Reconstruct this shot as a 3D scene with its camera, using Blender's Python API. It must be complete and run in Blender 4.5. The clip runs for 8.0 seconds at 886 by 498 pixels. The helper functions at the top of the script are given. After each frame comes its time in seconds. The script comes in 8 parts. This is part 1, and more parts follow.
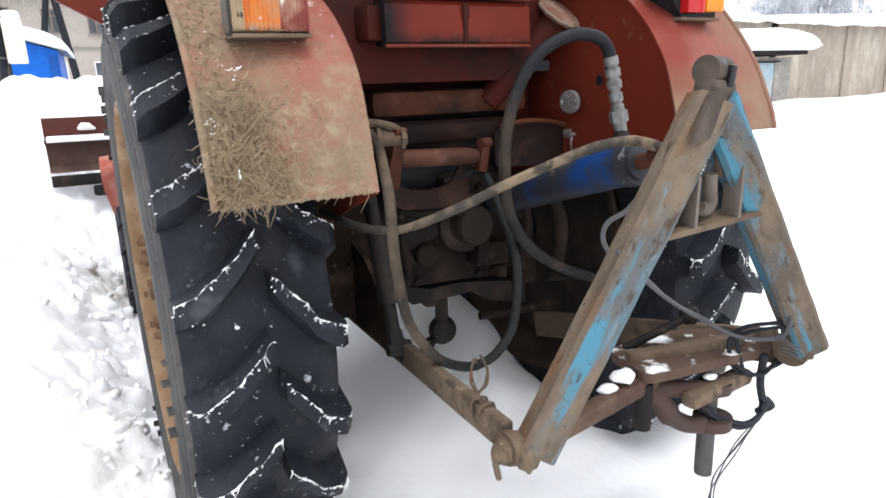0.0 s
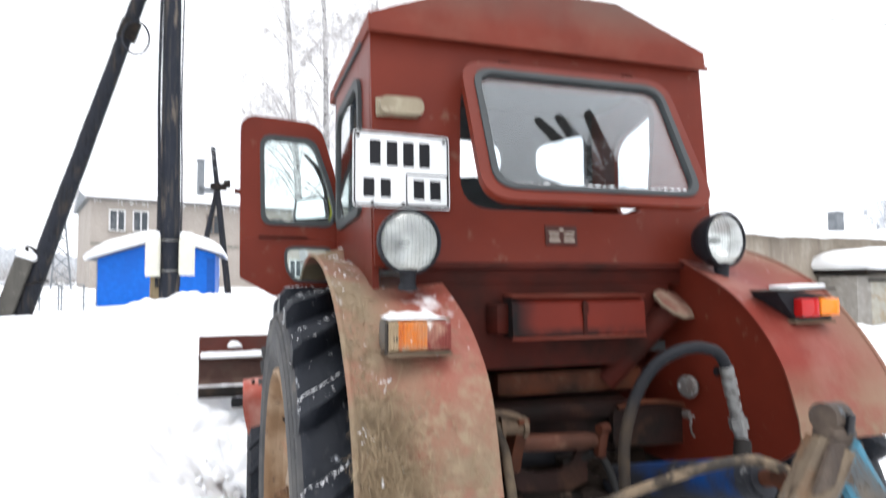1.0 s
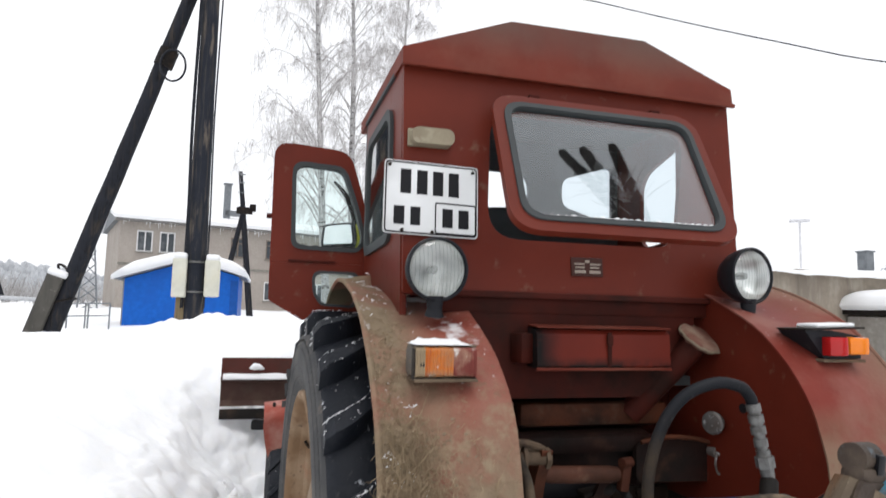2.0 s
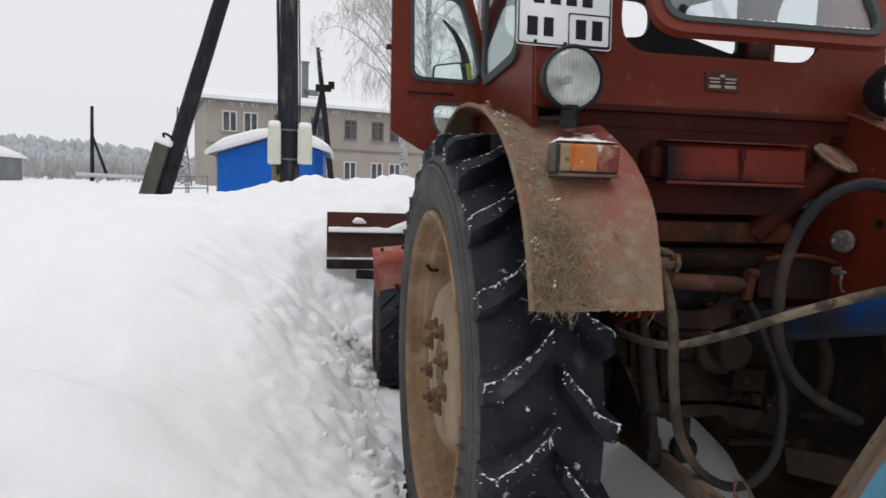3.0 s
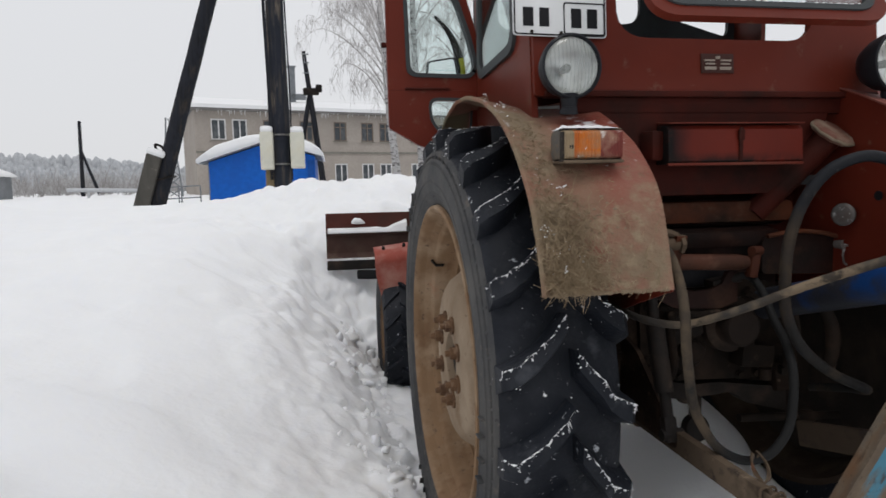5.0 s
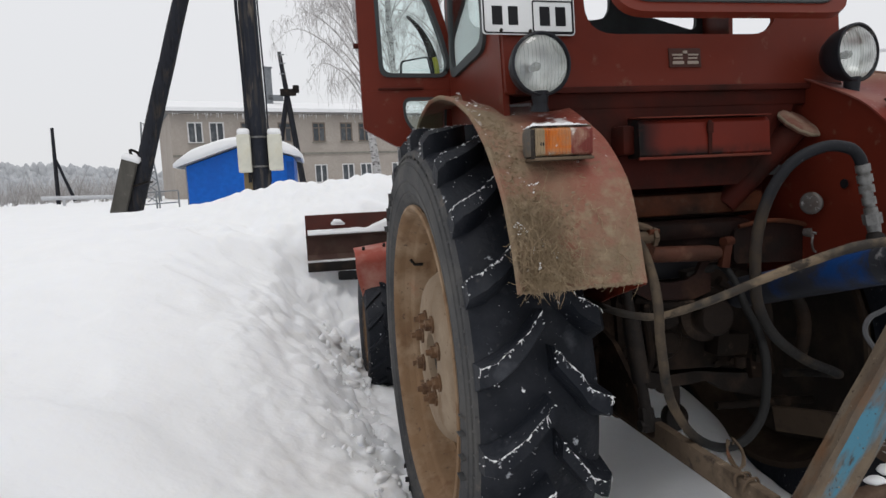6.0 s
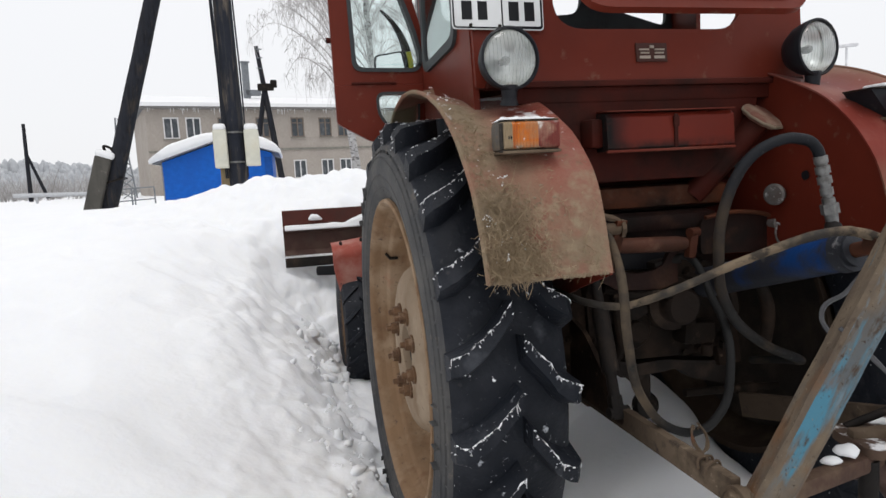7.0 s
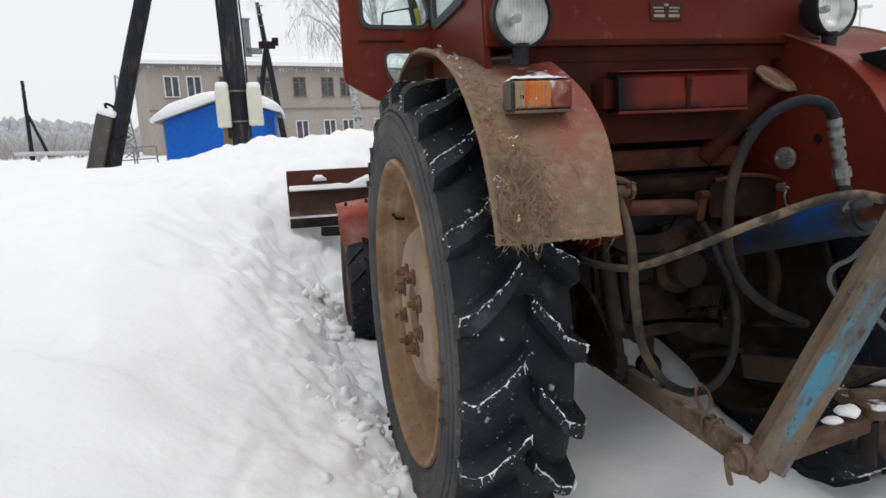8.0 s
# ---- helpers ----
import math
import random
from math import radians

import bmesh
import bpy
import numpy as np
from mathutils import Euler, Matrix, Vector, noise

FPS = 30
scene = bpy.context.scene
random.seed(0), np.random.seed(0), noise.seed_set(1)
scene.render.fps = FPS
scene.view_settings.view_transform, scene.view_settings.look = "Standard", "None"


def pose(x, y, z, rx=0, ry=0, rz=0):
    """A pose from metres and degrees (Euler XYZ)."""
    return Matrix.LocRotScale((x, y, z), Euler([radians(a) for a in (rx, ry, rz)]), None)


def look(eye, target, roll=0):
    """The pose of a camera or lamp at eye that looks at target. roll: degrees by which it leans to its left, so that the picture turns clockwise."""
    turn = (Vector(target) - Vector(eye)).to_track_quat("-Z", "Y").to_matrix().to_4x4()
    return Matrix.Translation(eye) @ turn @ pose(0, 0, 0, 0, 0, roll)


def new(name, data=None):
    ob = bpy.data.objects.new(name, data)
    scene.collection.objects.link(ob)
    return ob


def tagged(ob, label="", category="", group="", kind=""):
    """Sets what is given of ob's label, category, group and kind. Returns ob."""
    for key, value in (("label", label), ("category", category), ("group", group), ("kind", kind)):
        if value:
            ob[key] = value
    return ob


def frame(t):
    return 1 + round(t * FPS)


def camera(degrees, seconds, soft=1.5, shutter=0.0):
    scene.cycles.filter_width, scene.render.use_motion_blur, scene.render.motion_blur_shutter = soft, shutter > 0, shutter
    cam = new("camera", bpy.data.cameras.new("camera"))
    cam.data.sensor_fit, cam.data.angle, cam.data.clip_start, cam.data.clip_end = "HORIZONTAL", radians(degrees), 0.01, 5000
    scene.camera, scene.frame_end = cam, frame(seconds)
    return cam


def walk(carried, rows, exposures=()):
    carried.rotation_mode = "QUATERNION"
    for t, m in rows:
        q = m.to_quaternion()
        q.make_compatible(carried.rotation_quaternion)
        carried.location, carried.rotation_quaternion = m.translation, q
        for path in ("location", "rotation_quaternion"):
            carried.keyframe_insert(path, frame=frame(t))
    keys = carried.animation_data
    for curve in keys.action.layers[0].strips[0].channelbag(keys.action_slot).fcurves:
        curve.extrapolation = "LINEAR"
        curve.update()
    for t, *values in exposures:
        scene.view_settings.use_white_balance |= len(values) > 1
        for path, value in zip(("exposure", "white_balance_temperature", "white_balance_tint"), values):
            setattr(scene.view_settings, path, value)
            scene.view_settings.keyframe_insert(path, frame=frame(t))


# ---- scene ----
cam = camera(70.5, 8.0, 1.5, 0.3)
PATH = [
    (0, (-0.810, -1.885, 1.260), (0.081, -0.170, 0.746), -1.8),
    (0.2, (-0.860, -1.905, 1.254), (0.045, -0.198, 0.737), -1.4),
    (0.3, (-0.871, -1.911, 1.261), (0.035, -0.195, 0.780), -1.7),
    (0.4, (-0.889, -1.943, 1.296), (-0.049, -0.167, 0.922), -2.4),
    (0.5, (-0.895, -1.951, 1.321), (-0.118, -0.129, 1.043), -1.8),
    (0.7, (-0.894, -1.981, 1.415), (-0.169, -0.122, 1.290), -1.7),
    (1, (-0.886, -1.987, 1.509), (-0.276, -0.085, 1.613), -0.2),
    (1.2, (-0.883, -1.996, 1.558), (-0.280, -0.109, 1.832), 0.0),
    (2.3, (-0.953, -2.015, 1.432), (-0.425, -0.090, 1.492), 2.3),
    (2.5, (-0.993, -2.023, 1.368), (-0.472, -0.095, 1.264), 3.0),
    (3, (-1.073, -2.037, 1.309), (-0.75, -0.073, 1.122), 1.7),
    (3.5, (-1.128, -2.044, 1.325), (-0.861, -0.068, 1.17), 1.6),
    (4, (-1.138, -2.025, 1.369), (-0.928, -0.036, 1.394), 1.0),
    (4.5, (-1.126, -2.048, 1.302), (-0.883, -0.074, 1.087), -0.3),
    (5, (-1.111, -2.049, 1.299), (-0.773, -0.087, 1.104), -1.2),
    (5.2, (-1.097, -2.037, 1.294), (-0.719, -0.082, 1.108), -1.2),
    (6.5, (-1.091, -2.079, 1.31), (-0.696, -0.13, 1.094), -3.5),
    (7, (-1.074, -2.085, 1.3), (-0.626, -0.149, 1.076), -3.1),
    (7.5, (-1.096, -2.084, 1.293), (-0.731, -0.144, 0.97), -3.2),
    (8, (-1.093, -2.086, 1.295), (-0.661, -0.163, 0.954), -2.6),
]
EXPOSURES = [(0.0, 1.32, 6250, 10), (0.6, 1.30, 6250, 10), (1.2, 1.16, 6250, 10), (2.3, 0.30, 6400, 10), (2.6, 0.12, 6400, 10), (3.0, 0.10, 6400, 10), (3.5, 0.02, 6400, 10), (4.0, 0.12, 6400, 10), (4.5, -0.04, 6400, 10), (5.2, 0.0, 6400, 10), (6.5, 0.18, 6430, 10), (7.0, 0.30, 6430, 10), (8.0, 0.25, 6430, 10)]
walk(cam, [(t, look(eye, target, roll)) for t, eye, target, roll in PATH], EXPOSURES)

# ---- light ----
world = bpy.data.worlds.new("overcast_sky")
scene.world = world
world.use_nodes = True
wn, wl = world.node_tree.nodes, world.node_tree.links
sky = wn.new("ShaderNodeTexSky")
sky.sky_type, sky.sun_disc = "NISHITA", False
sky.sun_elevation, sky.sun_rotation = radians(68), radians(177)
sky.air_density, sky.dust_density = 1.0, 4.0
cloud = wn.new("ShaderNodeMix")
cloud.data_type = "RGBA"
cloud.inputs["Factor"].default_value = 0.93
# an overcast dome, brighter overhead than at the horizon
place = wn.new("ShaderNodeTexCoord")
split = wn.new("ShaderNodeSeparateXYZ")
wl.new(place.outputs["Generated"], split.inputs["Vector"])
dome = wn.new("ShaderNodeMapRange")
dome.inputs["From Min"].default_value, dome.inputs["From Max"].default_value = 0.0, 1.0
dome.inputs["To Min"].default_value, dome.inputs["To Max"].default_value = 8.3, 9.6
wl.new(split.outputs[2], dome.inputs["Value"])
tone = wn.new("ShaderNodeMix")
tone.data_type, tone.blend_type = "RGBA", "MULTIPLY"
tone.inputs["Factor"].default_value = 1.0
tone.inputs["A"].default_value = (1.0, 1.0, 1.012, 1)
wl.new(dome.outputs["Result"], tone.inputs["B"])
wl.new(tone.outputs["Result"], cloud.inputs["B"])
wl.new(sky.outputs["Color"], cloud.inputs["A"])
wl.new(cloud.outputs["Result"], wn["Background"].inputs["Color"])
wn["Background"].inputs["Strength"].default_value = 0.093
sun = new("sun", bpy.data.lights.new("sun", "SUN"))
sun.data.energy, sun.data.angle, sun.data.color = 0.62, radians(24), (1.0, 0.98, 0.95)
sun.matrix_basis = look((0.2, -4.0, 10), (0, 0, 0))


# ---- materials ----
def nodes_of(name):
    m = bpy.data.materials.new(name)
    m.use_nodes = True
    t = m.node_tree
    return m, t.nodes, t.links, t.nodes["Principled BSDF"]


def noise_mask(n, l, coords, scale, lo, hi, detail=6.0, stretch=None, rough=0.6, along=None):
    tex = n.new("ShaderNodeTexNoise")
    tex.inputs["Scale"].default_value, tex.inputs["Detail"].default_value = scale, detail
    tex.inputs["Roughness"].default_value = rough
    if stretch:
        mp = n.new("ShaderNodeMapping")
        mp.inputs["Scale"].default_value = stretch
        l.new(coords, mp.inputs["Vector"])
        coords = mp.outputs["Vector"]
    if along:
        mp = n.new("ShaderNodeMapping")
        mp.vector_type = "TEXTURE"
        mp.inputs["Rotation"].default_value = Vector(along[:3]).to_track_quat("Z", "Y").to_euler()
        mp.inputs["Scale"].default_value = (1, 1, along[3])
        l.new(coords, mp.inputs["Vector"])
        coords = mp.outputs["Vector"]
    l.new(coords, tex.inputs["Vector"])
    r = n.new("ShaderNodeMapRange")
    r.inputs["From Min"].default_value, r.inputs["From Max"].default_value = lo, hi
    l.new(tex.outputs["Fac"], r.inputs["Value"])
    return r.outputs["Result"]


def surface(name, base, layers=(), rough=0.5, metal=0.0, bump=0.25, bump_scale=90.0, vary=0.18, coat=0.0, spec=0.15, depth=0.004):
    """A painted, rusted or dirty surface. layers: (colour, scale, from, to[, options]); options: stretch, axis=(0-2, from, to), up=(from, to), rough."""
    m, n, l, p = nodes_of(name)
    co = n.new("ShaderNodeTexCoord").outputs["Object"]
    col = n.new("ShaderNodeRGB")
    col.outputs[0].default_value = (*base, 1)
    now = col.outputs[0]
    mottle = n.new("ShaderNodeMix")
    mottle.data_type, mottle.blend_type = "RGBA", "MULTIPLY"
    shade = n.new("ShaderNodeMapRange")
    shade.inputs["To Min"].default_value, shade.inputs["To Max"].default_value = 1 - vary * 2, 1 + vary
    tex = n.new("ShaderNodeTexNoise")
    tex.inputs["Scale"].default_value, tex.inputs["Detail"].default_value = 7.0, 8.0
    l.new(co, tex.inputs["Vector"])
    l.new(tex.outputs["Fac"], shade.inputs["Value"])
    l.new(now, mottle.inputs["A"])
    l.new(shade.outputs["Result"], mottle.inputs["B"])
    mottle.inputs["Factor"].default_value = 1.0
    now = mottle.outputs["Result"]
    rgh = None
    for colour, scale, lo, hi, *more in layers:
        o = more[0] if more else {}
        mask = noise_mask(n, l, co, scale, lo, hi, stretch=o.get("stretch"), along=o.get("along"))
        if "axis" in o:
            k, a, b = o["axis"]
            sep = n.new("ShaderNodeSeparateXYZ")
            l.new(co, sep.inputs["Vector"])
            g = n.new("ShaderNodeMapRange")
            g.inputs["From Min"].default_value, g.inputs["From Max"].default_value = a, b
            l.new(sep.outputs[k], g.inputs["Value"])
            mul = n.new("ShaderNodeMath")
            mul.operation = "MULTIPLY"
            l.new(mask, mul.inputs[0])
            l.new(g.outputs["Result"], mul.inputs[1])
            mask = mul.outputs[0]
        if "up" in o:
            geo = n.new("ShaderNodeNewGeometry")
            sep = n.new("ShaderNodeSeparateXYZ")
            l.new(geo.outputs["Normal"], sep.inputs["Vector"])
            g = n.new("ShaderNodeMapRange")
            g.inputs["From Min"].default_value, g.inputs["From Max"].default_value = o["up"]
            l.new(sep.outputs[2], g.inputs["Value"])
            mul = n.new("ShaderNodeMath")
            mul.operation = "MULTIPLY"
            l.new(mask, mul.inputs[0])
            l.new(g.outputs["Result"], mul.inputs[1])
            mask = mul.outputs[0]
        mix = n.new("ShaderNodeMix")
        mix.data_type = "RGBA"
        l.new(mask, mix.inputs["Factor"])
        l.new(now, mix.inputs["A"])
        mix.inputs["B"].default_value = (*colour, 1)
        now = mix.outputs["Result"]
        if "rough" in o:
            rm = n.new("ShaderNodeMix")
            l.new(mask, rm.inputs["Factor"])
            if rgh is None:
                rm.inputs["A"].default_value = rough
            else:
                l.new(rgh, rm.inputs["A"])
            rm.inputs["B"].default_value = o["rough"]
            rgh = rm.outputs["Result"]
    l.new(now, p.inputs["Base Color"])
    if rgh is None:
        p.inputs["Roughness"].default_value = rough
    else:
        l.new(rgh, p.inputs["Roughness"])
    p.inputs["Metallic"].default_value = metal
    p.inputs["Coat Weight"].default_value = coat
    p.inputs["Specular IOR Level"].default_value = spec
    if bump:
        bt = n.new("ShaderNodeTexNoise")
        bt.inputs["Scale"].default_value, bt.inputs["Detail"].default_value = bump_scale, 8.0
        l.new(co, bt.inputs["Vector"])
        bp = n.new("ShaderNodeBump")
        bp.inputs["Strength"].default_value, bp.inputs["Distance"].default_value = bump, depth
        l.new(bt.outputs["Fac"], bp.inputs["Height"])
        l.new(bp.outputs["Normal"], p.inputs["Normal"])
    return m


def clear_glass(name, tint=(0.9, 0.95, 0.95), gloss=0.12):
    """A thin pane: mostly clear, with a mirror-like sheen that grows at grazing angles."""
    m = bpy.data.materials.new(name)
    m.use_nodes = True
    n, l = m.node_tree.nodes, m.node_tree.links
    n.remove(n["Principled BSDF"])
    tr, gl, mx = n.new("ShaderNodeBsdfTransparent"), n.new("ShaderNodeBsdfGlossy"), n.new("ShaderNodeMixShader")
    tr.inputs["Color"].default_value = (*tint, 1)
    gl.inputs["Roughness"].default_value = 0.02
    lw = n.new("ShaderNodeLayerWeight")
    lw.inputs["Blend"].default_value = 0.5
    pw = n.new("ShaderNodeMath")
    pw.operation = "POWER"
    pw.inputs[1].default_value = 3.0
    l.new(lw.outputs["Facing"], pw.inputs[0])
    ad = n.new("ShaderNodeMath")
    ad.operation, ad.use_clamp = "ADD", True
    ad.inputs[1].default_value = gloss
    l.new(pw.outputs[0], ad.inputs[0])
    l.new(ad.outputs[0], mx.inputs["Fac"])
    l.new(tr.outputs[0], mx.inputs[1])
    l.new(gl.outputs[0], mx.inputs[2])
    l.new(mx.outputs[0], n["Material Output"].inputs["Surface"])
    return m


MUD = (0.17, 0.122, 0.080)
MUD_LIGHT = (0.205, 0.156, 0.104)
SNOW = (0.795, 0.80, 0.808)
snow_mat = surface("snow", SNOW, [((0.765, 0.772, 0.788), 1.3, 0.45, 0.75)], rough=0.65, bump=0.22, bump_scale=30, vary=0.02, spec=0.25, depth=0.02)
sp = snow_mat.node_tree.nodes["Principled BSDF"].inputs
sp["Subsurface Weight"].default_value, sp["Subsurface Scale"].default_value = 0.45, 0.03
sp["Subsurface Radius"].default_value = (1.0, 1.05, 1.15)
snow_cap_mat = surface("settled_snow", SNOW, rough=0.7, bump=0.4, bump_scale=30, vary=0.02, spec=0.2, depth=0.01)
red = surface("red_cab_paint", (0.130, 0.0210, 0.0112), [((0.098, 0.0155, 0.0088), 2.2, 0.42, 0.75), ((0.16, 0.09, 0.06), 18, 0.62, 0.80, {"rough": 0.8}), ((0.5, 0.42, 0.36), 90, 0.74, 0.80)], rough=0.42, bump=0.06, bump_scale=25)
red_dusty = surface("dusty_red_roof_paint", (0.140, 0.027, 0.016), [((0.15, 0.05, 0.034), 5.0, 0.45, 0.72, {"rough": 0.85}), ((0.105, 0.072, 0.060), 2.5, 0.25, 0.6, {"axis": (2, 2.27, 2.42), "rough": 0.9})], rough=0.6, bump=0.1, bump_scale=40)
# grime, and the dimness under the cab mixed into the red
red_dark = surface("grimy_shaded_red_paint", (0.062, 0.0125, 0.0085), [((0.020, 0.011, 0.009), 5, 0.46, 0.70, {"rough": 0.75}), ((0.075, 0.030, 0.020), 3, 0.55, 0.75)], rough=0.6, bump=0.2, spec=0.08)
orange_rust = surface("rusty_orange_casting", (0.095, 0.030, 0.014), [((0.025, 0.014, 0.010), 6, 0.45, 0.68, {"rough": 0.85}), ((0.09, 0.06, 0.04), 14, 0.55, 0.75, {"rough": 0.9})], rough=0.65, bump=0.4)
fender_paint = surface("faded_muddy_fender_paint", (0.235, 0.055, 0.037), [((0.26, 0.115, 0.088), 3.5, 0.40, 0.66), (MUD_LIGHT, 5, 0.28, 0.52, {"axis": (0, -0.47, -0.60), "rough": 0.95}), (MUD_LIGHT, 6, 0.32, 0.54, {"axis": (2, 1.36, 1.12), "rough": 0.95}), ((0.255, 0.195, 0.13), 30, 0.50, 0.68, {"axis": (2, 1.42, 1.2), "rough": 0.95}), ((0.155, 0.115, 0.073), 16, 0.56, 0.68, {"axis": (0, -0.50, -0.62), "rough": 0.95}), ((0.17, 0.12, 0.08), 26, 0.60, 0.74, {"rough": 0.95}), (SNOW, 8, 0.58, 0.66, {"up": (0.80, 0.97)}), (SNOW, 45, 0.66, 0.71, {"up": (0.55, 0.95)})], rough=0.6, bump=0.8, bump_scale=95, depth=0.008)
fender_paint_clean = surface("faded_dusty_fender_paint", (0.18, 0.032, 0.022), [((0.25, 0.115, 0.09), 2.6, 0.42, 0.70), ((0.205, 0.125, 0.090), 5, 0.30, 0.56, {"axis": (0, 0.60, 0.80), "rough": 0.95}), (MUD_LIGHT, 8, 0.34, 0.56, {"axis": (2, 1.30, 1.12), "rough": 0.95}), (SNOW, 45, 0.66, 0.72, {"up": (0.7, 1.0)})], rough=0.55, bump=0.25, bump_scale=70)
rubber = surface("tyre_rubber", (0.011, 0.0130, 0.0180), [((0.026, 0.028, 0.034), 6, 0.48, 0.72), ((0.045, 0.045, 0.046), 42, 0.62, 0.76, {"rough": 0.9}), ((0.07, 0.075, 0.085), 8, 0.60, 0.78, {"rough": 0.9}), ((0.42, 0.44, 0.47), 30, 0.665, 0.73), (SNOW, 19, 0.715, 0.745), (SNOW, 75, 0.685, 0.72)], rough=0.55, bump=0.6, bump_scale=75)
sidewall = surface("tyre_sidewall_rubber", (0.050, 0.051, 0.054), [((0.085, 0.082, 0.078), 5, 0.40, 0.70), ((0.12, 0.105, 0.09), 30, 0.60, 0.72), ((0.025, 0.025, 0.027), 55, 0.62, 0.72)], rough=0.75, bump=0.3, bump_scale=80)
disc_mud = surface("dried_mud_on_the_disc", (0.268, 0.200, 0.138), [((0.32, 0.25, 0.18), 6, 0.45, 0.68), ((0.20, 0.135, 0.085), 9, 0.56, 0.72), ((0.15, 0.10, 0.065), 45, 0.62, 0.70), ((0.24, 0.09, 0.05), 4, 0.66, 0.78)], rough=0.9, bump=0.5, bump_scale=55)
rim_mud = surface("mud_coated_rim", (0.225, 0.140, 0.080), [((0.31, 0.225, 0.15), 6, 0.45, 0.68), ((0.16, 0.090, 0.050), 10, 0.56, 0.72), ((0.27, 0.09, 0.045), 3, 0.64, 0.8), ((0.12, 0.08, 0.055), 45, 0.60, 0.70)], rough=0.85, bump=0.4, bump_scale=60)
nut_mud = surface("muddy_nuts", (0.17, 0.098, 0.056), [((0.075, 0.043, 0.028), 20, 0.45, 0.65), ((0.26, 0.18, 0.12), 30, 0.56, 0.7)], rough=0.8, bump=0.5)
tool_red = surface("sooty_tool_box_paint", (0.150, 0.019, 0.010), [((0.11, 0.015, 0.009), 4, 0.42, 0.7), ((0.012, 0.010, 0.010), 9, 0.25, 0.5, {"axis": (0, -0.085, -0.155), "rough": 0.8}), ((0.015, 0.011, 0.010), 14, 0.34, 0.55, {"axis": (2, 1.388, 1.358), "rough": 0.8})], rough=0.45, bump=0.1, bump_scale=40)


def leg_paint(name, d, blue_from):
    """Flaking blue paint in streaks that run along d, over mud and rust."""
    worn_blue = blue_from < 0.58
    return surface(name, (0.092, 0.070, 0.053), [((0.155, 0.120, 0.084), 8, 0.44, 0.62, {"along": (*d, 1.8), "rough": 0.95}), ((0.082, 0.098, 0.108) if worn_blue else (0.088, 0.086, 0.083), 6, 0.46 if worn_blue else 0.54, 0.66, {"along": (*d, 2.0)}), ((0.060, 0.170, 0.235), 10, blue_from, blue_from + 0.06, {"along": (*d, 6.0)}), ((0.12, 0.17, 0.20), 17, blue_from + 0.06, blue_from + 0.14, {"along": (*d, 4.0)}), ((0.060, 0.042, 0.030), 40, 0.56, 0.66, {"along": (*d, 3.0), "rough": 0.9}), ((0.135, 0.070, 0.036), 7, 0.55, 0.68, {"along": (*d, 1.6)}), ((0.05, 0.035, 0.026), 110, 0.62, 0.70), ((0.19, 0.155, 0.115), 130, 0.64, 0.72)], rough=0.65, bump=0.45, bump_scale=80)


rust_brown = surface("muddy_rusty_steel", (0.105, 0.074, 0.050), [((0.148, 0.110, 0.076), 6, 0.45, 0.62, {"rough": 0.95}), ((0.045, 0.033, 0.027), 13, 0.54, 0.66), ((0.15, 0.055, 0.028), 5, 0.60, 0.72), ((0.20, 0.155, 0.11), 40, 0.62, 0.70)], rough=0.8, bump=0.5, bump_scale=50)
# near black: grease, plus the shade under the tractor put into the colour
grimy = surface("greasy_shaded_iron", (0.012, 0.010, 0.009), [((0.034, 0.023, 0.016), 6, 0.50, 0.72), ((0.06, 0.044, 0.032), 24, 0.62, 0.72)], rough=0.65, bump=0.4)
hose_mud = surface("mud_caked_hose", (0.26, 0.205, 0.145), [((0.05, 0.045, 0.04), 12, 0.56, 0.70), ((0.36, 0.30, 0.22), 5, 0.5, 0.7)], rough=0.9, bump=0.6, bump_scale=60)
cyl_blue = surface("blue_cylinder_paint", (0.007, 0.040, 0.150), [((0.025, 0.026, 0.032), 9, 0.46, 0.60), ((0.02, 0.021, 0.026), 6, 0.2, 0.4, {"axis": (2, 1.045, 0.99)}), ((0.40, 0.35, 0.28), 9, 0.62, 0.74, {"up": (0.3, 0.9)})], rough=0.5, bump=0.25)
steel = surface("zinc_plated_steel", (0.22, 0.22, 0.215), [((0.12, 0.115, 0.11), 40, 0.46, 0.62)], rough=0.5, metal=0.6, bump=0.15)
black_paint = surface("black_lamp_paint", (0.018, 0.019, 0.023), [((0.09, 0.085, 0.08), 12, 0.58, 0.75)], rough=0.45, bump=0.1)
rubber_seal = surface("window_rubber_seal", (0.055, 0.06, 0.062), rough=0.6, bump=0.1)
lamp_lens = surface("ribbed_lamp_glass", (0.40, 0.41, 0.40), [((0.22, 0.23, 0.22), 14, 0.42, 0.66)], rough=0.12, bump=0.35, bump_scale=120, coat=0.6, spec=0.5)
reflector = surface("lamp_reflector", (0.88, 0.88, 0.87), [((0.62, 0.61, 0.58), 12, 0.52, 0.72)], rough=0.34, metal=1.0, bump=0.3, bump_scale=30)
lamp_glass = clear_glass("lamp_front_glass", (0.90, 0.92, 0.91), 0.10)
lamp_mud = surface("pale_dirty_lamp_housing", (0.10, 0.092, 0.082), [((0.17, 0.13, 0.09), 14, 0.45, 0.65, {"rough": 0.9}), ((0.14, 0.10, 0.07), 40, 0.58, 0.70)], rough=0.6, bump=0.4)
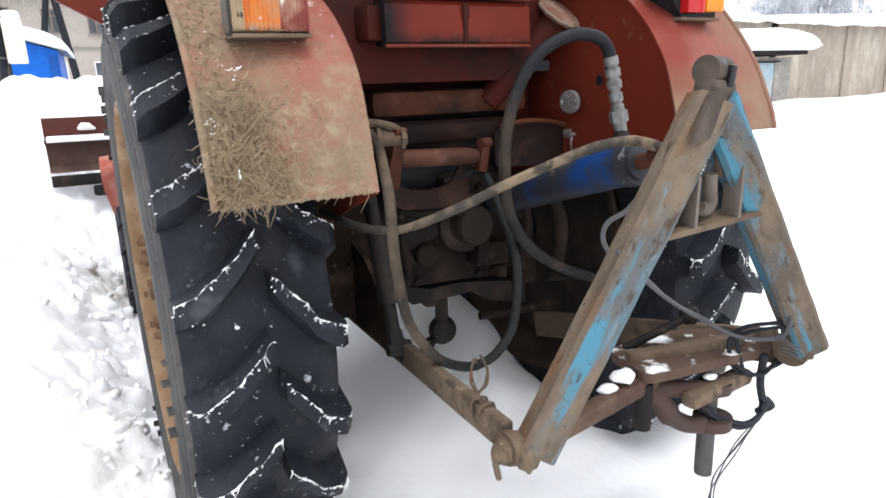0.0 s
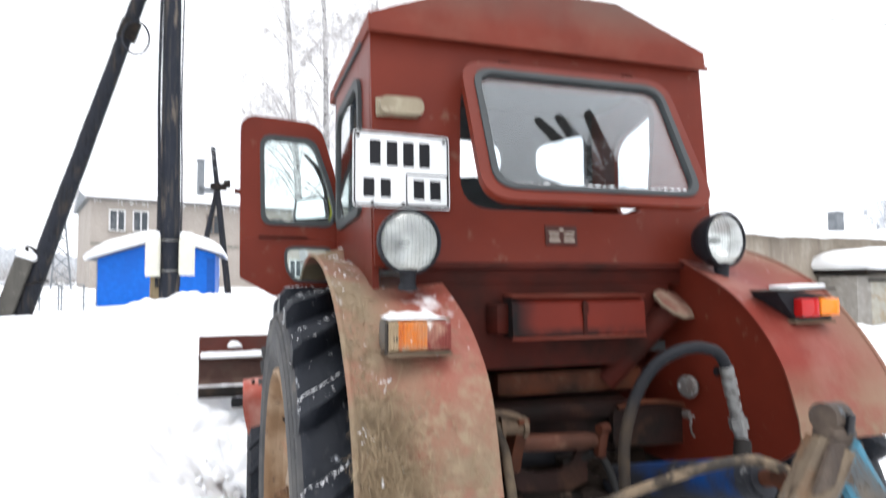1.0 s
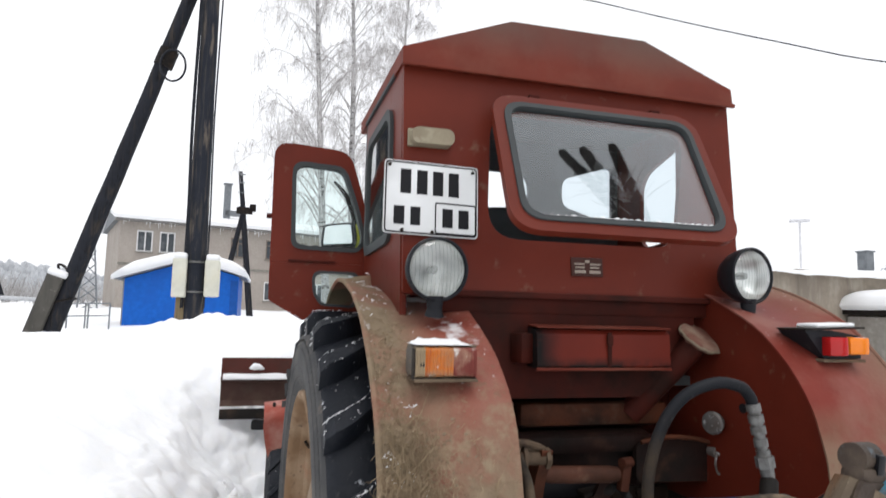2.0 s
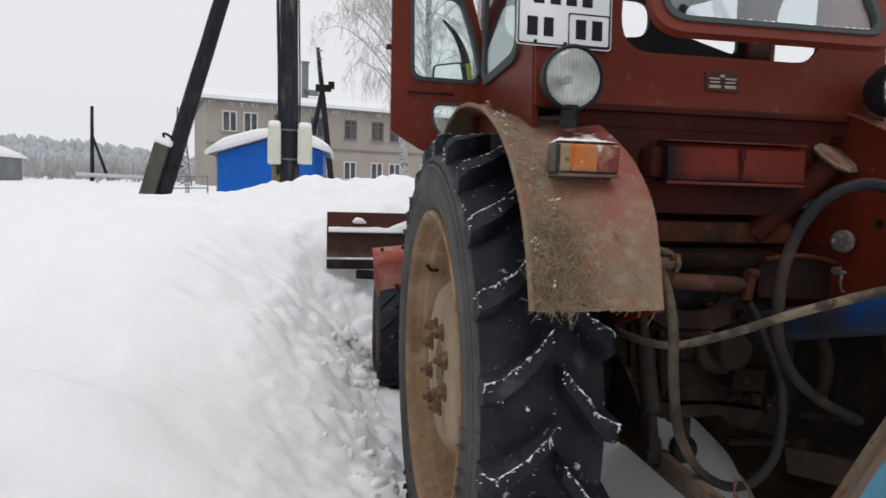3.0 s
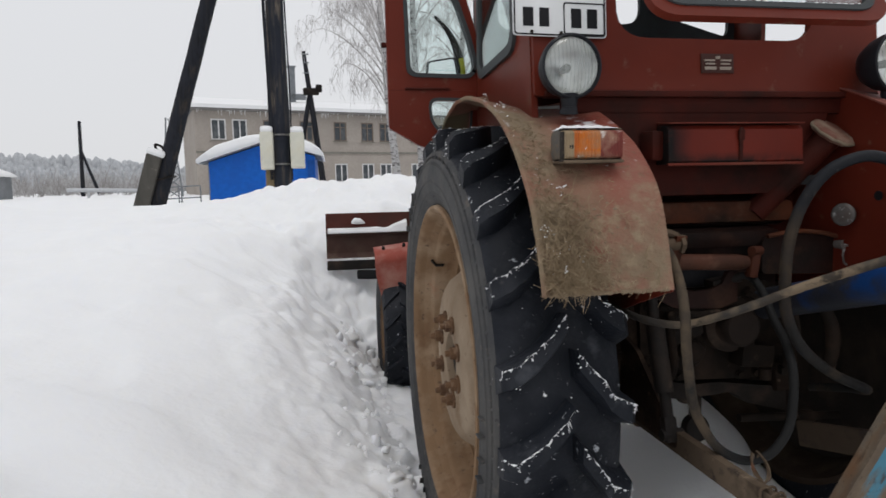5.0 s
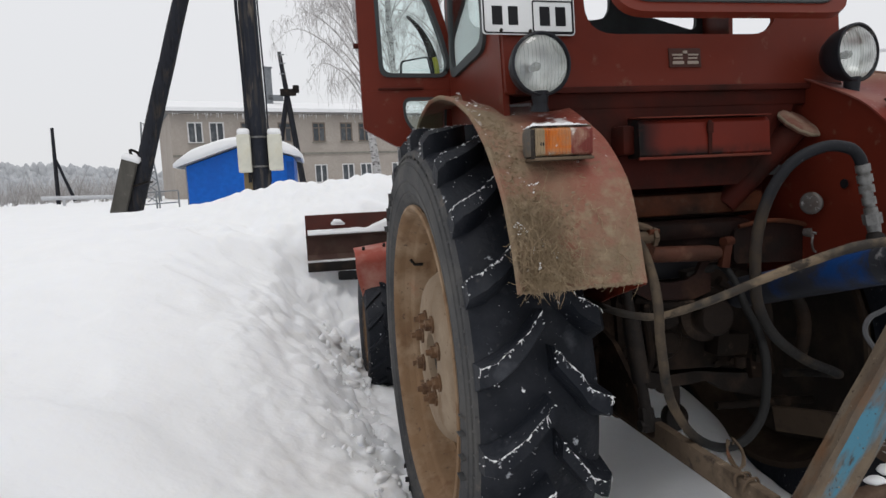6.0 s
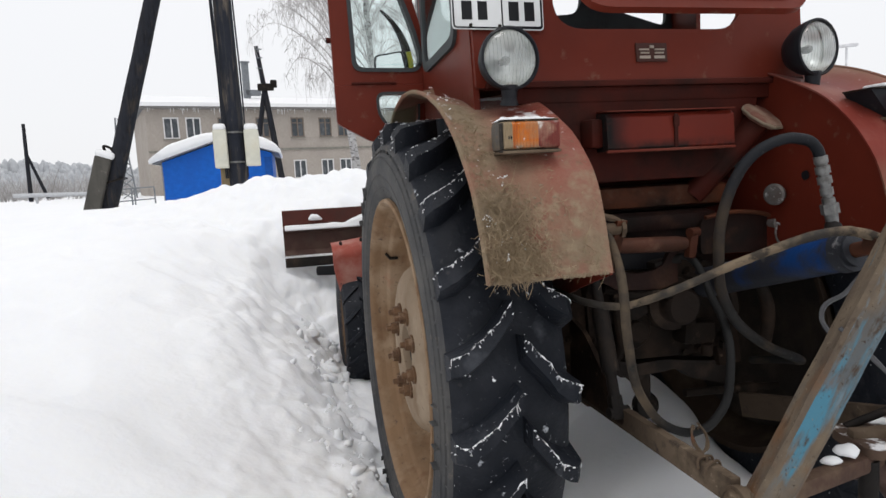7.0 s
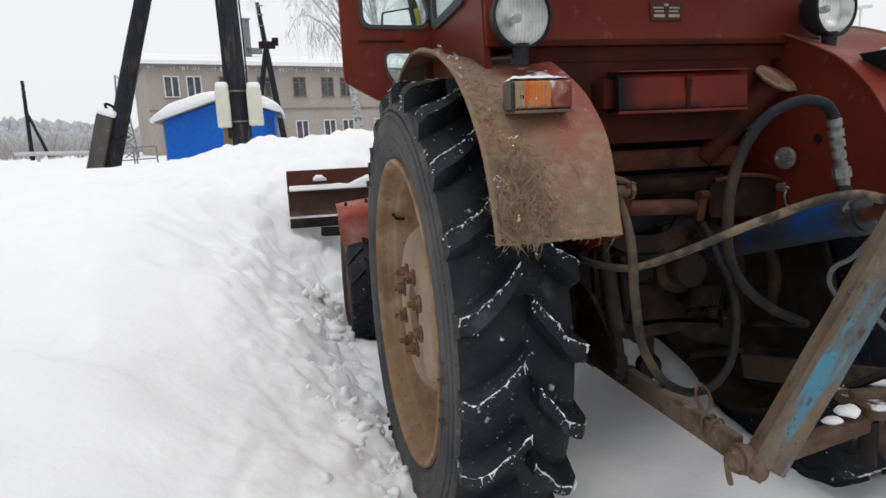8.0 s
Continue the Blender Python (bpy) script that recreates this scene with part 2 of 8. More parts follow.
# tan mud at the outer end; inward the colour darkens to paint shade
link_mud = surface("muddy_link_shaded_inward", (0.058, 0.041, 0.028), [((0.155, 0.115, 0.080), 7, 0.36, 0.52, {"axis": (1, -0.65, -0.95), "rough": 0.95}), ((0.03, 0.022, 0.018), 13, 0.54, 0.66), ((0.20, 0.155, 0.11), 40, 0.62, 0.70, {"axis": (1, -0.6, -1.0)})], rough=0.85, bump=0.5, bump_scale=50)
amber = surface("amber_lens", (0.50, 0.130, 0.010), [((0.30, 0.16, 0.08), 14, 0.50, 0.68), ((0.27, 0.19, 0.12), 30, 0.30, 0.55, {"axis": (2, 1.378, 1.364)}), ((0.55, 0.50, 0.45), 60, 0.66, 0.72), ((0.3, 0.06, 0.01), 60, 0.55, 0.7, {"stretch": (1, 1, 0.1)})], rough=0.35, bump=0.3, coat=0.3)
amber_clean = surface("clean_amber_lens", (0.75, 0.20, 0.012), rough=0.2, bump=0.2, coat=0.4)
red_lens = surface("red_lens", (0.42, 0.012, 0.012), rough=0.2, bump=0.2, coat=0.4)
dusty_red_lens = surface("dusty_red_lens", (0.17, 0.040, 0.032), [((0.30, 0.17, 0.12), 14, 0.50, 0.66), ((0.55, 0.50, 0.46), 30, 0.58, 0.68)], rough=0.5, bump=0.5, bump_scale=60)
clear_lens = surface("dirty_clear_lens", (0.30, 0.225, 0.14), [((0.20, 0.15, 0.09), 30, 0.5, 0.66), ((0.05, 0.045, 0.03), 45, 0.66, 0.70)], rough=0.4, bump=0.3)
cream = surface("cream_plastic", (0.27, 0.235, 0.165), [((0.19, 0.15, 0.105), 8, 0.45, 0.7), ((0.33, 0.30, 0.22), 20, 0.55, 0.7)], rough=0.5, bump=0.1)
cream_box = surface("cream_meter_cabinet", (0.66, 0.65, 0.56), [((0.52, 0.49, 0.38), 4, 0.5, 0.8)], rough=0.5, bump=0.1)
plate_white = surface("white_plate_enamel", (0.74, 0.75, 0.75), [((0.5, 0.46, 0.42), 9, 0.66, 0.85)], rough=0.35, bump=0.05)
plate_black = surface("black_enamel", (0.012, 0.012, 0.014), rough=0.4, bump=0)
badge_brown = surface("tarnished_badge", (0.06, 0.025, 0.02), rough=0.5, bump=0.2)
badge_metal = surface("badge_relief", (0.36, 0.30, 0.25), rough=0.5, metal=0.4, bump=0.1)
cab_inside = surface("grey_cab_lining", (0.075, 0.08, 0.083), [((0.045, 0.046, 0.047), 4, 0.5, 0.7)], rough=0.8, bump=0.1)
seat_black = surface("black_seat_vinyl", (0.015, 0.015, 0.016), rough=0.5, bump=0.2)
pane = clear_glass("cab_glass", (0.86, 0.91, 0.93), 0.075)
door_pane = clear_glass("door_glass", (0.90, 0.96, 0.95), 0.03)
mirror_mat = surface("mirror_glass", (0.85, 0.87, 0.87), rough=0.03, metal=1.0, bump=0)
yellow = surface("yellow_green_tape", (0.36, 0.36, 0.03), rough=0.5, bump=0.1)
blade_mat = surface("rusty_blade_steel", (0.085, 0.026, 0.020), [((0.05, 0.03, 0.024), 4, 0.45, 0.7), ((0.20, 0.13, 0.10), 20, 0.62, 0.76, {"stretch": (0.2, 1, 1)})], rough=0.65, bump=0.3)
straw_mat = surface("dry_straw", (0.275, 0.205, 0.130), [((0.185, 0.135, 0.083), 12, 0.45, 0.7), ((0.36, 0.285, 0.19), 30, 0.56, 0.70)], rough=0.9, bump=0.3)
clod_mat = surface("mud_clod", (0.235, 0.178, 0.122), [(MUD, 14, 0.45, 0.7)], rough=0.95, bump=0.7, bump_scale=60)
wire_mat = surface("iron_wire", (0.09, 0.09, 0.095), rough=0.6, metal=0.3, bump=0)
cable_black = surface("black_cable", (0.02, 0.022, 0.028), rough=0.5, bump=0)


# ---- mesh helpers ----
class Geo:
    def __init__(self):
        self.v, self.f = [], []

    def add(self, verts, faces):
        k = len(self.v)
        self.v += [tuple(a) for a in verts]
        self.f += [tuple(i + k for i in f) for f in faces]
        return self

    def box(self, c, s, m=None, b=0.0):
        """A box of size s about c, edges cut off by b; m: a turn about c."""
        h = [a / 2 for a in s]
        b = min(b, min(h) * 0.9)
        turn = m.to_3x3() if m else Matrix.Identity(3)
        if b <= 0:
            pts = [(x * h[0], y * h[1], z * h[2]) for x in (-1, 1) for y in (-1, 1) for z in (-1, 1)]
            fs = [(0, 1, 3, 2), (4, 6, 7, 5), (0, 4, 5, 1), (2, 3, 7, 6), (0, 2, 6, 4), (1, 5, 7, 3)]
        else:
            bm = bmesh.new()
            bmesh.ops.create_cube(bm, size=1)
            for v in bm.verts:
                v.co = Vector((v.co[0] * s[0], v.co[1] * s[1], v.co[2] * s[2]))
            bmesh.ops.bevel(bm, geom=list(bm.edges), offset=b, segments=2, affect="EDGES", profile=0.6)
            bm.verts.index_update()
            pts = [tuple(v.co) for v in bm.verts]
            fs = [tuple(v.index for v in f.verts) for f in bm.faces]
            bm.free()
        c = Vector(c)
        return self.add([c + turn @ Vector(p) for p in pts], fs)

    def bar(self, p0, p1, w, h, b=0.0, up=(0, 0, 1)):
        """A rectangular bar from p0 to p1, w wide and h high."""
        p0, p1 = Vector(p0), Vector(p1)
        d = (p1 - p0)
        y = d.normalized()
        x = y.cross(Vector(up)).normalized()
        z = x.cross(y)
        m = Matrix((x, y, z)).transposed()
        return self.box((p0 + p1) / 2, (w, d.length, h), m, b)

    def cyl(self, p0, p1, r0, r1=None, n=18, caps=True):
        r1 = r0 if r1 is None else r1
        p0, p1 = Vector(p0), Vector(p1)
        q = (p1 - p0).to_track_quat("Z", "Y")
        ring = [q @ Vector((math.cos(a), math.sin(a), 0)) for a in (2 * math.pi * i / n for i in range(n))]
        pts = [p0 + v * r0 for v in ring] + [p1 + v * r1 for v in ring]
        fs = [(i, (i + 1) % n, n + (i + 1) % n, n + i) for i in range(n)]
        if caps:
            fs += [tuple(range(n - 1, -1, -1)), tuple(range(n, 2 * n))]
        return self.add(pts, fs)

    def tube(self, pts, r, n=10):
        """A swept round bar along pts; r: one radius, or one for each point."""
        pts = [Vector(p) for p in pts]
        rs = r if isinstance(r, (list, tuple)) else [r] * len(pts)
        t0 = (pts[1] - pts[0]).normalized()
        side = t0.orthogonal().normalized()
        vs, fs = [], []
        for i, p in enumerate(pts):
            t = (pts[min(i + 1, len(pts) - 1)] - pts[max(i - 1, 0)]).normalized()
            side = (side - t * side.dot(t)).normalized()
            o = t.cross(side)
            for k in range(n):
                a = 2 * math.pi * k / n
                vs.append(p + (side * math.cos(a) + o * math.sin(a)) * rs[i])
        for i in range(len(pts) - 1):
            for k in range(n):
                a, b = i * n + k, i * n + (k + 1) % n
                fs.append((a, b, b + n, a + n))
        fs += [tuple(range(n - 1, -1, -1)), tuple(range((len(pts) - 1) * n, len(pts) * n))]
        return self.add(vs, fs)

    def prism(self, poly, m, d):
        """A flat outline (x, y) pulled d along z, then placed by m."""
        n = len(poly)
        pts = [m @ Vector((x, y, 0)) for x, y in poly] + [m @ Vector((x, y, d)) for x, y in poly]
        fs = [tuple(range(n - 1, -1, -1)), tuple(range(n, 2 * n))] + [(i, (i + 1) % n, n + (i + 1) % n, n + i) for i in range(n)]
        return self.add(pts, fs)

    def collar(self, outer, inner, m, d):
        """A flat ring between two outlines with as many corners, d thick."""
        n = len(outer)
        pts = [m @ Vector((x, y, z)) for z in (0, d) for o in (outer, inner) for x, y in o]
        fs = []
        for i in range(n):
            j = (i + 1) % n
            fs += [(i, n + i, n + j, j), (2 * n + i, 2 * n + j, 3 * n + j, 3 * n + i), (i, j, 2 * n + j, 2 * n + i), (n + i, 3 * n + i, 3 * n + j, n + j)]
        return self.add(pts, fs)

    def lathe(self, prof, m, n=48):
        """A profile of (radius, height) turned about z, placed by m."""
        pts, fs, k = [], [], len(prof)
        for i in range(n):
            a = 2 * math.pi * i / n
            pts += [m @ Vector((r * math.cos(a), r * math.sin(a), h)) for r, h in prof]
        for i in range(n):
            j = (i + 1) % n
            fs += [(i * k + q, j * k + q, j * k + q + 1, i * k + q + 1) for q in range(k - 1)]
        return self.add(pts, fs)

    def shell(self, nu, nv, top, under):
        """A bent sheet with thickness: two grids, top(u, v) and under(u, v), closed round the rim."""
        w = nv + 1
        a = [top(i / nu, j / nv) for i in range(nu + 1) for j in range(w)]
        b = [under(i / nu, j / nv) for i in range(nu + 1) for j in range(w)]
        o = len(a)
        fs = []
        for i in range(nu):
            for j in range(nv):
                q = (i * w + j, i * w + j + 1, (i + 1) * w + j + 1, (i + 1) * w + j)
                fs += [q, tuple(x + o for x in reversed(q))]
        rim = [(0, j) for j in range(nv)] + [(i, nv) for i in range(nu)] + [(nu, j) for j in range(nv, 0, -1)] + [(i, 0) for i in range(nu, 0, -1)]
        ids = [i * w + j for i, j in rim]
        for p, q in zip(ids, ids[1:] + ids[:1]):
            fs.append((q, p, p + o, q + o))
        return self.add(a + b, fs)


def mesh_of(name, g, material, sharp=38):
    me = bpy.data.meshes.new(name)
    me.from_pydata([tuple(v) for v in g.v], [], g.f)
    for m in material if isinstance(material, (list, tuple)) else [material]:
        me.materials.append(m)
    me.polygons.foreach_set("use_smooth", [True] * len(me.polygons))
    me.set_sharp_from_angle(angle=radians(sharp))
    me.update()
    return me


def part(name, g, material, parent, label="", sharp=38):
    ob = new(name, mesh_of(name, g, material, sharp))
    ob.parent = parent
    return tagged(ob, label)


def solid(name, g, material, label, category, group="", kind="", sharp=38):
    return tagged(new(name, mesh_of(name, g, material, sharp)), label, category, group, kind)


def thing(name, label, category, group="", at=None):
    ob = new(name)
    if at is not None:
        ob.matrix_basis = at
    return tagged(ob, label, category, group)


def curve_pts(pts, k=6):
    """A smooth line through pts."""
    pts = [Vector(p) for p in pts]
    out = []
    for i in range(len(pts) - 1):
        a, b, c, d = pts[max(i - 1, 0)], pts[i], pts[i + 1], pts[min(i + 2, len(pts) - 1)]
        for s in range(k):
            t = s / k
            out.append(0.5 * ((2 * b) + (c - a) * t + (2 * a - 5 * b + 4 * c - d) * t * t + (3 * b - a - 3 * c + d) * t ** 3))
    return out + [pts[-1]]


def rounded(corners, r, k=5):
    """An outline with its corners (x, y) rounded by r (one radius, or one for each corner)."""
    n, out = len(corners), []
    rs = r if isinstance(r, (list, tuple)) else [r] * n
    for i, c in enumerate(corners):
        p, q, s = Vector(corners[i - 1]), Vector(c), Vector(corners[(i + 1) % n])
        a, b = q + (p - q).normalized() * rs[i], q + (s - q).normalized() * rs[i]
        for j in range(k + 1):
            t = j / k
            out.append(tuple((1 - t) ** 2 * a + 2 * t * (1 - t) * q + t * t * b))
    return out


def smooth(a, b, x):
    t = min(1.0, max(0.0, (x - a) / (b - a)))
    return t * t * (3 - 2 * t)


def wob(x, y, z=0.0, s=1.0):
    return noise.noise(Vector((x * s, y * s, z * s)))


# ---- ground ----
def steps(lo, hi, fine, reach, grow=1.16):
    mid = list(np.arange(lo, hi + fine / 2, fine))
    out, s, a = [], fine, hi
    while a < reach:
        s *= grow
        a += s
        out.append(a)
    back, s, a = [], fine, lo
    while a > -reach:
        s *= grow
        a -= s
        back.append(a)
    return back[::-1] + mid + out


BANK = [(-60, 0.3), (-6, 0.3), (-2.5, 0.33), (-1.0, 0.48), (0.5, 0.68), (2.0, 0.92), (3.4, 1.08), (4.8, 1.18), (6.2, 1.13), (8.0, 1.06), (11, 0.95), (16, 0.85), (40, 1.1), (90, 1.6), (400, 2.0), (3000, 2.0)]


def bank_height(y):
    for (a, p), (b, q) in zip(BANK, BANK[1:]):
        if y <= b:
            return p + (q - p) * smooth(a, b, y) if b - a < 4 else p + (q - p) * (y - a) / (b - a)
    return BANK[-1][1]


def snow_height(x, y, whole=False):
    near = max(0.0, 1 - math.hypot(x + 1, y - 1) / 9)
    track = 0.11 + 0.03 * wob(x, y, 3, 1.3) + 0.010 * wob(x, y, 1, 4)
    for c in (-0.60, 0.66):
        track -= 0.05 * math.exp(-((x - c) / 0.2) ** 2) * (y < 3)
    # a ridge left standing between the ruts, heaped against the inside of one wheel
    if -1 < x < 1.6 and y > -1:
        track += 0.18 * math.exp(-((x - 0.30) / 0.27) ** 2) * smooth(-0.75, 0.25, y) + 0.12 * math.exp(-((x - 0.47) / 0.15) ** 2) * smooth(-0.02, 0.30, y) * smooth(1.6, 0.9, y) + 0.012 * wob(x, y, 6, 9)
    dents = min(0.0, wob(x + 0.2 * y, y, 5, 1.7) + 0.12) * 0.09 + min(0.0, wob(x, y, 12, 3.4) + 0.20) * 0.07 + 0.012 * wob(x, y, 15, 2.6)
    swell = 0.06 * wob(x, y, 0, 0.7) + (0.030 * wob(x, y, 5, 1.4) + 0.010 * wob(x, y, 8, 3.6) + 0.003 * wob(x, y, 1, 9) + dents) * smooth(0, 0.5, near)
    bank = bank_height(y) + swell + (0.10 * wob(x, y, 6, 3.4) + 0.05 * abs(wob(x, y, 3, 7))) * smooth(2.6, 3.4, y) * smooth(7, 4.5, y) * smooth(-3.2, -1.4, x)
    far = smooth(0.25, 1.15, y)
    edge = -0.755 - 0.07 * far + 0.05 * wob(0, y, 2, 1.7) - 0.25 * smooth(-0.2, -2.2, y)
    d = edge - x
    # beside the wheel a long even slope; further on a cut wall above a shelf of broken snow
    wide = 1.62 + 0.12 * wob(0, y, 4, 1.1)
    run = min(1.0, max(0.0, d / wide))
    slope = 0.55 * math.sin(run * math.pi / 2) + 0.45 * smooth(0, 1, run)
    cut = 0.42 + 0.06 * wob(0, y, 6, 1.9) + 0.05 * wob(x, y, 3, 3.7) + 0.02 * wob(x, y, 9, 8)
    shelf = 0.33 * smooth(-0.03, 0.42, d)
    wall = smooth(cut - 0.10, cut + 0.24, d) * 0.36 + smooth(cut - 0.10, cut + 0.95, d) * 0.64
    front = smooth(2.55 + 0.15 * wob(x, 0, 7, 2), 3.7, y + 0.25 * smooth(0.2, 1.2, x)) * smooth(3.6, 1.6, x) if y < 30 else 1.0
    rise = 0.24 * math.exp(-((y - 4.7) / 1.3) ** 2) * smooth(-2.6, -0.9, x) * front
    left = (track + (bank - track) * slope) * (1 - far) + (track + shelf + (bank - track - shelf) * wall) * far
    z = left + (bank + rise - left) * front
    up = max(slope * (1 - far) + wall * far, front)
    if x > 1.2:
        right = 0.20 + 0.06 * wob(x, y, 9, 0.6) + 0.25 * smooth(6, 18, x)
        z = z + (max(right, z * (up > 0.3)) - z) * smooth(1.1, 1.7, x)
    if near > 0.3 and x < 1.2:
        broken = smooth(0.85, 0.12, d + 0.25 * wob(x, y, 2, 2.3)) * (1 - far) + (0.7 * smooth(cut + 0.55, cut + 0.15, d) + 0.3 * smooth(cut + 0.10, cut - 0.06, d)) * far
        face = smooth(-0.08, 0.05, d) * broken if front < 0.5 else smooth(1, 0.5, front) * 0.7
        if face > 0:
            z += face * 0.03 * wob(x, y, 4, 3.5)
            return (z, face, smooth(0.5, 0.1, d)) if whole else z
    return (z, 0.0, 0.0) if whole else z


def snow_point(x, y):
    """The snow's surface, with clods pushed out of the broken face square to its slope."""
    z, face, low = snow_height(x, y, True)
    p = Vector((x, y, z))
    if face <= 0:
        return p
    n = Vector((snow_height(x - 0.05, y) - snow_height(x + 0.05, y), snow_height(x, y - 0.05) - snow_height(x, y + 0.05), 0.1)).normalized()
    n = (n + Vector((0, 0, 0.35))).normalized()
    w = p + Vector((wob(p[1], p[2], 3, 6), wob(p[2], p[0], 7, 6), wob(p[0], p[1], 1, 6))) * 0.05

    def clods(s, seed):
        d = noise.voronoi(w * s + Vector((seed, seed * 0.7, 0)))[0]
        return smooth(0.0, 0.45, d[1] - d[0]) * (1.0 - 0.7 * d[0])

    patch = smooth(-0.25, 0.35, wob(p[0], p[1], p[2] + 4, 2.2))
    k = face * (0.070 * (0.5 + 0.5 * low) * (clods(4.6, 3) - 0.4) * (0.45 + 0.55 * patch) + 0.030 * (clods(9.0, 9) - 0.35) * (0.3 + 0.7 * patch) * (0.35 + 0.65 * low) + 0.011 * (clods(24.0, 5) - 0.35) * low + 0.010 * wob(p[0], p[1], p[2], 11) + 0.006 * wob(p[0], p[1], p[2] + 3, 24))
    return p + n * k


gx, gy = steps(-1.95, -0.62, 0.0135, 1500, 1.07), steps(-1.3, 3.3, 0.018, 2500, 1.08)
g = Geo()
g.v = [snow_point(x, y) for x in gx for y in gy]
w = len(gy)
g.f = [(i * w + j, (i + 1) * w + j, (i + 1) * w + j + 1, i * w + j + 1) for i in range(len(gx) - 1) for j in range(w - 1)]
ground = solid("ground", g, snow_mat, "deep white snow with banks and trodden wheel ruts", "snow", kind="structure", sharp=180)

g = Geo()
rnd = random.Random(5)
for i in range(230):
    y = rnd.uniform(-1.0, 2.5)
    x = -0.80 - 0.05 * smooth(0.3, 1.2, y) - abs(rnd.gauss(0, 0.13)) - 0.2 * smooth(-0.2, -2.0, y)
    r = rnd.uniform(0.005, 0.020) * (2.6 if rnd.random() < 0.14 else 0.9)
    c = snow_point(x, y) + Vector((0, 0, r * 0.15))
    q = Euler([rnd.uniform(0, 3) for k in range(3)]).to_matrix()
    bm = bmesh.new()
    bmesh.ops.create_icosphere(bm, subdivisions=2, radius=r)
    pts = []
    for v in bm.verts:
        s = 1 + 0.6 * wob(*(v.co / r * 1.3 + Vector((i, 0, 0)))) + 0.3 * wob(*(v.co / r * 3 + Vector((0, i, 0))))
        pts.append(c + q @ Vector((v.co[0] * s * 1.2, v.co[1] * s * 0.8, v.co[2] * s * 0.55)))
    bm.verts.index_update()
    g.add(pts, [tuple(v.index for v in f.verts) for f in bm.faces])
    bm.free()
solid("snow_lumps", g, snow_mat, "loose lumps of broken snow beside the wheel rut", "snow", kind="stuff", sharp=180)

# ---- tractor ----
tractor = thing("tractor", "old red farm tractor with muddy fenders, parked in deep snow", "tractor")


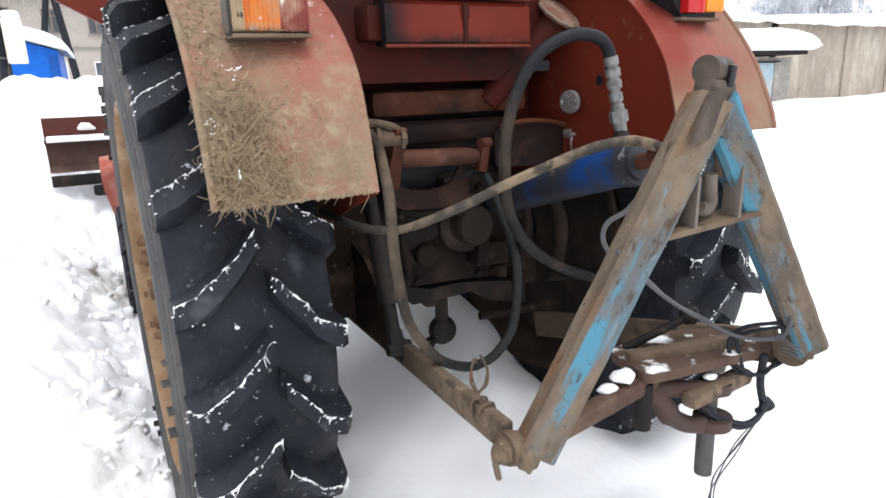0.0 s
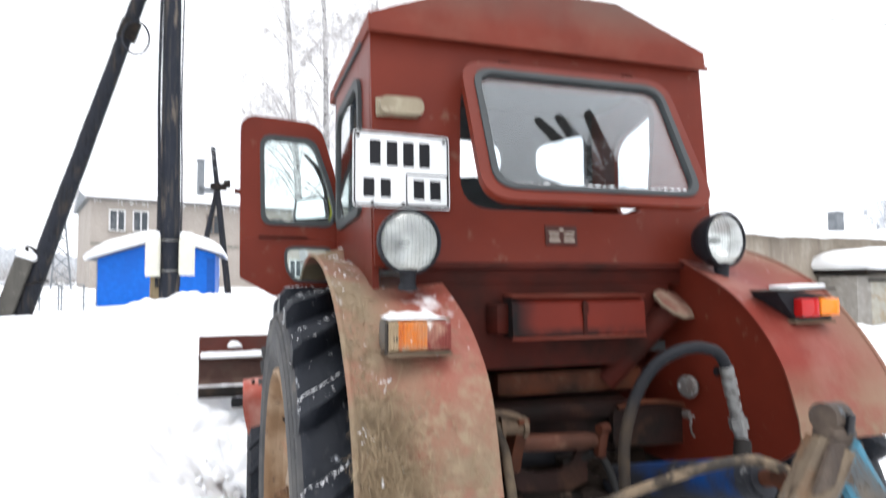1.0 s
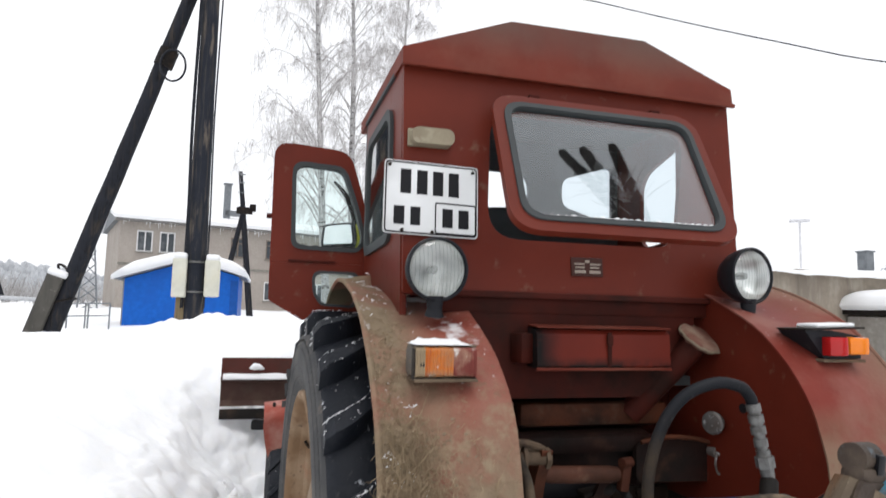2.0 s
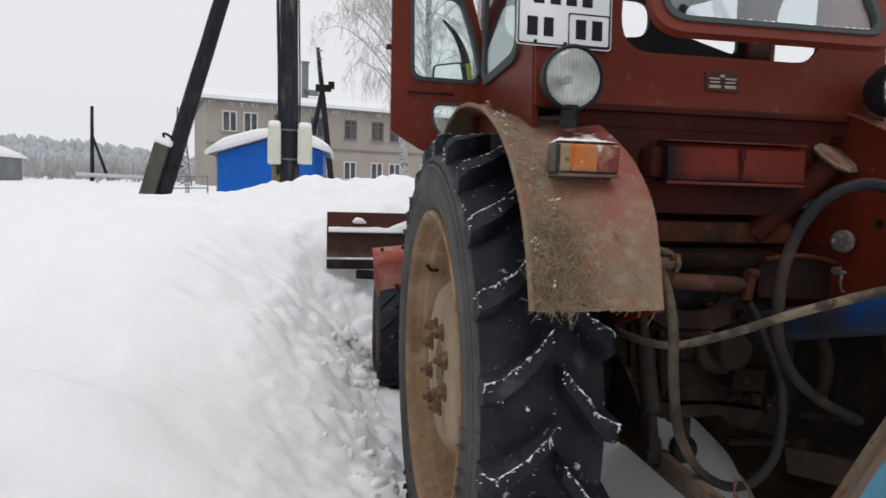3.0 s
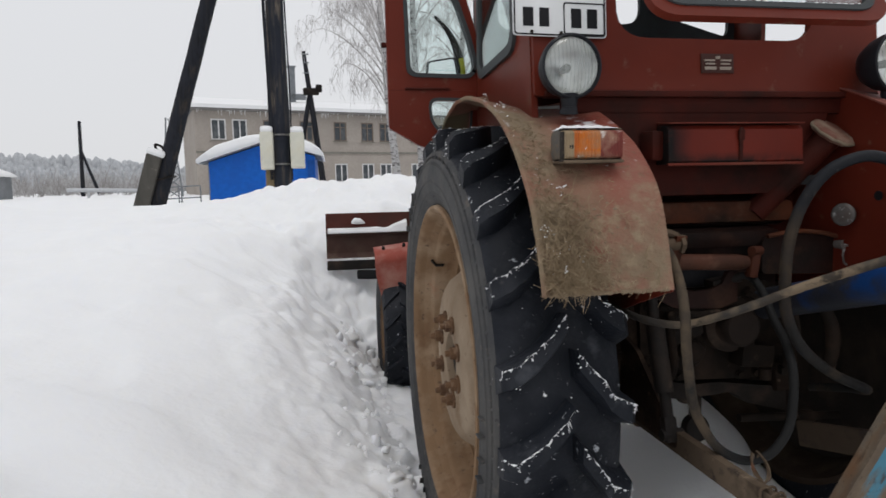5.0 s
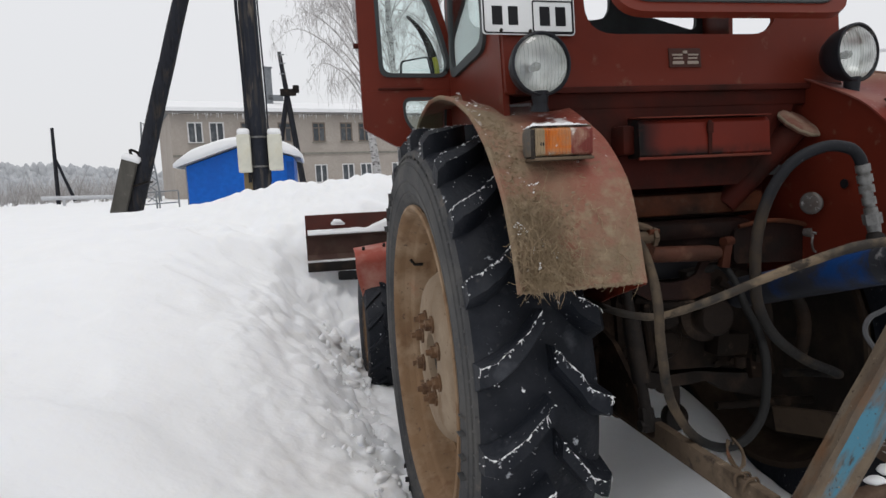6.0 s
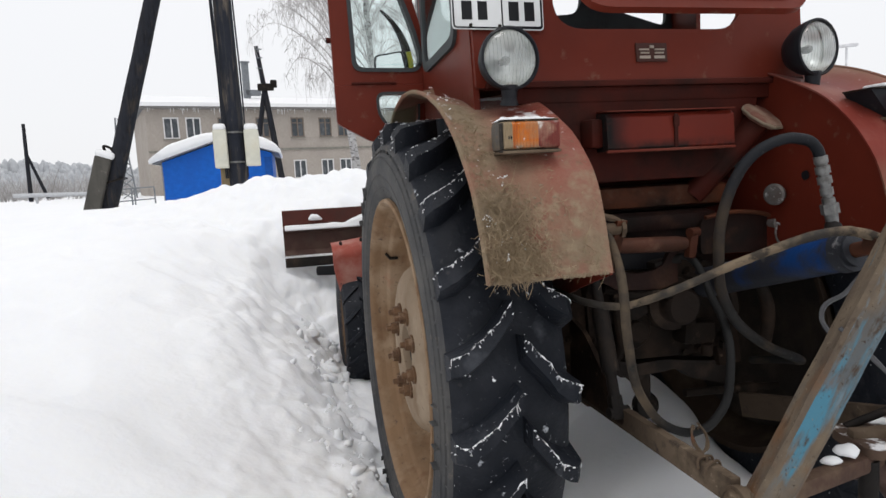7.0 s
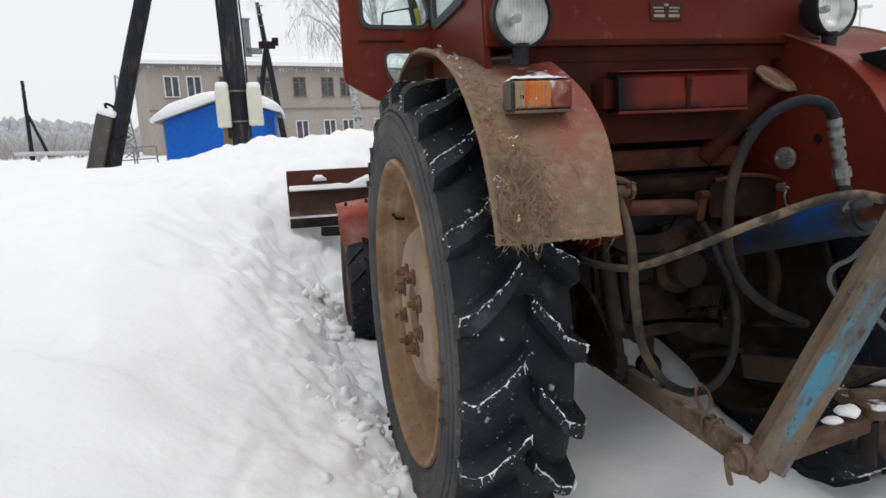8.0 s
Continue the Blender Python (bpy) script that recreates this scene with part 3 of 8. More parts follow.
def wheel(name, centre, side, yaw, label):
    """A driving wheel. side: -1 faces its outside to -x, +1 to +x."""
    m = Matrix.Translation(centre) @ pose(0, 0, 0, 0, 0, yaw) @ pose(0, 0, 0, 0, 90 * side, 0)
    rim = Geo()
    rim.lathe([(0.485, -0.16), (0.505, -0.165), (0.505, -0.15), (0.470, -0.13), (0.460, -0.05), (0.460, 0.05), (0.476, 0.10), (0.490, 0.135), (0.505, 0.150), (0.520, 0.156), (0.530, 0.168), (0.527, 0.178), (0.517, 0.181),
               (0.507, 0.174), (0.499, 0.158), (0.492, 0.128), (0.484, 0.116), (0.470, 0.110), (0.462, 0.100), (0.455, 0.050), (0.446, 0.036), (0.430, 0.028), (0.425, -0.05), (0.450, -0.10), (0.485, -0.16)], m, 84)
    # the +x wheel gets a darker copy of the rim mud, shade included
    hold = part(name, rim, rim_mud if side < 0 else surface("shaded_muddy_rim", (0.040, 0.027, 0.019), [((0.075, 0.055, 0.038), 6, 0.48, 0.7)], rough=0.85, bump=0.4), tractor, label)
    tyre = Geo()
    tyre.lathe([(0.500, -0.130), (0.560, -0.140), (0.620, -0.146), (0.670, -0.146), (0.700, -0.138), (0.716, -0.118), (0.726, -0.08), (0.731, 0.0), (0.729, 0.08), (0.724, 0.140), (0.716, 0.164), (0.706, 0.173)], m, 96)
    rows = 23
    frost = Geo()
    for half in (-1, 1):
        for i in range(rows):
            sec, edge = [], []
            for k in range(9):
                s = k / 8
                # the frosted upper edge of the lug: steep at the middle of the tread, level at the shoulder
                lat = 0.014 + 0.162 * s if half > 0 else -0.002 - 0.146 * s
                rise = 8.6 * (1 - s) ** 1.7 + (0.0 if half > 0 else 0.9 * smooth(0.50, 0.36, s))
                line = radians((13.4 if half > 0 else 5.9) + 360.0 * i / rows + rise)
                top = 0.786 - 0.006 * s - 0.026 * smooth(0.84, 1.0, s) + (0.004 * smooth(0.52, 0.40, s) if half < 0 else 0.0)
                low = 0.722 - 0.050 * smooth(0.75, 1.0, s)
                wide = 0.046 + 0.010 * s
                wv = 0.003 * wob(i, k, half * 3, 0.9)
                for da, rr in ((0.012, low), (0.0, top - 0.004), (-0.004, top), (-wide + 0.004, top - 0.002), (-wide, top - 0.008), (-wide - 0.020, low)):
                    t = -side * (line + (da + wv) / 0.78) - math.pi / 2
                    sec.append(m @ Vector((rr * math.cos(t), rr * math.sin(t), lat)))
                t = -side * (line + (wv - 0.002) / 0.78) - math.pi / 2
                edge.append(m @ Vector(((top + 0.001) * math.cos(t), (top + 0.001) * math.sin(t), lat)))
            fs = [(6 * k + q, 6 * k + (q + 1) % 6, 6 * k + 6 + (q + 1) % 6, 6 * k + 6 + q) for k in range(8) for q in range(6)]
            fs += [(5, 4, 3, 2, 1, 0), (48, 49, 50, 51, 52, 53)]
            part("lug", Geo().add(sec, fs), rubber, hold, "", 30)
            mid = edge[4]
            if mid[1] < centre[1] + 0.1:
                pts = curve_pts(edge, 9)
                rs = [max(0.0001, 0.0002 + 0.0030 * wob(p[0] * 3 + i, p[1] * 3, p[2] * 3, 14) + 0.0024 * wob(p[0] + i, p[1], p[2], 120)) for p in pts]
                pts = [p + Vector((0.004 * wob(p[0], p[1], p[2], 60), 0, 0.006 * wob(p[1], p[2], p[0], 45) - 0.002)) for p in pts]
                frost.tube(pts, rs, 5)
                rr = random.Random(i * 7 + half)
                for q in range(11):
                    s = rr.random() ** 0.6 if rr.random() < 0.6 else rr.random()
                    k = min(7, int(s * 8))
                    a, b = sec[6 * k + 2].lerp(sec[6 * k + 8], s * 8 - k), sec[6 * k + 3].lerp(sec[6 * k + 9], s * 8 - k)
                    c = a.lerp(b, rr.uniform(0.02, 0.98))
                    if rr.random() < 0.35:
                        c = sec[50].lerp(sec[51], rr.random()).lerp(sec[48].lerp(sec[53], rr.random()), rr.random())
                    for z in range(rr.randrange(1, 4)):
                        r = rr.uniform(0.0006, 0.0021)
                        o = c + Vector((rr.uniform(-1, 1), rr.uniform(-0.3, 0.3), rr.uniform(-1, 1))) * 0.005
                        frost.add([o + Vector((r * 1.3, 0, 0)), o + Vector((-r * 1.3, 0, 0)), o + Vector((0, r, 0)), o + Vector((0, -r, 0)), o + Vector((0, 0, r)), o + Vector((0, 0, -r * 1.4))], [(0, 2, 4), (2, 1, 4), (1, 3, 4), (3, 0, 4), (2, 0, 5), (1, 2, 5), (3, 1, 5), (0, 3, 5)])
                for q in range(26):
                    p = pts[rr.randrange(len(pts))]
                    drop = p + Vector((rr.uniform(-0.008, 0.008), 0, -rr.uniform(0.002, 0.006) if rr.random() < 0.88 else -rr.uniform(0.008, 0.03)))
                    out = (Vector((p[0], p[1] - centre[1], p[2] - centre[2])) * Vector((0, 1, 1))).normalized() * 0.002
                    frost.tube([p + out, (p + drop) / 2 + out * 1.2, drop + out * 0.5], [rr.uniform(0.0006, 0.0022), 0.0009, 0.0003], 4)
    part("tyre", tyre, rubber, hold, "worn black tractor tyre with frosted lugs", 30)
    wall = Geo()
    wall.lathe([(0.708, 0.1715), (0.702, 0.180), (0.692, 0.1830), (0.689, 0.1780), (0.684, 0.1780), (0.681, 0.1850), (0.672, 0.1900), (0.668, 0.1870), (0.663, 0.1870), (0.660, 0.1910), (0.636, 0.1930), (0.612, 0.1925), (0.609, 0.1895), (0.604, 0.1895), (0.601, 0.1915), (0.575, 0.186), (0.570, 0.182), (0.565, 0.183), (0.548, 0.175), (0.530, 0.166), (0.51, 0.150)], m, 120)
    for i in range(72):
        a = 2 * math.pi * i / 72
        for r0, r1, h in ((0.672, 0.698, 0.1825), (0.556, 0.566, 0.1790)):
            if r0 > 0.6 or i % 3 == 0:
                wall.bar(m @ Vector((r0 * math.cos(a), r0 * math.sin(a), h)), m @ Vector((r1 * math.cos(a + 0.01), r1 * math.sin(a + 0.01), h - 0.003)), 0.005, 0.006)
    # raised maker's marks, worn past reading
    for a0, wds in ((0.42, (0.05, 0.03, 0.045, 0.03, 0.05)), (2.5, (0.03, 0.05, 0.03)), (4.4, (0.05, 0.04, 0.05, 0.03))):
        a = a0
        for wd in wds:
            a += (wd + 0.014) / 0.64
            wall.bar(m @ Vector((0.622 * math.cos(a), 0.622 * math.sin(a), 0.193)), m @ Vector((0.652 * math.cos(a), 0.652 * math.sin(a), 0.192)), wd * 0.6, 0.003)
    part("sidewall", wall, sidewall, hold, "dusty grey rubber sidewall", 25)
    part("frost", frost, snow_cap_mat, hold, "thin white frost along the lugs", 60)
    disc = Geo()
    disc.lathe([(0.432, -0.02), (0.408, 0.000), (0.385, 0.014), (0.372, 0.030), (0.340, 0.040), (0.300, 0.074), (0.272, 0.112), (0.255, 0.124), (0.235, 0.130), (0.20, 0.136), (0.098, 0.138), (0.088, 0.132), (0.082, 0.096), (0.0, 0.090)], m, 64)
    part("wheel_disc", disc, disc_mud, hold, "disc coated with paler dried mud")
    back = Geo().lathe([(0.50, -0.162), (0.48, -0.14), (0.43, -0.04), (0.20, 0.04), (0.0, 0.06)], m, 48)
    # disc backs: the shade between the wheels is put into the colour
    part("disc_back", back, surface("shaded_disc_back", (0.026, 0.021, 0.018), [((0.065, 0.048, 0.036), 5, 0.5, 0.75)], rough=0.8, bump=0.4) if side > 0 else grimy, hold, "back of the disc, darkened for shade")
    hub = Geo()
    hub.lathe([(0.078, 0.088), (0.076, 0.104), (0.066, 0.112), (0.046, 0.112), (0.042, 0.098), (0.0, 0.098)], m, 32)
    part("hub", hub, grimy, hold, "dark recessed hub")
    for i in range(8):
        a = 2 * math.pi * (i + 0.5) / 8
        nut = Geo()
        p = Vector((0.136 * math.cos(a), 0.136 * math.sin(a), 0.134))
        nut.cyl(m @ p, m @ (p + Vector((0, 0, 0.010))), 0.030, n=18)
        nut.cyl(m @ (p + Vector((0, 0, 0.010))), m @ (p + Vector((0, 0, 0.030))), 0.022, 0.020, n=6)
        nut.cyl(m @ (p + Vector((0, 0, 0.03))), m @ (p + Vector((0, 0, 0.046))), 0.011, 0.009, n=10)
        part("wheel_nut", nut, nut_mud, hold)
    valve = Geo()
    p = Vector((0.45 * math.cos(0.9), 0.45 * math.sin(0.9), 0.08))
    valve.tube([m @ p, m @ (p + Vector((0.0, 0.01, 0.03))), m @ (p + Vector((0.02, 0.02, 0.045)))], 0.006, 6)
    part("valve", valve, grimy, hold)
    return hold


wheel("rear_wheel", Vector((-0.600, 0.033, 0.713)), -1, 1.7, "tan mud-coated steel rim")
wheel("rear_wheel", Vector((0.660, 0.010, 0.70)), 1, 2.0, "mud-coated steel rim, darkened for shade")

# fenders
ARC = [(0.72, 1.30), (0.60, 1.455), (0.45, 1.545), (0.28, 1.588), (0.10, 1.60), (-0.14, 1.568), (-0.36, 1.50), (-0.52, 1.408), (-0.65, 1.285), (-0.72, 1.17), (-0.758, 1.058)]


def fender(x_out, x_in, dy, material, label, arc):
    pts = [Vector((0, y + dy, z)) for y, z in arc]
    line = curve_pts(pts, 5)
    n = len(line) - 1
    wave = lambda u: 0.003 * wob(u * 9, x_out, 1, 2)

    def top(u, v):
        k = min(n - 1, int(u * n))
        p = line[k].lerp(line[k + 1], u * n - k)
        q = line[min(n, k + 2)] - line[max(0, k - 1)]
        out = Vector((0, q[2], -q[1])).normalized() * -1
        if out[2] < 0 and out[1] > 0:
            out = -out
        drop = 0.026 * smooth(0.05, 0.75, v) * smooth(0.60, 0.78, u) * smooth(0.98, 0.78, u) - 0.022 * smooth(-0.05, 0.40, v) * smooth(1.10, 0.55, v) * smooth(0.76, 0.56, u) + wave(u)
        return Vector((x_out + (x_in - x_out) * v, p[1], p[2])) + out * drop

    def under(u, v):
        a = top(u, v)
        c = Vector((a[0], 0.0 + dy, 0.75))
        return a + (c - a).normalized() * 0.005

    g = Geo().shell(n, 14, top, under)
    hold = part("fender", g, material, tractor, label, 50)
    bead = Geo().tube([top(i / n, 0.0) + Vector((0, 0, -0.002)) for i in range(n + 1)], 0.0075, 8)
    part("edge_bead", bead, material, hold)
    s = 1 if x_in > x_out else -1
    wall = Geo()
    outline = [(top(i / n, 0.999)[1], top(i / n, 0.999)[2] - 0.004) for i in range(0, n + 1)] + [(-0.60 + dy, 1.0), (-0.42 + dy, 0.93), (0.5 + dy, 0.93)]
    wall.prism(outline, Matrix(((0, 0, 1, x_in - 0.008 * s), (1, 0, 0, 0), (0, 1, 0, 0), (0, 0, 0, 1))), 0.006)
    part("inner_wall", wall, red, hold, "red painted inner wall")
    return hold, top


_, left_top = fender(-0.665, -0.360, 0.0, fender_paint, "faded red fender caked with mud", ARC)
right_fender, _ = fender(0.778, 0.415, -0.045, fender_paint_clean, "faded red fender with dried mud", [(y, z + 0.055 * smooth(1.12, 1.5, z)) for y, z in ARC[:-1]] + [(-0.737, 1.115)])

# cab: the rear wall leans forward a little
LEAN_WALL = 0.10
W0 = Vector((0.0, -0.345, 1.56))
wall_up = Vector((0, LEAN_WALL, 1)).normalized()
wall_out = Vector((1, 0, 0)).cross(wall_up)


def on_wall(x, z, off=0.0):
    return W0 + Vector((x, 0, 0)) + wall_up * ((z - 1.56) / wall_up[2]) + wall_out * off


WALL = Matrix.Translation(W0 - wall_out * 0.018) @ Matrix((Vector((1, 0, 0)), wall_up, wall_out)).transposed().to_4x4()
cab_outer = rounded([(-0.537, -0.012), (0.560, -0.012), (0.578, 0.68), (-0.541, 0.68)], [0.01, 0.01, 0.01, 0.01], 6)
cab_hole = rounded([(-0.292, 0.155), (0.335, 0.155), (0.395, 0.54), (-0.275, 0.54)], [0.10, 0.085, 0.08, 0.08], 6)
g = Geo().collar(cab_outer, cab_hole, WALL, 0.018)
cab = part("cab", g, red, tractor, "dull red sheet-metal cab", 30)
g = Geo()
SIDE = lambda x0, x1: Matrix(((0, 0, 1, x0), (1, 0, 0, 0), (0, 1, 0, 0), (0, 0, 0, 1)))
side_outer = rounded([(-0.337, 1.42), (0.37, 1.42), (0.37, 2.235), (-0.262, 2.235)], 0.01, 6)
g.collar(side_outer, rounded([(-0.185, 1.715), (0.285, 1.70), (0.285, 2.115), (-0.150, 2.125)], 0.07, 6), SIDE(-0.541, 0), 0.018)
part("side_wall", g, red, cab)
g = Geo().collar(side_outer, rounded([(-0.03, 1.79), (0.20, 1.77), (0.20, 2.06), (-0.03, 2.13)], [0.02, 0.07, 0.08, 0.02], 6), SIDE(0.558, 0), 0.018)
part("side_wall", g, red, cab)
g = Geo()
g.collar(rounded([(-0.192, 1.705), (0.292, 1.69), (0.292, 2.123), (-0.155, 2.134)], 0.075, 6), rounded([(-0.160, 1.735), (0.262, 1.722), (0.262, 2.093), (-0.128, 2.103)], 0.06, 6), SIDE(-0.553, 0), 0.012)
part("window_seal", g, rubber_seal, cab, "black rubber window seal")
g = Geo().prism(rounded([(-0.162, 1.733), (0.264, 1.720), (0.264, 2.095), (-0.130, 2.105)], 0.06, 6), SIDE(-0.545, 0), 0.004)
ob = part("side_pane", g, door_pane, cab, "clear side window pane")
ob.visible_shadow = False
FRONT = Matrix(((1, 0, 0, 0), (0, 0, 1, 0.37), (0, 1, 0, 0), (0, 0, 0, 1)))
g = Geo()
half_l = rounded([(-0.541, 1.3), (0.215, 1.3), (0.215, 2.235), (-0.541, 2.235)], 0.005, 6)
half_r = rounded([(0.2155, 1.3), (0.575, 1.3), (0.575, 2.235), (0.2155, 2.235)], 0.005, 6)
g.collar(half_l, rounded([(-0.45, 1.90), (0.14, 1.94), (0.14, 2.075), (-0.45, 2.10)], 0.06, 6), FRONT, 0.02)
g.collar(half_r, rounded([(0.292, 1.955), (0.53, 1.89), (0.53, 2.145), (0.292, 2.07)], 0.04, 6), FRONT, 0.02)
part("front_wall", g, cab_inside, cab, "grey lined front wall with windows")
part("cab_floor", Geo().box((0.02, 0.05, 1.30), (1.06, 0.62, 0.03)), cab_inside, cab, "grey cab floor")
part("cab_ceiling", Geo().box((0.0, 0.10, 2.218), (1.10, 0.55, 0.012)), cab_inside, cab, "grey ceiling lining")
# roof
roof = Geo()
band = [(-0.548, 0.0), (-0.548, 0.048), (-0.205, 0.185), (0.262, 0.192), (0.584, 0.058), (0.584, 0.004)]
back_m = Matrix.Translation(on_wall(0, 2.212, 0.022)) @ Matrix((Vector((1, 0, 0)), Vector((0, 0.14, 1)).normalized(), Vector((0, -1, 0.0)))).transposed().to_4x4()
roof.prism(band, back_m @ pose(0, 0, -0.80), 0.80)
part("cab_roof", roof, red_dusty, cab, "dusty red hipped roof", 20)
g = Geo()
g.box(on_wall(0.018, 2.208, 0.026), (1.136, 0.012, 0.014), None, 0.003)
part("drip_edge", g, red_dusty, cab)
# the opened rear window, hinged at its top
S0, S1 = Vector((0.0, -0.555, 1.712)), Vector((0.0, -0.312, 2.132))
sash_up = (S1 - S0).normalized()
sash_out = Vector((1, 0, 0)).cross(sash_up)
SASH = Matrix.Translation(S0) @ Matrix((Vector((1, 0, 0)), sash_up, sash_out)).transposed().to_4x4()
L = (S1 - S0).length
o1 = rounded([(-0.315, -0.015), (0.372, -0.015), (0.400, L), (-0.292, L)], 0.085, 7)
o2 = rounded([(-0.281, 0.019), (0.337, 0.019), (0.365, L - 0.034), (-0.260, L - 0.034)], 0.068, 7)
o3 = rounded([(-0.265, 0.034), (0.322, 0.034), (0.350, L - 0.049), (-0.244, L - 0.049)], 0.058, 7)
part("rear_window", Geo().collar(o1, o2, SASH, 0.022), red, cab, "open red window frame hinged at its top", 30)
part("rubber_seal", Geo().collar(rounded([(-0.283, 0.017), (0.339, 0.017), (0.367, L - 0.032), (-0.262, L - 0.032)], 0.068, 7), o3, SASH @ pose(0, 0, 0.006), 0.022), rubber_seal, cab, "grey rubber seal", 30)
ob = part("rear_pane", Geo().prism(rounded([(-0.268, 0.031), (0.325, 0.031), (0.353, L - 0.046), (-0.247, L - 0.046)], 0.058, 7), SASH @ pose(0, 0, 0.010), 0.005), pane, cab, "glass pane mirroring the grey sky")
ob.visible_shadow = False
for x in (-0.14, 0.28):
    part("window_hinge", Geo().box(on_wall(x, 2.145, 0.012), (0.035, 0.02, 0.03), None, 0.004), red_dark, cab)
g = Geo()
for k in range(26):
    x = -0.22 + 0.53 * k / 25
    r = 0.004 + 0.006 * abs(wob(k, 3, 1, 0.7))
    c = SASH @ Vector((x, 0.036 + r * 0.3, 0.019))
    g.tube([c - Vector((0.013, 0, 0)), c, c + Vector((0.013, 0, 0))], [r * 0.4, r, r * 0.4], 6)
part("snow_on_window", g, snow_cap_mat, cab, "line of snow along the lower edge of the pane", 90)
# seat and controls behind the glass
g = Geo().box((0.02, 0.10, 1.52), (0.46, 0.10, 0.50), pose(0, 0, 0, -8), 0.04).box((0.02, 0.18, 1.40), (0.44, 0.34, 0.10), None, 0.04)
part("driver_seat", g, seat_black, cab, "black vinyl driver seat")
g = Geo().lathe([(0.19, 0.0), (0.203, 0.010), (0.21, 0.0), (0.203, -0.010), (0.19, 0.0)], Matrix.Translation((-0.05, 0.24, 1.64)) @ pose(0, 0, 0, 50), 32)
g.cyl((-0.05, 0.33, 1.3), (-0.05, 0.245, 1.63), 0.02)
g.bar((-0.25, 0.24, 1.64), (0.15, 0.24, 1.64), 0.012, 0.012)
part("steering_wheel", g, seat_black, cab, "black steering wheel")
# panel below the cab, with the lidded box
g = Geo()
g.prism([(-0.36, 1.555), (-0.335, 1.36), (-0.245, 1.262), (0.20, 1.262), (0.37, 1.40), (0.41, 1.555)][::-1], Matrix(((1, 0, 0, 0), (0, 0, 1, -0.335), (0, 1, 0, 0), (0, 0, 0, 1))), 0.02)
g.box((0.02, -0.335, 1.553), (1.06, 0.05, 0.018), None, 0.005)
g.box((0.02, -0.325, 1.525), (0.95, 0.03, 0.05), None, 0.01)
# added backing sheet, itself unseen, to stop light through the gap
g.box((0.02, -0.14, 1.34), (0.98, 0.02, 0.46))
part("rear_panel", g, red_dark, cab, "grimy red panel under the cab, darkened for shade")
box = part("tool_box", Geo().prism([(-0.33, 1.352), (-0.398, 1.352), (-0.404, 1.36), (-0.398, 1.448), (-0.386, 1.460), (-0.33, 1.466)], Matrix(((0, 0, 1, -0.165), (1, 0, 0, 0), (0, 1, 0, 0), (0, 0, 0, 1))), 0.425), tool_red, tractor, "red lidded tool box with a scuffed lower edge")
g = Geo().box((0.058, -0.405, 1.405), (0.012, 0.005, 0.098), None, 0.002).box((0.058, -0.406, 1.432), (0.018, 0.008, 0.03), None, 0.002)
part("strap", g, red_dark, box, "dark steel strap")
g = Geo().box((0.047, -0.372, 1.468), (0.428, 0.070, 0.004), pose(0, 0, 0, 4), 0.0015).box((0.047, -0.402, 1.350), (0.43, 0.008, 0.008), None, 0.002)
part("lid", g, red_dusty, box)
g = Geo().box((-0.19, -0.355, 1.405), (0.05, 0.05, 0.085), pose(0, 0, 0, 0, 0, 20), 0.01)
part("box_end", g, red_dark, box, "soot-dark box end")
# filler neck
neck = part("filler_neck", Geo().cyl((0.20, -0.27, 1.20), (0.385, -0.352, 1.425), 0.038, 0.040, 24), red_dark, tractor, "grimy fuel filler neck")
q = (Vector((0.385, -0.352, 1.425)) - Vector((0.20, -0.27, 1.20))).normalized()
CAP = Matrix.Translation(Vector((0.388, -0.356, 1.430))) @ Vector((0.25, -0.62, 0.85)).to_track_quat("Z", "Y").to_matrix().to_4x4()
g = Geo()
n = 40
ring = lambda r, z: [CAP @ Vector((r * (1 + 0.05 * math.cos(10 * 2 * math.pi * i / n)) * math.cos(2 * math.pi * i / n), r * (1 + 0.05 * math.cos(10 * 2 * math.pi * i / n)) * math.sin(2 * math.pi * i / n), z)) for i in range(n)]
g.add(ring(0.058, 0.0) + ring(0.064, 0.006) + ring(0.064, 0.018) + ring(0.055, 0.024), [(a * n + i, a * n + (i + 1) % n, (a + 1) * n + (i + 1) % n, (a + 1) * n + i) for a in range(3) for i in range(n)] + [tuple(range(n - 1, -1, -1)), tuple(range(3 * n, 4 * n))])
cap = part("filler_cap", g, surface("muddy_cap_paint", (0.21, 0.095, 0.070), [((0.27, 0.19, 0.14), 14, 0.46, 0.64), ((0.13, 0.05, 0.038), 22, 0.56, 0.70)], rough=0.8, bump=0.4), neck, "scalloped red filler cap with muddy rim")
rim_g = Geo().tube([p for p in ring(0.0645, 0.012)] + [ring(0.0645, 0.012)[0]], 0.0045, 6)
part("cap_rim", rim_g, hose_mud, cap, "pale muddy rim")


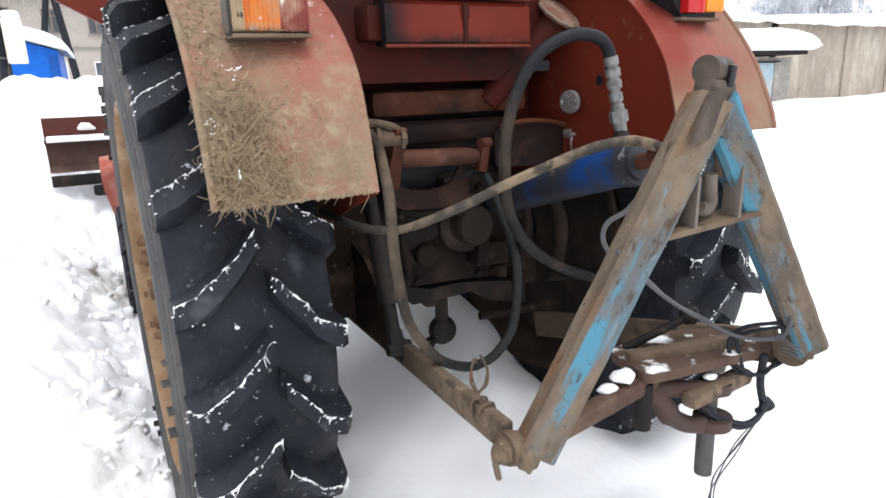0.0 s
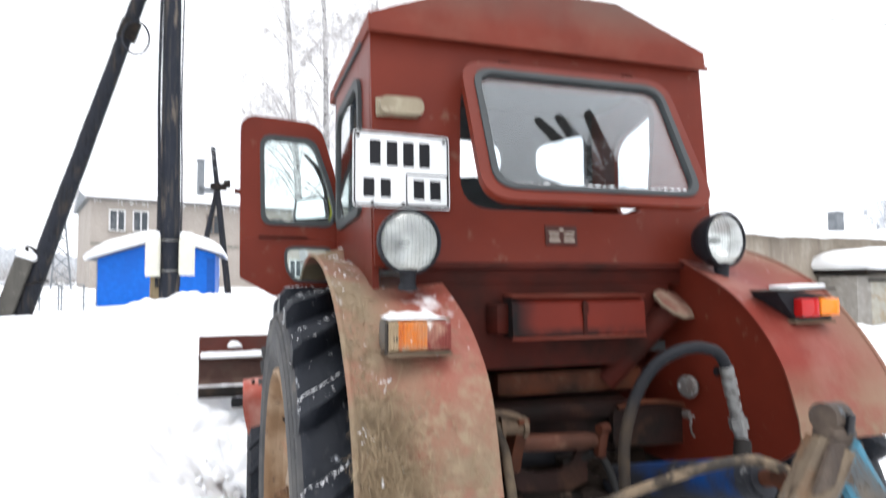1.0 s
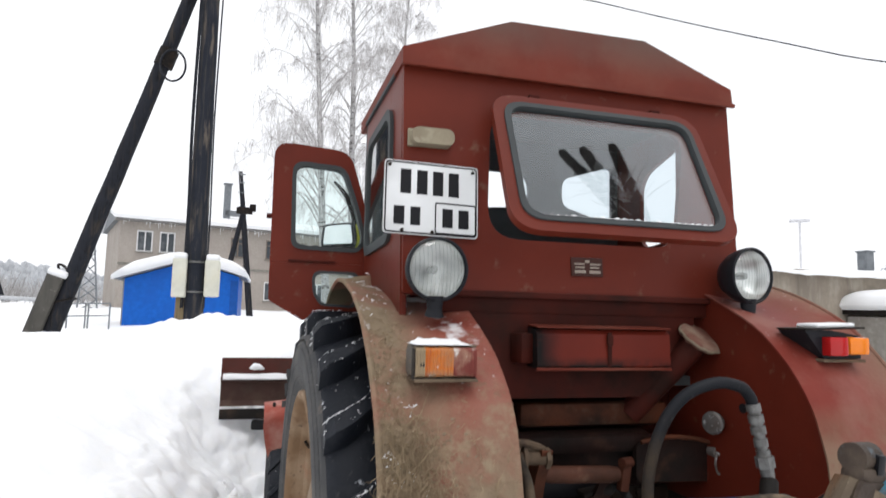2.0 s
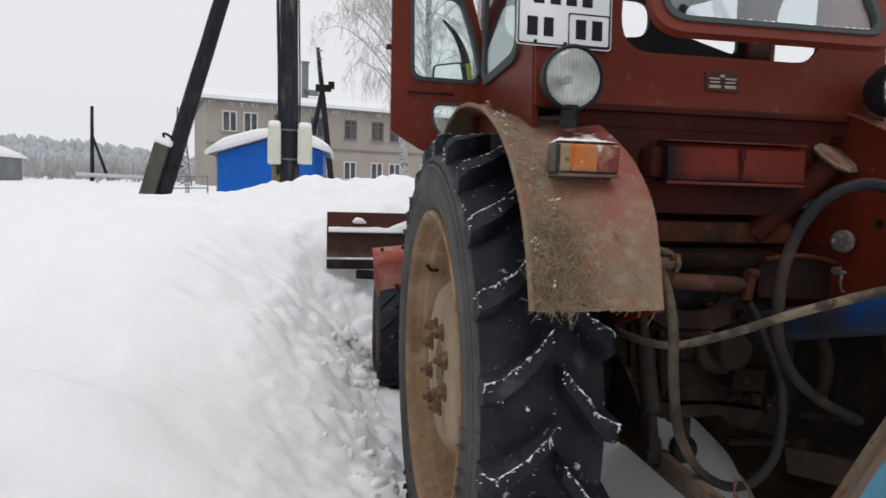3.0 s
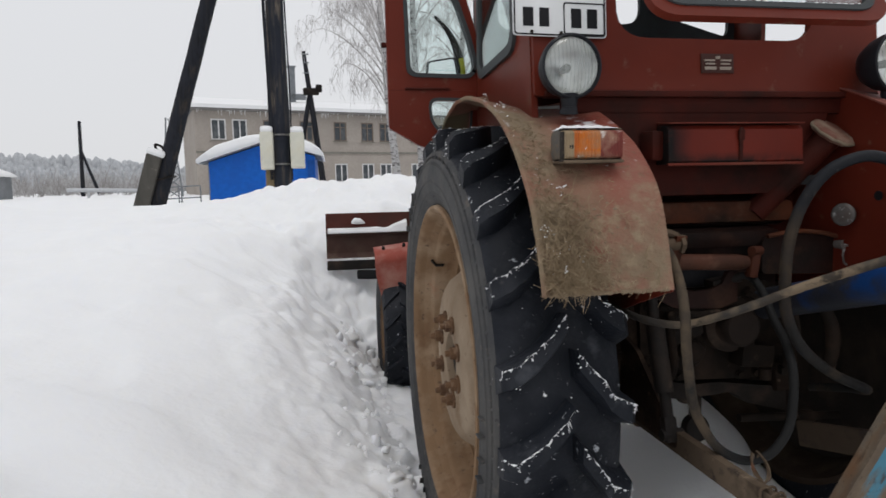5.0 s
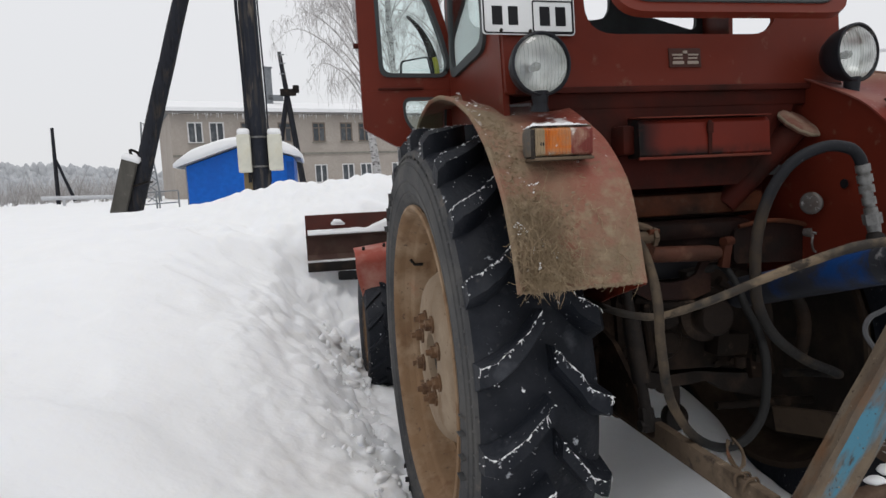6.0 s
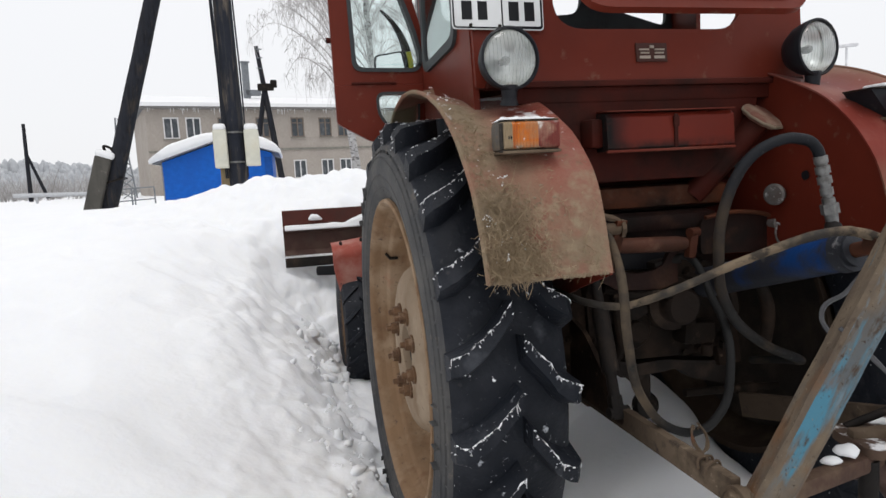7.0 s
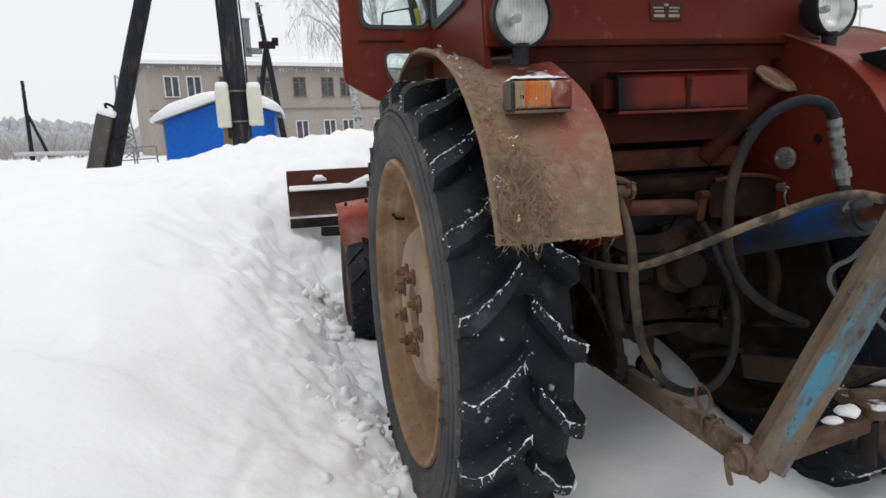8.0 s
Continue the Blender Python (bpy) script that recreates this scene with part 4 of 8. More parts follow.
# lamps
def work_lamp(x, y, z, turn, foot):
    d = Matrix.Translation((x, y, z)) @ pose(0, 0, 0, 90, 0, turn)
    shellg = Geo().lathe([(0.0, -0.085), (0.030, -0.082), (0.055, -0.065), (0.074, -0.035), (0.083, -0.005), (0.085, 0.008), (0.085, 0.020), (0.080, 0.023), (0.076, 0.016)], d, 40)
    hold = part("work_lamp", shellg, black_paint, tractor, "round black work lamp")
    bowl = Geo().lathe([(0.0765, 0.012), (0.070, -0.006), (0.058, -0.026), (0.040, -0.044), (0.020, -0.054), (0.0, -0.057)], d, 40)
    part("reflector", bowl, reflector, hold, "silvered reflector bowl")
    part("bulb", Geo().lathe([(0.0, -0.050), (0.010, -0.048), (0.011, -0.030), (0.013, -0.018), (0.009, -0.006), (0.0, -0.002)], d, 14), lamp_lens, hold)
    rings = [(0.0765 * math.cos(a), 0.014 + 0.022 * math.sin(a)) for a in [math.pi / 2 * i / 8 for i in range(9)]]
    lens = Geo().lathe(rings[:-1] + [(0.0, 0.036)], d, 40)
    for k in range(-6, 7):
        x0 = 0.0105 * k
        hgt = math.sqrt(max(0, 0.070 ** 2 - x0 * x0))
        rib = Geo().tube([d @ Vector((x0, hgt * s, 0.012 + 0.022 * math.sqrt(max(0, 1 - (x0 * x0 + (hgt * s) ** 2) / 0.0765 ** 2)))) for s in (-1, -0.6, -0.2, 0.2, 0.6, 1)], 0.0008, 5)
        part("rib", rib, lamp_glass, hold).visible_shadow = False
    ob = part("lens", lens, lamp_glass, hold, "ribbed glass lens")
    ob.visible_shadow = False
    post = Geo().cyl((x, y, z - 0.070), (x, y, z - 0.105), 0.024, 0.020, 16).cyl((x, y, z - 0.10), foot, 0.019, 0.026, 14)
    part("bracket", post, black_paint, hold)


work_lamp(-0.480, -0.425, 1.611, 4, (-0.480, -0.42, 1.490))
work_lamp(0.494, -0.440, 1.632, 8, (0.496, -0.44, 1.46))
# left tail lamp
tl = part("tail_lamp", Geo().box((-0.517, -0.612, 1.393), (0.146, 0.075, 0.074), None, 0.016), lamp_mud, tractor, "muddy rectangular tail lamp with snow on top")


def lens_block(x0, x1, name, material, label, ribs):
    """A bulged piece of lens with upright ribs moulded in it."""
    def skin(u, v):
        a, b = 2 * u - 1, 2 * v - 1
        end = (1 - min(1.0, max(0.0, abs(b) - 0.72) / 0.28) ** 2) ** 0.5
        return Vector((x0 + (x1 - x0) * u, -0.660 - 0.016 * end - 0.0012 * math.cos(2 * math.pi * ribs * u) * end, 1.391 + 0.034 * b))

    part(name, Geo().shell(ribs * 6, 14, skin, lambda u, v: Vector((skin(u, v)[0], -0.645, skin(u, v)[2]))), material, tl, label, 60)


lens_block(-0.586, -0.566, "clear_lens", clear_lens, "dirty clear lens", 3)
lens_block(-0.566, -0.502, "amber_lens", amber, "ribbed amber lens", 8)
lens_block(-0.502, -0.448, "red_lens", dusty_red_lens, "dusty red lens", 7)
g = Geo().box((-0.5175, -0.653, 1.4265), (0.146, 0.024, 0.005), None, 0.002).box((-0.5175, -0.653, 1.3555), (0.146, 0.026, 0.005), None, 0.002).box((-0.5865, -0.655, 1.390), (0.005, 0.024, 0.062), None, 0.002).box((-0.4485, -0.655, 1.390), (0.005, 0.024, 0.062), None, 0.002)
part("lens_rim", g, surface("dark_lens_rim", (0.035, 0.030, 0.026), [((0.15, 0.115, 0.08), 30, 0.52, 0.66)], rough=0.8, bump=0.4), tl, "dark muddy lens rim")
part("screw", Geo().cyl((-0.572, -0.672, 1.386), (-0.572, -0.6765, 1.386), 0.005, n=10), plate_black, tl)
g = Geo().box((-0.516, -0.635, 1.352), (0.144, 0.084, 0.007), None, 0.002)
part("lamp_base", g, rust_brown, tl)
rnd = random.Random(61)
g = Geo()
for k in range(46):
    x, low = rnd.uniform(-0.585, -0.45), rnd.random() < 0.6
    c, r = Vector((x, -0.664 - rnd.uniform(0, 0.008), 1.361 + abs(rnd.gauss(0, 0.006)) if low else 1.419 - abs(rnd.gauss(0, 0.005)))), rnd.uniform(0.0015, 0.004)
    g.lathe([(0.0, -r), (0.7 * r, -0.6 * r), (r, 0.0), (0.6 * r, 0.7 * r), (0.0, r)], Matrix.Translation(c) @ pose(0, 0, 0, rnd.uniform(0, 90), rnd.uniform(0, 90)), 7)
tagged(part("mud_crust", g, clod_mat, tl, "crumbs of dried mud round the lens", 60), "crumbs of dried mud round the lens", kind="stuff")
g = Geo()
snow_top = lambda u, v: Vector((-0.586 + 0.130 * u + 0.006 * wob(v * 3, 1, 2), -0.668 + 0.085 * v + 0.008 * wob(u * 9, 5, 1), 1.4295 + (0.003 + 0.010 * abs(wob(u * 8, v * 2, 3)) + 0.010 * smooth(0.5, 0.9, v)) * min(1, 6 * min(u, 1 - u), 4 * min(v, 1 - v))))
g.shell(28, 10, snow_top, lambda u, v: Vector((snow_top(u, v)[0], snow_top(u, v)[1], 1.4285)))
part("snow_cap", g, snow_cap_mat, tl, "strip of snow", 90)
# right tail lamp
tl = part("tail_lamp", Geo().prism([(0.512, 1.466), (0.576, 1.391), (0.700, 1.391), (0.700, 1.452), (0.60, 1.466)], Matrix(((1, 0, 0, 0), (0, 0, 1, -0.665), (0, 1, 0, 0), (0, 0, 0, 1))), 0.09), black_paint, tractor, "tail lamp with red and amber lenses")
part("red_lens", Geo().box((0.600, -0.677, 1.424), (0.062, 0.030, 0.050), None, 0.006), red_lens, tl, "clear red lens")
part("amber_lens", Geo().box((0.668, -0.677, 1.426), (0.066, 0.032, 0.046), None, 0.006), amber_clean, tl, "bright amber lens")
part("top_plate", Geo().box((0.602, -0.63, 1.471), (0.200, 0.10, 0.005), pose(0, 0, 0, 0, -2), 0.002), grimy, tl)
part("snow_cap", Geo().box((0.62, -0.63, 1.479), (0.13, 0.07, 0.012), pose(0, 0, 0, 0, -2), 0.005), snow_cap_mat, tl, "thin snow", 90)
part("lamp_base", Geo().box((0.63, -0.645, 1.386), (0.14, 0.07, 0.008), None, 0.002), rust_brown, tl)
tl.location = (-0.042, 0, 0.012)
# number plate, badge and marker lamp
P = Matrix.Translation(on_wall(-0.460, 1.812, 0.010)) @ Matrix((Vector((1, 0, 0)), wall_up, wall_out)).transposed().to_4x4() @ pose(0, 0, 0, 0, 0, -1)
plate = part("number_plate", Geo().prism(rounded([(-0.136, -0.105), (0.136, -0.105), (0.136, 0.105), (-0.136, 0.105)], 0.012), P, 0.003), plate_white, tractor, "white enamel plate with black bars")
g = Geo().collar(rounded([(-0.133, -0.102), (0.133, -0.102), (0.133, 0.102), (-0.133, 0.102)], 0.011), rounded([(-0.129, -0.098), (0.129, -0.098), (0.129, 0.098), (-0.129, 0.098)], 0.009), P, 0.0042)
g.collar(rounded([(0.010, -0.098), (0.131, -0.098), (0.131, -0.008), (0.010, -0.008)], 0.008), rounded([(0.0135, -0.0945), (0.1275, -0.0945), (0.1275, -0.0115), (0.0135, -0.0115)], 0.006), P, 0.0044)
part("plate_border", g, plate_black, plate, "thin black border")
for x, z, wd, ht in [(-0.075, 0.046, 0.030, 0.070), (-0.028, 0.046, 0.030, 0.070), (0.018, 0.046, 0.030, 0.070), (0.064, 0.046, 0.030, 0.070), (-0.092, -0.052, 0.030, 0.052), (-0.046, -0.052, 0.028, 0.052), (0.047, -0.052, 0.030, 0.054), (0.094, -0.052, 0.030, 0.054)]:
    part("bar", Geo().box(P @ Vector((x, z, 0.0032)), (wd, ht, 0.002), P), plate_black, plate)
for x, z in [(-0.122, 0.090), (0.120, 0.088), (-0.083, -0.094), (0.002, -0.095)]:
    part("screw", Geo().cyl(P @ Vector((x, z, 0.002)), P @ Vector((x, z, 0.007)), 0.005, n=10), grimy, plate)
B = Matrix.Translation(on_wall(0.020, 1.643, 0.001)) @ Matrix((Vector((1, 0, 0)), wall_up, wall_out)).transposed().to_4x4()
badge = part("badge", Geo().box(B @ Vector((0, 0, 0.002)), (0.104, 0.056, 0.005), B, 0.0015), badge_brown, tractor, "tarnished maker's plate with plain bars")
g = Geo()
for x, z, wd, ht in [(-0.026, 0.008, 0.034, 0.005), (0.026, 0.008, 0.034, 0.005), (-0.024, -0.002, 0.030, 0.005), (0.024, -0.002, 0.030, 0.005), (-0.024, -0.015, 0.036, 0.009), (0.024, -0.015, 0.036, 0.009), (0.0, 0.016, 0.014, 0.008)]:
    g.box(B @ Vector((x, z, 0.0055)), (wd, ht, 0.003), B, 0.0008)
part("relief", g, badge_metal, badge, "pale raised bars")
MK = Matrix.Translation(on_wall(-0.462, 1.990, 0.002)) @ Matrix((Vector((1, 0, 0)), wall_up, wall_out)).transposed().to_4x4()
g = Geo().prism(rounded([(-0.060, -0.024), (0.064, -0.024), (0.064, 0.024), (-0.060, 0.024)], 0.023), MK, 0.034)
mk = part("marker_lamp", g, cream, tractor, "cream plastic marker lamp", 30)
part("lamp_base", Geo().box(MK @ Vector((-0.052, 0.0, 0.006)), (0.03, 0.052, 0.012), MK, 0.003), cream, mk)

# door, standing open
DM = Matrix(((1, 0, 0, 0), (0, 0, 1, 0.345), (0, 1, 0, 0), (0, 0, 0, 1)))
d_up = rounded([(-0.909, 1.652), (-0.70, 1.652), (-0.535, 1.652), (-0.548, 1.76), (-0.575, 1.90), (-0.632, 2.082), (-0.912, 2.10)], [0.002, 0.002, 0.002, 0.03, 0.05, 0.055, 0.065], 5)
d_win = rounded([(-0.838, 1.702), (-0.70, 1.699), (-0.585, 1.697), (-0.562, 1.745), (-0.590, 1.86), (-0.648, 2.022), (-0.845, 2.032)], [0.04, 0.02, 0.03, 0.03, 0.04, 0.04, 0.05], 5)
d_low = rounded([(-0.908, 1.512), (-0.782, 1.440), (-0.555, 1.440), (-0.535, 1.6515), (-0.909, 1.6515)], [0.012, 0.02, 0.01, 0.002, 0.002], 5)
d_lwin = rounded([(-0.742, 1.545), (-0.715, 1.505), (-0.600, 1.500), (-0.592, 1.614), (-0.748, 1.616)], [0.02, 0.02, 0.02, 0.03, 0.035], 5)
door = part("cab_door", Geo().collar(d_up, d_win, DM, 0.03).collar(d_low, d_lwin, DM, 0.03), red, tractor, "open dark red cab door with rounded windows", 30)
d_seal = rounded([(-0.822, 1.716), (-0.70, 1.714), (-0.594, 1.712), (-0.576, 1.747), (-0.604, 1.855), (-0.658, 2.007), (-0.830, 2.017)], [0.035, 0.02, 0.025, 0.025, 0.035, 0.035, 0.045], 5)
part("door_seal", Geo().collar(d_win, d_seal, DM @ pose(0, 0, -0.006), 0.042), rubber_seal, door, "black rubber seal", 30)
ob = part("door_pane", Geo().prism(d_seal, DM @ pose(0, 0, 0.012), 0.004), door_pane, door, "clear door glass")
ob.visible_shadow = False
part("lower_seal", Geo().collar(rounded([(-0.752, 1.542), (-0.722, 1.496), (-0.592, 1.490), (-0.582, 1.624), (-0.758, 1.626)], [0.02, 0.02, 0.02, 0.03, 0.038], 5), d_lwin, DM @ pose(0, 0, -0.004), 0.006), rubber_seal, door, "black rubber seal", 30)
ob = part("lower_pane", Geo().prism(d_lwin, DM @ pose(0, 0, 0.012), 0.004), door_pane, door, "clear lower door pane")
ob.visible_shadow = False
g = Geo().box((-0.76, 0.342, 1.658), (0.17, 0.012, 0.008), None, 0.003)
part("door_trim", g, red_dark, door)
part("latch", Geo().cyl((-0.905, 0.36, 1.82), (-0.928, 0.36, 1.82), 0.010, n=10), red_dark, door)
part("hinge", Geo().cyl((-0.540, 0.36, 1.82), (-0.540, 0.36, 1.87), 0.012, n=10), red_dark, door)
part("hinge", Geo().cyl((-0.552, 0.36, 1.53), (-0.552, 0.36, 1.59), 0.012, n=10), red_dark, door)
# the cab stands a little off the middle of the axle
for ob in (cab, box, neck, plate, badge, mk):
    ob.location.x = -0.012
door.location = (0.014, 0, 0.014)
# mirror
mr = part("side_mirror", Geo().prism(rounded([(-0.672, 1.772), (-0.512, 1.784), (-0.532, 1.902), (-0.668, 1.885)], 0.02), Matrix.Translation((-0.59, 0.865, 1.84)) @ pose(0, 0, 0, -16, 0, -14) @ Matrix.Translation((0.59, -0.865, -1.84)) @ Matrix(((1, 0, 0, 0), (0, 0, 1, 0.865), (0, 1, 0, 0), (0, 0, 0, 1))), 0.03), black_paint, tractor, "rectangular side mirror on a curved arm")
part("mirror_glass", Geo().prism(rounded([(-0.660, 1.785), (-0.526, 1.795), (-0.543, 1.890), (-0.657, 1.875)], 0.014), Matrix.Translation((-0.59, 0.865, 1.84)) @ pose(0, 0, 0, -16, 0, -14) @ Matrix.Translation((0.59, -0.865, -1.84)) @ Matrix(((1, 0, 0, 0), (0, 0, 1, 0.860), (0, 1, 0, 0), (0, 0, 0, 1))), 0.004), mirror_mat, mr, "mirror glass")
g = Geo().tube(curve_pts([(-0.50, 0.90, 1.72), (-0.505, 0.89, 1.86), (-0.525, 0.89, 1.95), (-0.565, 0.90, 2.03), (-0.618, 0.91, 2.09)], 5), [0.030 - 0.024 * i / 20 for i in range(21)], 8)
part("mirror_arm", g, grimy, mr, "dark curved arm")
part("tape", Geo().tube(curve_pts([(-0.508, 0.855, 1.765), (-0.498, 0.855, 1.83), (-0.508, 0.855, 1.89)], 4), 0.012, 8), yellow, mr, "yellow-green tape on the mirror arm")

# engine hood and front axle
g = Geo().box((0.02, 1.40, 1.12), (0.56, 1.95, 0.62), None, 0.07)
hood = part("engine_hood", g, red, tractor, "red engine hood")
g = Geo().box((0.02, 1.35, 0.72), (0.34, 2.0, 0.34), None, 0.04).bar((-0.62, 2.05, 0.42), (0.66, 2.05, 0.42), 0.10, 0.10, 0.01)
part("front_frame", g, grimy, tractor, "greasy front frame and axle, darkened for shade")


def front_wheel(cx, side):
    m = Matrix.Translation((cx, 2.05, 0.36)) @ pose(0, 0, 0, 0, 90 * side, 0)
    t = Geo().lathe([(0.25, -0.08), (0.30, -0.10), (0.36, -0.105), (0.395, -0.09), (0.405, -0.05), (0.410, 0.0), (0.405, 0.05), (0.395, 0.09), (0.36, 0.105), (0.30, 0.10), (0.25, 0.08)], m, 56)
    lugs = []
    for half in (-1, 1):
        for i in range(18):
            a0, sec = 2 * math.pi * (i + 0.25 * half) / 18, []
            for k in range(4):
                s = k / 3
                a, lat = a0 - side * 0.22 * (1 - s), half * (0.0 + 0.10 * s)
                top, low = 0.432 - 0.03 * s * s, 0.395 - 0.02 * s
                for da, rr in ((-0.05, low), (-0.03, top), (0.03, top), (0.05, low)):
                    sec.append(m @ Vector((rr * math.cos(a + da), rr * math.sin(a + da), lat)))
            lugs.append(Geo().add(sec, [(4 * k + q, 4 * k + q + 1, 4 * k + q + 5, 4 * k + q + 4) for k in range(3) for q in range(3)] + [(0, 3, 2, 1), (12, 13, 14, 15)]))
    hold = part("front_wheel", t, rubber, tractor, "small black lugged front tyre", 30)
    for lug_g in lugs:
        part("lug", lug_g, rubber, hold, "", 30)
    part("front_rim", Geo().lathe([(0.26, 0.085), (0.245, 0.07), (0.23, 0.02), (0.10, 0.03), (0.09, 0.06), (0.0, 0.06)], m, 36), rim_mud, hold, "mud-coated rim")


front_wheel(-0.735, -1)
front_wheel(0.79, 1)


def front_mudguard(x0, x1):
    g = Geo()
    top = lambda u, v: Vector((x0 + (x1 - x0) * v + 0.045 * (1 - v) * smooth(0.3, 1.0, u) * (1 if x1 > x0 else -1) * 1.0, 1.90 - 0.10 * smooth(0, 0.25, u) + 0.02 * u - 0.10 * (1 - smooth(0, 0.12, u)) * -1, 0.925 + 0.03 * v - 0.02 * smooth(0.0, 0.2, u) - 0.375 * max(0, u - 0.12) / 0.88))
    g.shell(16, 4, top, lambda u, v: top(u, v) + Vector((0, 0.012, -0.004)))
    hold = part("front_mudguard", g, fender_paint_clean if x0 > 0 else surface("faded_red_mudguard", (0.30, 0.07, 0.05), [((0.40, 0.22, 0.18), 4, 0.45, 0.7), (MUD, 6, 0.5, 0.7, {"axis": (2, 0.75, 0.5)})], rough=0.6), tractor, "faded red front mudguard")
    s = 1 if x1 > x0 else -1
    g = Geo().box(((x0 + x1) / 2 + 0.022 * s, 1.835, 0.475), (abs(x1 - x0) - 0.05, 0.010, 0.16), pose(0, 0, 0, 4), 0.002)
    part("mud_flap", g, surface("muddy_rubber_flap", (0.09, 0.065, 0.05), [((0.03, 0.025, 0.022), 5, 0.45, 0.7)], rough=0.85), hold, "brown rubber mud flap")
    for k in (0.22, 0.72):
        x = x0 + (x1 - x0) * k
        part("rivet", Geo().cyl((x, 1.865, 0.918 + 0.03 * k), (x, 1.855, 0.930 + 0.03 * k), 0.010, n=10), grimy, hold)


front_mudguard(-0.872, -0.615)
front_mudguard(0.93, 0.67)

# dozer blade
g = Geo()
g.box((-0.08, 2.985, 1.045), (2.20, 0.03, 0.135), pose(0, 0, 0, 4), 0.004)
blade = part("blade", g, blade_mat, tractor, "rust-red dozer blade with snow on its ledge")
g = Geo().prism([(2.905, 0.975), (2.905, 0.96), (2.975, 0.93), (2.985, 0.80), (2.955, 0.76), (3.02, 0.75), (3.04, 0.98)], Matrix(((0, 0, 1, -1.18), (1, 0, 0, 0), (0, 1, 0, 0), (0, 0, 0, 1))), 2.20)
part("moldboard", g, surface("brown_blade_steel", (0.075, 0.04, 0.032), [((0.14, 0.09, 0.07), 6, 0.5, 0.75), ((0.035, 0.025, 0.02), 3, 0.5, 0.7)], rough=0.6, bump=0.3), blade, "brown curved moldboard")
part("cutting_edge", Geo().box((-0.08, 2.97, 0.700), (2.20, 0.03, 0.075), pose(0, 0, 0, -6), 0.004), grimy, blade, "dark steel cutting edge")
part("edge_strip", Geo().box((-0.60, 2.95, 0.612), (0.70, 0.05, 0.075), pose(0, 0, 0, 8, 2), 0.02), seat_black, blade, "black rubber strip")
for x in (-0.50, 0.54):
    part("push_arm", Geo().bar((x, 2.93, 0.75), (x * 0.8, 1.2, 0.52), 0.07, 0.10, 0.01), grimy, blade, "black push arm")
g = Geo()
n = 34


def ledge(u, v):
    x = -1.165 + 0.62 * u
    bump = 0.020 + 0.014 * wob(u * 6, 2, 1) + 0.050 * smooth(0.72, 1.0, u)
    if v < 0.5:
        return Vector((x, 2.90 + 0.02 * v, 0.972 + bump * smooth(0, 0.5, v)))
    return Vector((x, 2.91 + 0.10 * (v - 0.5) * 2, 0.972 + bump * (1.0 + 0.8 * (v - 0.5))))


g.shell(n, 8, ledge, lambda u, v: Vector((ledge(u, v)[0], ledge(u, v)[1], 0.958)))
c = Vector((-0.93, 2.93, 1.045))
g.tube([c - Vector((0.05, 0, 0.008)), c - Vector((0.02, 0, -0.006)), c + Vector((0.015, 0, 0.004)), c + Vector((0.055, 0, -0.012))], [0.008, 0.026, 0.024, 0.006], 9)
part("blade_snow", g, snow_cap_mat, blade, "snow lying on the blade ledge", 90)

# rear axle, gearbox and works between the wheels; blocked light is put into their dark colours
oily = surface("oily_shaded_iron", (0.013, 0.0095, 0.0075), [((0.032, 0.021, 0.015), 6, 0.48, 0.7), ((0.008, 0.007, 0.006), 9, 0.5, 0.7), ((0.05, 0.035, 0.025), 22, 0.62, 0.72)], rough=0.7, bump=0.4, spec=0.06)
iron_red = surface("greasy_shaded_red_iron", (0.022, 0.008, 0.006), [((0.010, 0.008, 0.007), 5, 0.42, 0.66, {"rough": 0.8}), ((0.050, 0.024, 0.014), 9, 0.56, 0.74)], rough=0.55, bump=0.4)
shaded_casting = surface("greasy_shaded_casting", (0.018, 0.014, 0.012), [((0.050, 0.034, 0.024), 7, 0.50, 0.72)], rough=0.75, bump=0.5)
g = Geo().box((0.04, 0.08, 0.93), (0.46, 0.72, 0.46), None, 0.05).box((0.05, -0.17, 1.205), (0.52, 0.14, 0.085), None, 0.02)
axle = part("gearbox", g, iron_red, tractor, "greasy red-brown gearbox housing, darkened for shade")
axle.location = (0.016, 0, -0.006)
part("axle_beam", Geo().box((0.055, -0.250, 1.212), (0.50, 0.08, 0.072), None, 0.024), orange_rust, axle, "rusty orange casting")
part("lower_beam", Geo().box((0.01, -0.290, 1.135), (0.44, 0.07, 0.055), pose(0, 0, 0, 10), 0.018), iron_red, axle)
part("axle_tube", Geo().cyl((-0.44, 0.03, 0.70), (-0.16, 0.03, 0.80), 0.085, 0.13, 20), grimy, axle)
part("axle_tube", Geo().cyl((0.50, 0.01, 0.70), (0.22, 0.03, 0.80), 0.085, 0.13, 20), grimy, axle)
g = Geo().tube([(-0.185, -0.43, 1.082), (-0.165, -0.43, 1.081), (0.010, -0.43, 1.074), (0.040, -0.43, 1.073)], [0.018, 0.023, 0.023, 0.018], 18)
part("rock_shaft", g, surface("pale_rusty_shaft", (0.085, 0.033, 0.020), [((0.045, 0.020, 0.013), 8, 0.48, 0.7), ((0.15, 0.085, 0.058), 12, 0.56, 0.72)], rough=0.6, bump=0.3), axle, "rust-orange cross shaft")
g = Geo().prism(rounded([(-0.515, 1.165), (-0.455, 1.150), (-0.400, 1.060), (-0.410, 1.000), (-0.445, 1.010), (-0.470, 1.080)], 0.015), Matrix(((0, 0, 1, -0.226), (1, 0, 0, 0), (0, 1, 0, 0), (0, 0, 0, 1))), 0.030)
